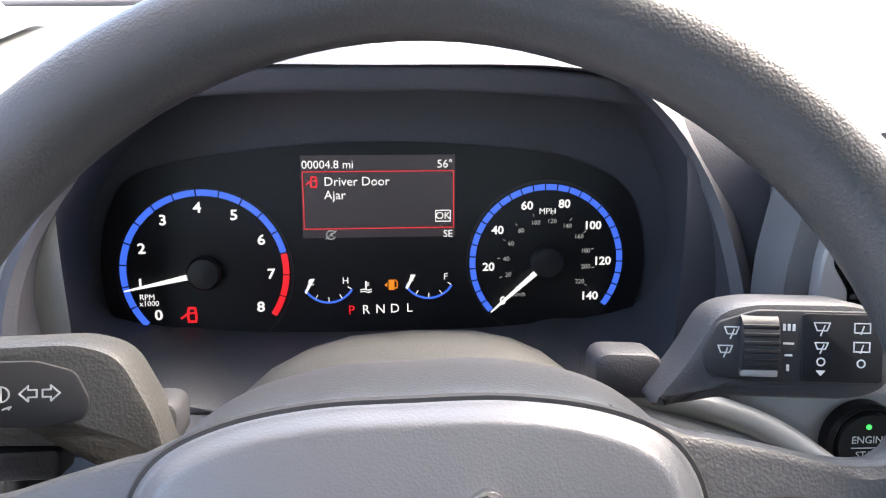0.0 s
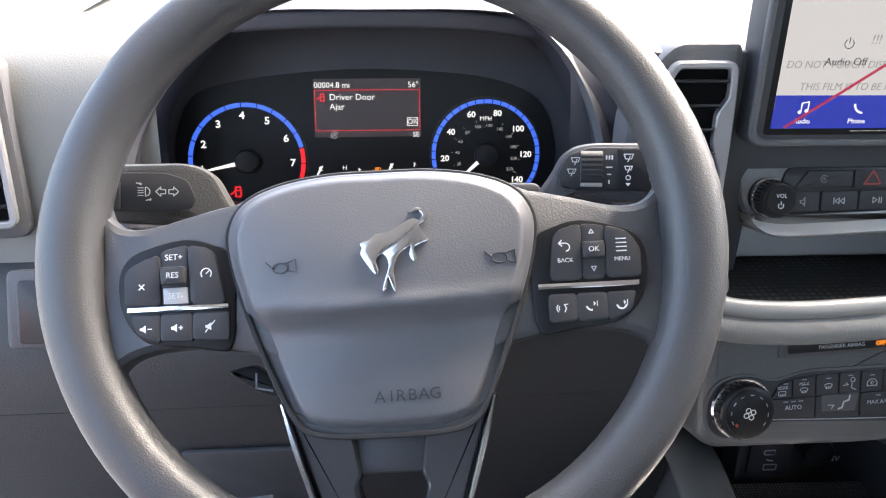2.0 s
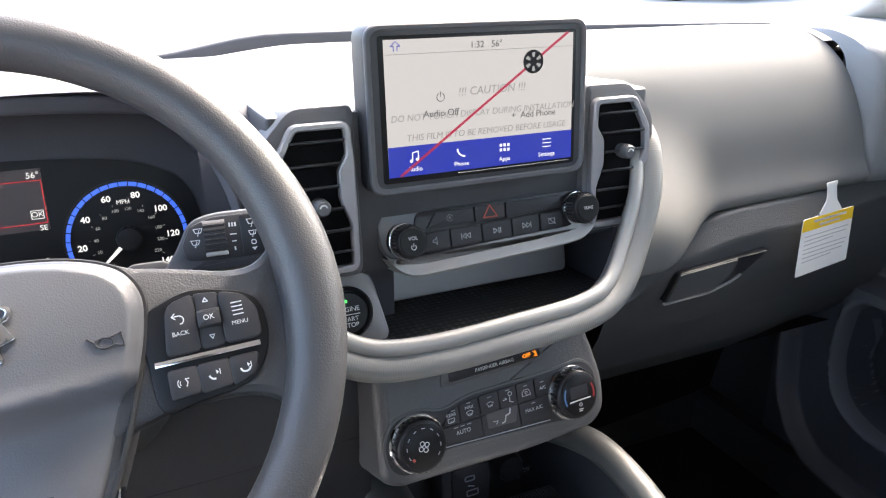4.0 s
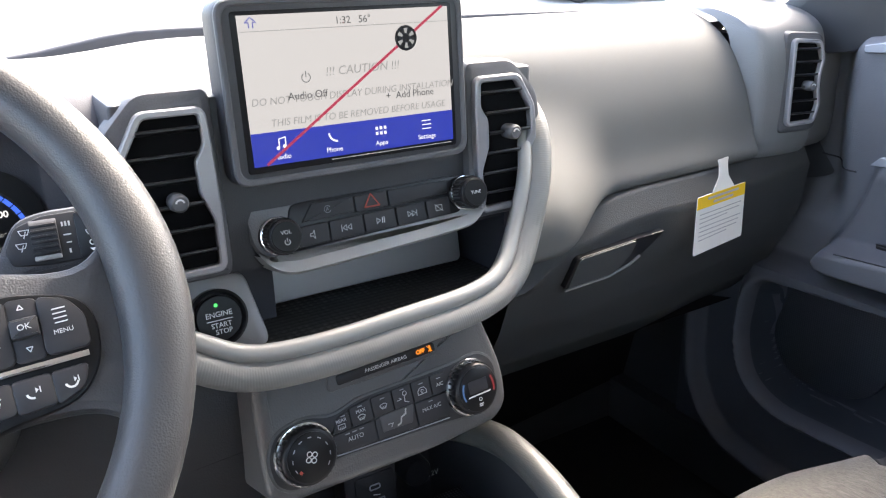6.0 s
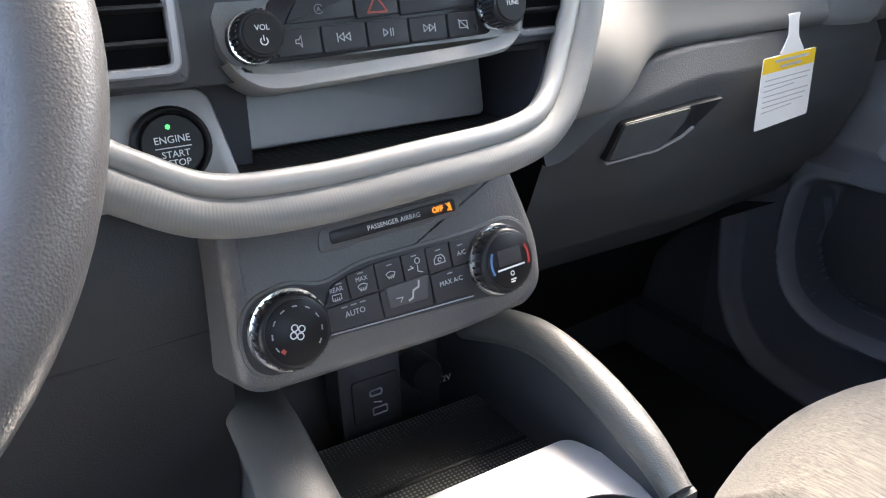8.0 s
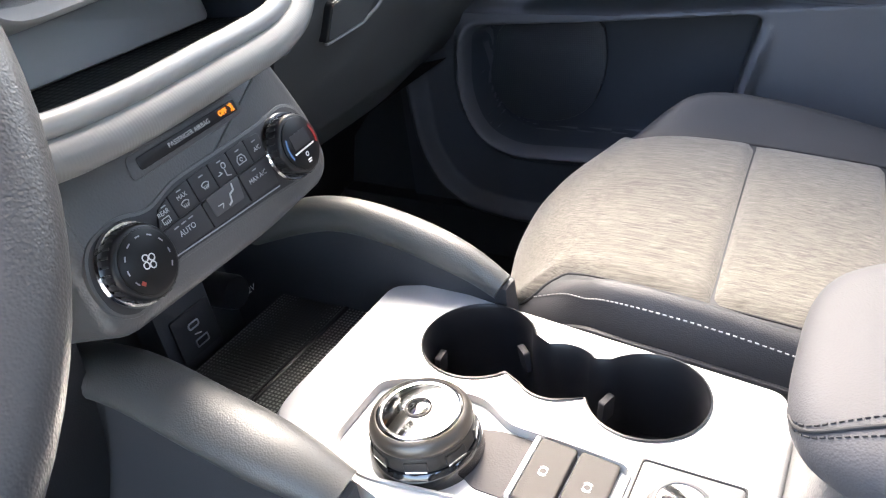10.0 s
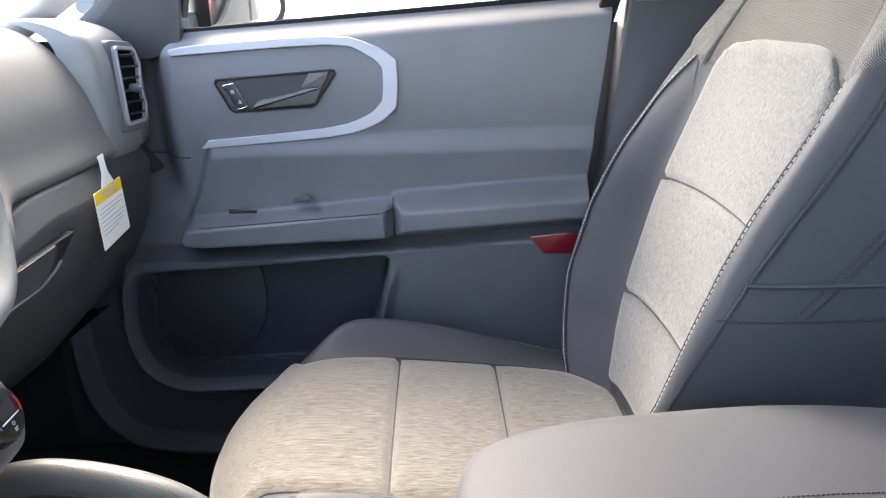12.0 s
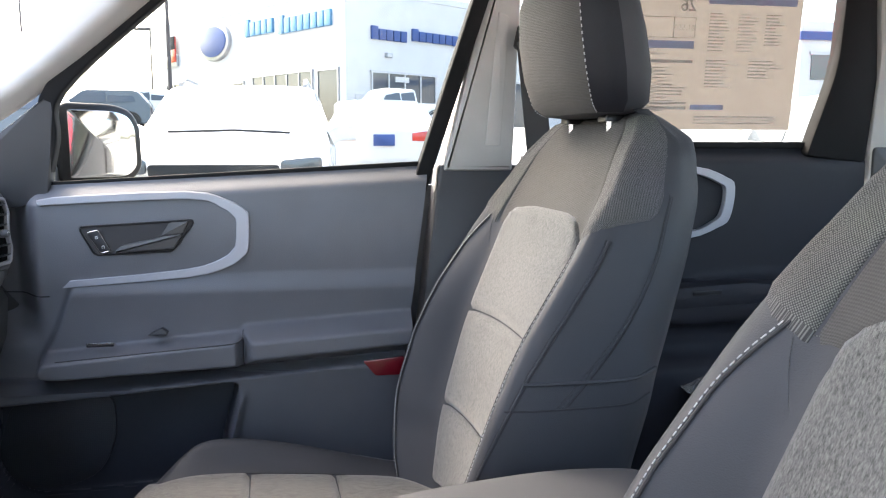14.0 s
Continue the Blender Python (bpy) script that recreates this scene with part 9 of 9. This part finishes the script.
def rear_bench():
    b = thing("bench_seat", (0.4, -1.2, 0.5), "dark rear bench still wrapped in clear plastic film", "car seat")
    rings = []
    for y, t in ((-0.80, 0.530), (-0.812, 0.545), (-0.84, 0.552), (-1.1, 0.545), (-1.32, 0.53)):
        rings.append([(x, y, zz) for x, zz in rounded([(-0.32, 0.2), (1.05, 0.2), (1.05, t), (-0.32, t)], 0.05, 5)])
    part("bench_cushion", loft(rings), M_VINYL, b, "dark bench cushion", smooth=60)
    part("bench_back", slab(rounded([(-0.32, 0.5), (1.04, 0.5), (1.04, 1.0), (-0.32, 1.0)], 0.05), -0.12, 0.0, 0.03, plane_at(0, -1.34, 0, -18)), M_VINYL, b, "dark bench back")
    def F(x, y):
        ridge = (0.35 - abs(noise.noise(Vector((x * 9, y * 30 + x * 8, 1.3))))) * 0.016 + (0.3 - abs(noise.noise(Vector((x * 34, y * 55, 4))))) * 0.007
        return (x, y - 0.4 * ridge, 0.565 + ridge + 0.012 * noise.noise(Vector((x * 6, y * 5, 2))) - 0.016 * sstep(-0.84, -0.785, y))
    part("plastic_wrap", grid(F, lin(0.30, 1.06, 130), lin(-1.32, -0.785, 90)), M_FILM, b, "crumpled clear plastic wrap", smooth=35)
    def G(x, z):
        fold = 0.010 * max(0.0, noise.noise(Vector((x * 7 + z * 16, z * 5 - x * 3, 8.1)))) + 0.004 * noise.noise(Vector((x * 20 + z * 30, z * 14, 3)))
        return (x, -0.788 + fold, z)
    part("plastic_front", grid(G, lin(0.30, 1.06, 100), lin(0.22, 0.552, 60)), M_FILMTIGHT, b, "clear plastic film pulled tight", smooth=50)
    return b


rear_bench()


def side_mirror():
    m = thing("side_mirror", (1.37, 0.35, 1.03), "black wing mirror outside the passenger window", "wing mirror")
    a = radians(42)
    M = Matrix(((math.sin(a), 0, -math.cos(a), 1.36), (-math.cos(a), 0, -math.sin(a), 0.36), (0, 1, 0, 1.03), (0, 0, 0, 1)))
    o = rounded([(-0.060, -0.088), (0.085, -0.088), (0.118, -0.06), (0.116, 0.03), (0.098, 0.062), (0.060, 0.074), (-0.045, 0.074), (-0.062, 0.05)], 0.03, 6)
    rings = [[M @ Vector((*p, z)) for p in inset(o, d)] for d, z in ((0.045, -0.085), (0.020, -0.070), (0.006, -0.040), (0.0, -0.010), (0.0, 0.006), (0.004, 0.010))]
    part("housing", loft(rings), M_PIANO, m, "black mirror housing", smooth=50)
    g = inset(o, 0.014)
    part("mirror_glass", slab([(max(x, -0.038), y) for x, y in g], 0.006, 0.0125, 0.001, M), M_MIRROR, m, "mirror glass")
    part("mirror_foot", box(1.14, 0.40, 0.93, 1.34, 0.45, 0.985, 0.01), M_DARK, m)
    return m


side_mirror()

# ---- outside ----
def rise(x, y):
    """The car park climbs gently away from the car, then levels off."""
    a = 0.045 * max(0, min(x - 2, 8)) + 0.07 * max(0, min(x - 10, 36))
    b = 0.058 * max(0, min(y - 3, 30))
    c = 0.06 * max(0, min(x - 46, 20)) * sstep(12, 18, y)
    return -0.30 + max(a, b) + c


M_ASPH = mat("pale_concrete", (0.27, 0.266, 0.255), 0.9, var=0.14, scale=0.7, grain=0.5, grain_scale=60, kind="noise")
M_WALL = mat("white_cladding", (0.50, 0.50, 0.50), 0.7, var=0.05, scale=1.0)
M_CARWHITE = mat("white_car_paint", (0.58, 0.58, 0.58), 0.2, var=0.02, coat=0.8)
M_CARDARK = mat("dark_car_paint", (0.03, 0.04, 0.06), 0.2, var=0.05, coat=0.8)
M_CARGLASS = mat("car_window", (0.05, 0.06, 0.07), 0.06, var=0.05, coat=0.6)
M_TYRE = mat("tyre", (0.02, 0.02, 0.02), 0.9)
M_ALLOY = mat("alloy", (0.4, 0.4, 0.42), 0.35, metal=0.8)
M_GRASS = mat("grass", (0.07, 0.14, 0.02), 1.0, var=0.3, scale=3.0, grain=0.6, grain_scale=40, kind="noise")
M_SIGNBLUE = mat("sign_blue", (0.018, 0.055, 0.20), 0.4)
M_SIGNTEAL = mat("sign_light_blue", (0.05, 0.20, 0.36), 0.4)
M_POLE = mat("pole_paint", (0.06, 0.05, 0.05), 0.6)
M_TAIL = mat("tail_lamp", (0.45, 0.03, 0.02), 0.2, coat=0.5)
M_REDCAR = mat("red_car_paint", (0.35, 0.02, 0.03), 0.2, coat=0.8)

xs = [-160, -60, -20, -8, -3, 0, 2, 4, 6, 9, 13, 18, 25, 33, 40, 60, 90, 160]
structure("ground", grid(lambda x, y: (x, y, rise(x, y)), xs, xs), M_ASPH, "pale concrete car park", "ground")
structure("grass_verge", grid(lambda x, y: (x, y, rise(x, y) + 0.02 + 0.10 * max(0, min(x - 66, 34))), lin(64, 130, 34), lin(14, 90, 30)), M_GRASS, "green grass bank beyond the car park", "grass")


def vehicle(name, at, yaw, paint, profile, half, glass, wheels, label, category, group=""):
    """A parked vehicle. profile: side outline (forward, up); half: half width; glass: side window outline."""
    v = thing(name, at, label, category, group)
    M = Matrix.Translation(at) @ Matrix.Rotation(radians(yaw), 4, "Z")
    S = M @ Matrix(((1, 0, 0, 0), (0, 0, -1, 0), (0, 1, 0, 0), (0, 0, 0, 1)))
    pts = rounded(profile, 0.08, 4)
    def width(z):
        return half * (1.0 - 0.20 * sstep(0.95, max(p[1] for p in profile), z)) * (0.93 + 0.07 * sstep(0.2, 0.6, z))
    rings = []
    for k in (-1.0, -0.97, -0.88, -0.5, 0, 0.5, 0.88, 0.97, 1.0):
        d = 0.05 * max(0, abs(k) - 0.85) / 0.15
        q = inset(pts, d) if d else pts
        rings.append([S @ Vector((x, z, width(z) * k)) for x, z in q])
    body = part("body", loft(rings), paint, v, smooth=50)
    for s in (-1, 1):
        for w in glass:
            q = w if area2(w) > 0 else w[::-1]
            ring = [[S @ Vector((x, z, s * (width(z) * 1.0 - 0.012 + t))) for x, z in rounded(q, 0.05, 3)] for t in (0, 0.018)]
            part("side_window", loft(ring), M_CARGLASS, v)
        for wx, r in wheels:
            K = M @ Matrix.Translation((wx, s * (half - 0.11), r)) @ Matrix.Rotation(radians(-90 * s), 4, "X")
            ty = part("tyre", lathe([(r * 0.6, -0.1), (r * 0.95, -0.11), (r, -0.06), (r, 0.06), (r * 0.95, 0.11), (r * 0.62, 0.1)], K, 28), M_TYRE, v)
            part("rim", lathe([(r * 0.64, 0.08), (r * 0.60, 0.11), (r * 0.5, 0.085), (r * 0.15, 0.095), (0, 0.1)], K, 20), M_ALLOY, ty)
            part("wheel_arch", arc(wx, r, r * 1.04, r * 1.18, 0, 180, 0, s * (half + 0.01), S, 14), M_TYRE, v)
    return v, M, S


SUV = [(-2.2, 0.45), (-2.25, 0.95), (-2.15, 1.15), (-1.75, 1.62), (-1.5, 1.70), (0.25, 1.70), (0.45, 1.64), (1.10, 1.13), (2.05, 1.0), (2.25, 0.80), (2.28, 0.40), (2.1, 0.28), (-2.0, 0.28)]
SUVG = [[(-1.65, 1.18), (-1.45, 1.56), (-0.55, 1.60), (-0.55, 1.15)], [(-0.48, 1.15), (-0.48, 1.60), (0.30, 1.58), (0.92, 1.15)]]
PICK = [(-2.9, 0.55), (-2.9, 1.25), (-0.9, 1.25), (-0.85, 1.85), (-0.7, 1.93), (0.75, 1.93), (0.95, 1.85), (1.45, 1.32), (2.75, 1.25), (2.9, 1.1), (2.9, 0.5), (-2.7, 0.5)]
PICKG = [[(-0.75, 1.32), (-0.72, 1.80), (0.10, 1.80), (0.10, 1.32)], [(0.16, 1.32), (0.16, 1.80), (0.82, 1.78), (1.2, 1.32)]]
SEDAN = [(-2.35, 0.45), (-2.38, 0.98), (-1.75, 1.05), (-1.05, 1.42), (0.1, 1.46), (1.0, 1.02), (2.2, 0.85), (2.35, 0.6), (2.3, 0.3), (-2.2, 0.28)]
SEDANG = [[(-1.3, 1.05), (-0.9, 1.33), (-0.25, 1.36), (-0.25, 1.03)], [(-0.2, 1.03), (-0.2, 1.36), (0.15, 1.36), (0.75, 1.03)]]


def put(x, y):
    return (x, y, rise(x, y))


# white SUV nose to the passenger side
v, M, S = vehicle("parked_suv", put(8.6, 0.58), 180 - 3, M_CARWHITE, SUV, 0.95, SUVG, ((-1.4, 0.36), (1.4, 0.36)), "white SUV parked facing the passenger window", "car")
part("windscreen", loft([[S @ Vector((x, z, w * k)) for k in lin(-1, 1, 9)] for x, z, w in ((0.50, 1.635, 0.70), (0.81, 1.385, 0.78), (1.10, 1.145, 0.84))], closed=False), mat("sunlit_windscreen", (0.55, 0.57, 0.6), 0.12, coat=0.6), v)
for s in (-1, 1):
    part("roof_rail", sweep([M @ Vector((x, s * 0.66, 1.70 + h)) for x, h in ((-1.6, 0.0), (-1.4, 0.06), (0.0, 0.07), (0.25, 0.0))], rect(-0.02, -0.02, 0.02, 0.02, 0.008)), M_ALLOY, v)
    part("door_mirror", sweep([M @ Vector((0.75, s * 0.93, 1.12)), M @ Vector((0.72, s * 1.02, 1.17)), M @ Vector((0.70, s * 1.20, 1.18))], rounded(rect(-0.06, -0.08, 0.06, 0.09), 0.03)), M_CARWHITE, v)
    part("headlamp", slab(rounded([(s * 0.55, 0.80), (s * 0.9, 0.78), (s * 0.9, 0.95), (s * 0.55, 0.92)][::s], 0.04), -0.02, 0.02, 0.01, M @ Matrix(((0, 0, 1, 2.26), (1, 0, 0, 0), (0, 1, 0, 0), (0, 0, 0, 1)))), M_CARGLASS, v)
part("wiper", sweep([M @ Vector((1.12, -0.62, 1.175)), M @ Vector((1.10, 0.02, 1.195)), M @ Vector((1.12, 0.55, 1.170))], circle(0.012, 6)), M_TYRE, v)
part("grille", slab(rounded([(-0.5, 0.62), (0.5, 0.62), (0.55, 0.88), (-0.55, 0.88)], 0.05), -0.02, 0.02, 0.01, M @ Matrix(((0, 0, 1, 2.26), (1, 0, 0, 0), (0, 1, 0, 0), (0, 0, 0, 1)))), M_TYRE, v)

vehicle("pickup_truck", put(38.5, -4.4), 118, M_CARWHITE, PICK, 1.0, PICKG, ((-1.9, 0.42), (1.9, 0.42)), "white crew-cab pickup truck parked by the showroom", "pickup")
v, M, S = vehicle("parked_sedan", put(14.2, -1.45), -4, M_CARWHITE, SEDAN, 0.93, SEDANG, ((-1.4, 0.33), (1.4, 0.33)), "white sedan seen from behind with red tail lamps", "car")
for s in (-1, 1):
    part("tail_lamp", slab([(s * 0.45, 0.78), (s * 0.90, 0.76), (s * 0.90, 0.96), (s * 0.45, 0.90)][::-s], -0.02, 0.04, 0.01, M @ Matrix(((0, 0, -1, -2.35), (-1, 0, 0, 0), (0, 1, 0, 0), (0, 0, 0, 1)))), M_TAIL, v, "red tail lamp")
part("dealer_plate", slab(rect(-0.17, 0.70, 0.17, 0.88, 0.01), 0, 0.05, 0.004, M @ Matrix(((0, 0, -1, -2.36), (-1, 0, 0, 0), (0, 1, 0, 0), (0, 0, 0, 1)))), M_SIGNBLUE, v, "blue plate")
for x, y, yaw, p in ((20.5, 7.9, 95, M_CARDARK), (42.0, 8.4, 95, M_CARWHITE), (34, 8.6, 95, M_CARDARK)):
    vehicle("far_suv", put(x, y), yaw, p, SUV, 0.93, SUVG, ((-1.4, 0.36), (1.4, 0.36)), "dark SUV parked across the car park" if p is M_CARDARK else "white SUV parked across the car park", "car", "cars across the car park")
for x, y, yaw, p in ((8.4, 16.6, 178, M_CARWHITE), (13.2, 13.6, 150, M_CARDARK)):
    vehicle("front_row_suv", put(x, y), yaw, p, SUV, 0.93, SUVG, ((-1.4, 0.36), (1.4, 0.36)), "dark SUV parked ahead of the car" if p is M_CARDARK else "white SUV parked ahead of the car", "car", "cars ahead")
vehicle("rear_quarter_suv", put(7.5, -6.6), 170, M_CARWHITE, SUV, 0.93, SUVG, ((-1.4, 0.36), (1.4, 0.36)), "white SUV seen past the rear window", "car")
vehicle("red_suv", put(-4.5, -5.5), 75, M_REDCAR, SUV, 0.93, SUVG, ((-1.4, 0.36), (1.4, 0.36)), "red SUV parked behind the car", "car")


def building():
    b = thing("showroom", (44, 0, 2.4), "white flat-roofed showroom with large windows and blue signs", "building")
    C, L, R = Vector((42.7, -2.25, 0)), Vector((61.7, 11.4, 0)), Vector((47.7, -10.6, 0))
    far = C + (R - C) * 3.0
    z0, roof = 1.9, 9.9
    out = [C, L, Vector((80, 0, 0)), Vector((75, -30, 0)), far]
    part("wall", loft([[(p.x, p.y, z) for p in out] for z in (z0, roof)]), M_WALL, b, "white cladding")
    part("roof_edge", loft([[(p.x, p.y, z) for p in [C + (p - C) * 1.004 - Vector((0.06, 0, 0)) for p in out]] for z in (roof - 0.25, roof + 0.15)]), M_WALL, b)
    def face(A, B, flip=1):
        d = (B - A).normalized()
        n = Vector((d.y, -d.x, 0))
        if n.x > 0:
            n = -n
        return Matrix(((d.x, 0, n.x, A.x), (d.y, 0, n.y, A.y), (0, 1, 0, 0), (0, 0, 0, 1)))
    ML, MR = face(C, L), face(C, R)
    def opening(M, s0, s1, za, zb, nm="window"):
        w = part(nm, slab(rect(s0, za, s1, zb), -0.1, 0.04, 0, M), M_CARGLASS, b, "dark showroom glazing")
        n = max(1, round((s1 - s0) / 1.3))
        for i in range(n + 1):
            x = s0 + (s1 - s0) * i / n
            part("mullion", slab(rect(x - 0.05, za, x + 0.05, zb), 0, 0.10, 0, M), M_ALLOY, w)
        part("sill", slab(rect(s0 - 0.1, za - 0.12, s1 + 0.1, za), 0, 0.14, 0, M), M_ALLOY, w)
        part("head_frame", slab(rect(s0 - 0.1, zb, s1 + 0.1, zb + 0.12), 0, 0.14, 0, M), M_ALLOY, w)
    opening(ML, 3.05, 9.4, 2.3, 5.45)
    opening(ML, 10.5, 17.5, 2.3, 5.2)
    opening(ML, 18.9, 21.2, 2.3, 5.6)
    opening(ML, 0.6, 2.5, 2.2, 5.4, "entrance_door")
    opening(MR, 1.75, 6.5, 2.3, 5.3)
    opening(MR, 10.5, 16.0, 2.3, 5.3)
    part("wall_lamp", slab(rect(2.7, 6.2, 3.1, 6.45), 0, 0.3, 0.02, MR), M_ALLOY, b)
    part("wall_plate", slab(rect(0.6, 3.7, 1.2, 4.05), 0, 0.04, 0, MR), M_ALLOY, b)
    s = thing("oval_sign", ML @ Vector((13.8, 8.1, 0.3)), "blue oval sign with pale rim on the showroom wall", "sign")
    K = ML @ Matrix.Translation((13.85, 8.1, 0))
    part("sign_rim", slab(circle(2.0, 40, 1.25), 0, 0.28, 0.08, K), M_ALLOY, s)
    part("sign_face", slab(circle(1.72, 40, 1.0), 0.2, 0.34, 0.05, K), M_SIGNBLUE, s)
    t = thing("wall_sign", ML @ Vector((5.5, 8.5, 0.2)), "raised light blue sign lettering on the showroom wall", "sign")
    def bars(parent, M, s0, z, n, w, h, material, seed):
        rnd = random.Random(seed)
        for i in range(n):
            k = h * (1.0 if i == 0 else 0.82)
            q = abs(w) * 0.86
            x = s0 + i * w
            part("sign_bar", slab(rect(x - q / 2, z, x + q / 2, z + k, 0.05, 2), 0, 0.16, 0.02, M), material, parent)
        return s0 + n * w
    x = bars(t, ML, 9.8, 8.05, 5, -0.66, 1.05, M_SIGNTEAL, 1)
    bars(t, ML, x - 0.5, 7.85, 8, -0.66, 1.08, M_SIGNTEAL, 2)
    u = thing("side_wall_sign", MR @ Vector((5, 7.4, 0.2)), "raised dark blue sign lettering on the side wall", "sign")
    x = bars(u, MR, 1.95, 7.15, 5, 0.52, 0.74, M_SIGNBLUE, 3)
    bars(u, MR, x + 0.35, 7.3, 8, 0.52, 0.70, M_SIGNBLUE, 5)
    d = thing("wall_board", ML @ Vector((20.6, 8.0, 0.2)), "small grey board with red and black panels on the showroom wall", "sign")
    part("board", slab(rect(19.2, 6.9, 21.4, 7.7), 0, 0.2, 0.02, ML), M_ALLOY, d)
    part("red_panel", slab(rect(19.2, 7.2, 19.9, 9.0), 0.2, 0.3, 0.02, ML), M_TAIL, d, "red panel")
    part("black_panel", slab(rect(19.2, 8.1, 19.9, 9.0), 0.3, 0.36, 0.02, ML), M_TYRE, d, "black panel")
    n = thing("door_number", MR @ Vector((3.9, 5.0, 0.1)), "small pale number bars over the showroom window", "sign")
    part("number_bar", slab(rect(3.4, 4.85, 4.4, 5.15), 0.04, 0.12, 0, MR), M_WALL, n)
    r = thing("low_building", (40, -28, 2), "white low building with blue fascia band", "building")
    part("wall", box(34, -34, 1.5, 46, -24, 7.2, 0), M_WALL, r)
    part("blue_band", box(33.9, -34.1, 6.3, 46.1, -23.9, 6.7, 0), M_SIGNBLUE, r, "blue fascia band")
    w = part("window", box(33.95, -26.0, 4.4, 34.1, -24.6, 5.6, 0), M_CARGLASS, r)
    part("window_frame", box(33.92, -26.1, 5.6, 34.1, -24.5, 5.75, 0), M_ALLOY, w)


building()


def lamp_post(x, y, h):
    p = thing("street_lamp", put(x, y), "tall dark car park lamp post with flat heads", "street lamp", "car park lamps")
    z = rise(x, y)
    part("post", lathe([(0.10, z), (0.09, z + 1), (0.07, z + h)], Matrix.Translation((x, y, 0)), 12), M_POLE, p)
    part("lamp_head", box(x - 0.25, y - 0.1, z + h - 0.1, x + 0.25, y + 1.4, z + h + 0.12, 0.03), M_POLE, p)
    return p


lamp_post(33.0, 5.45, 5.9)
lamp_post(60.0, 20.0, 9.0)
lamp_post(75.0, 14.0, 9.0)
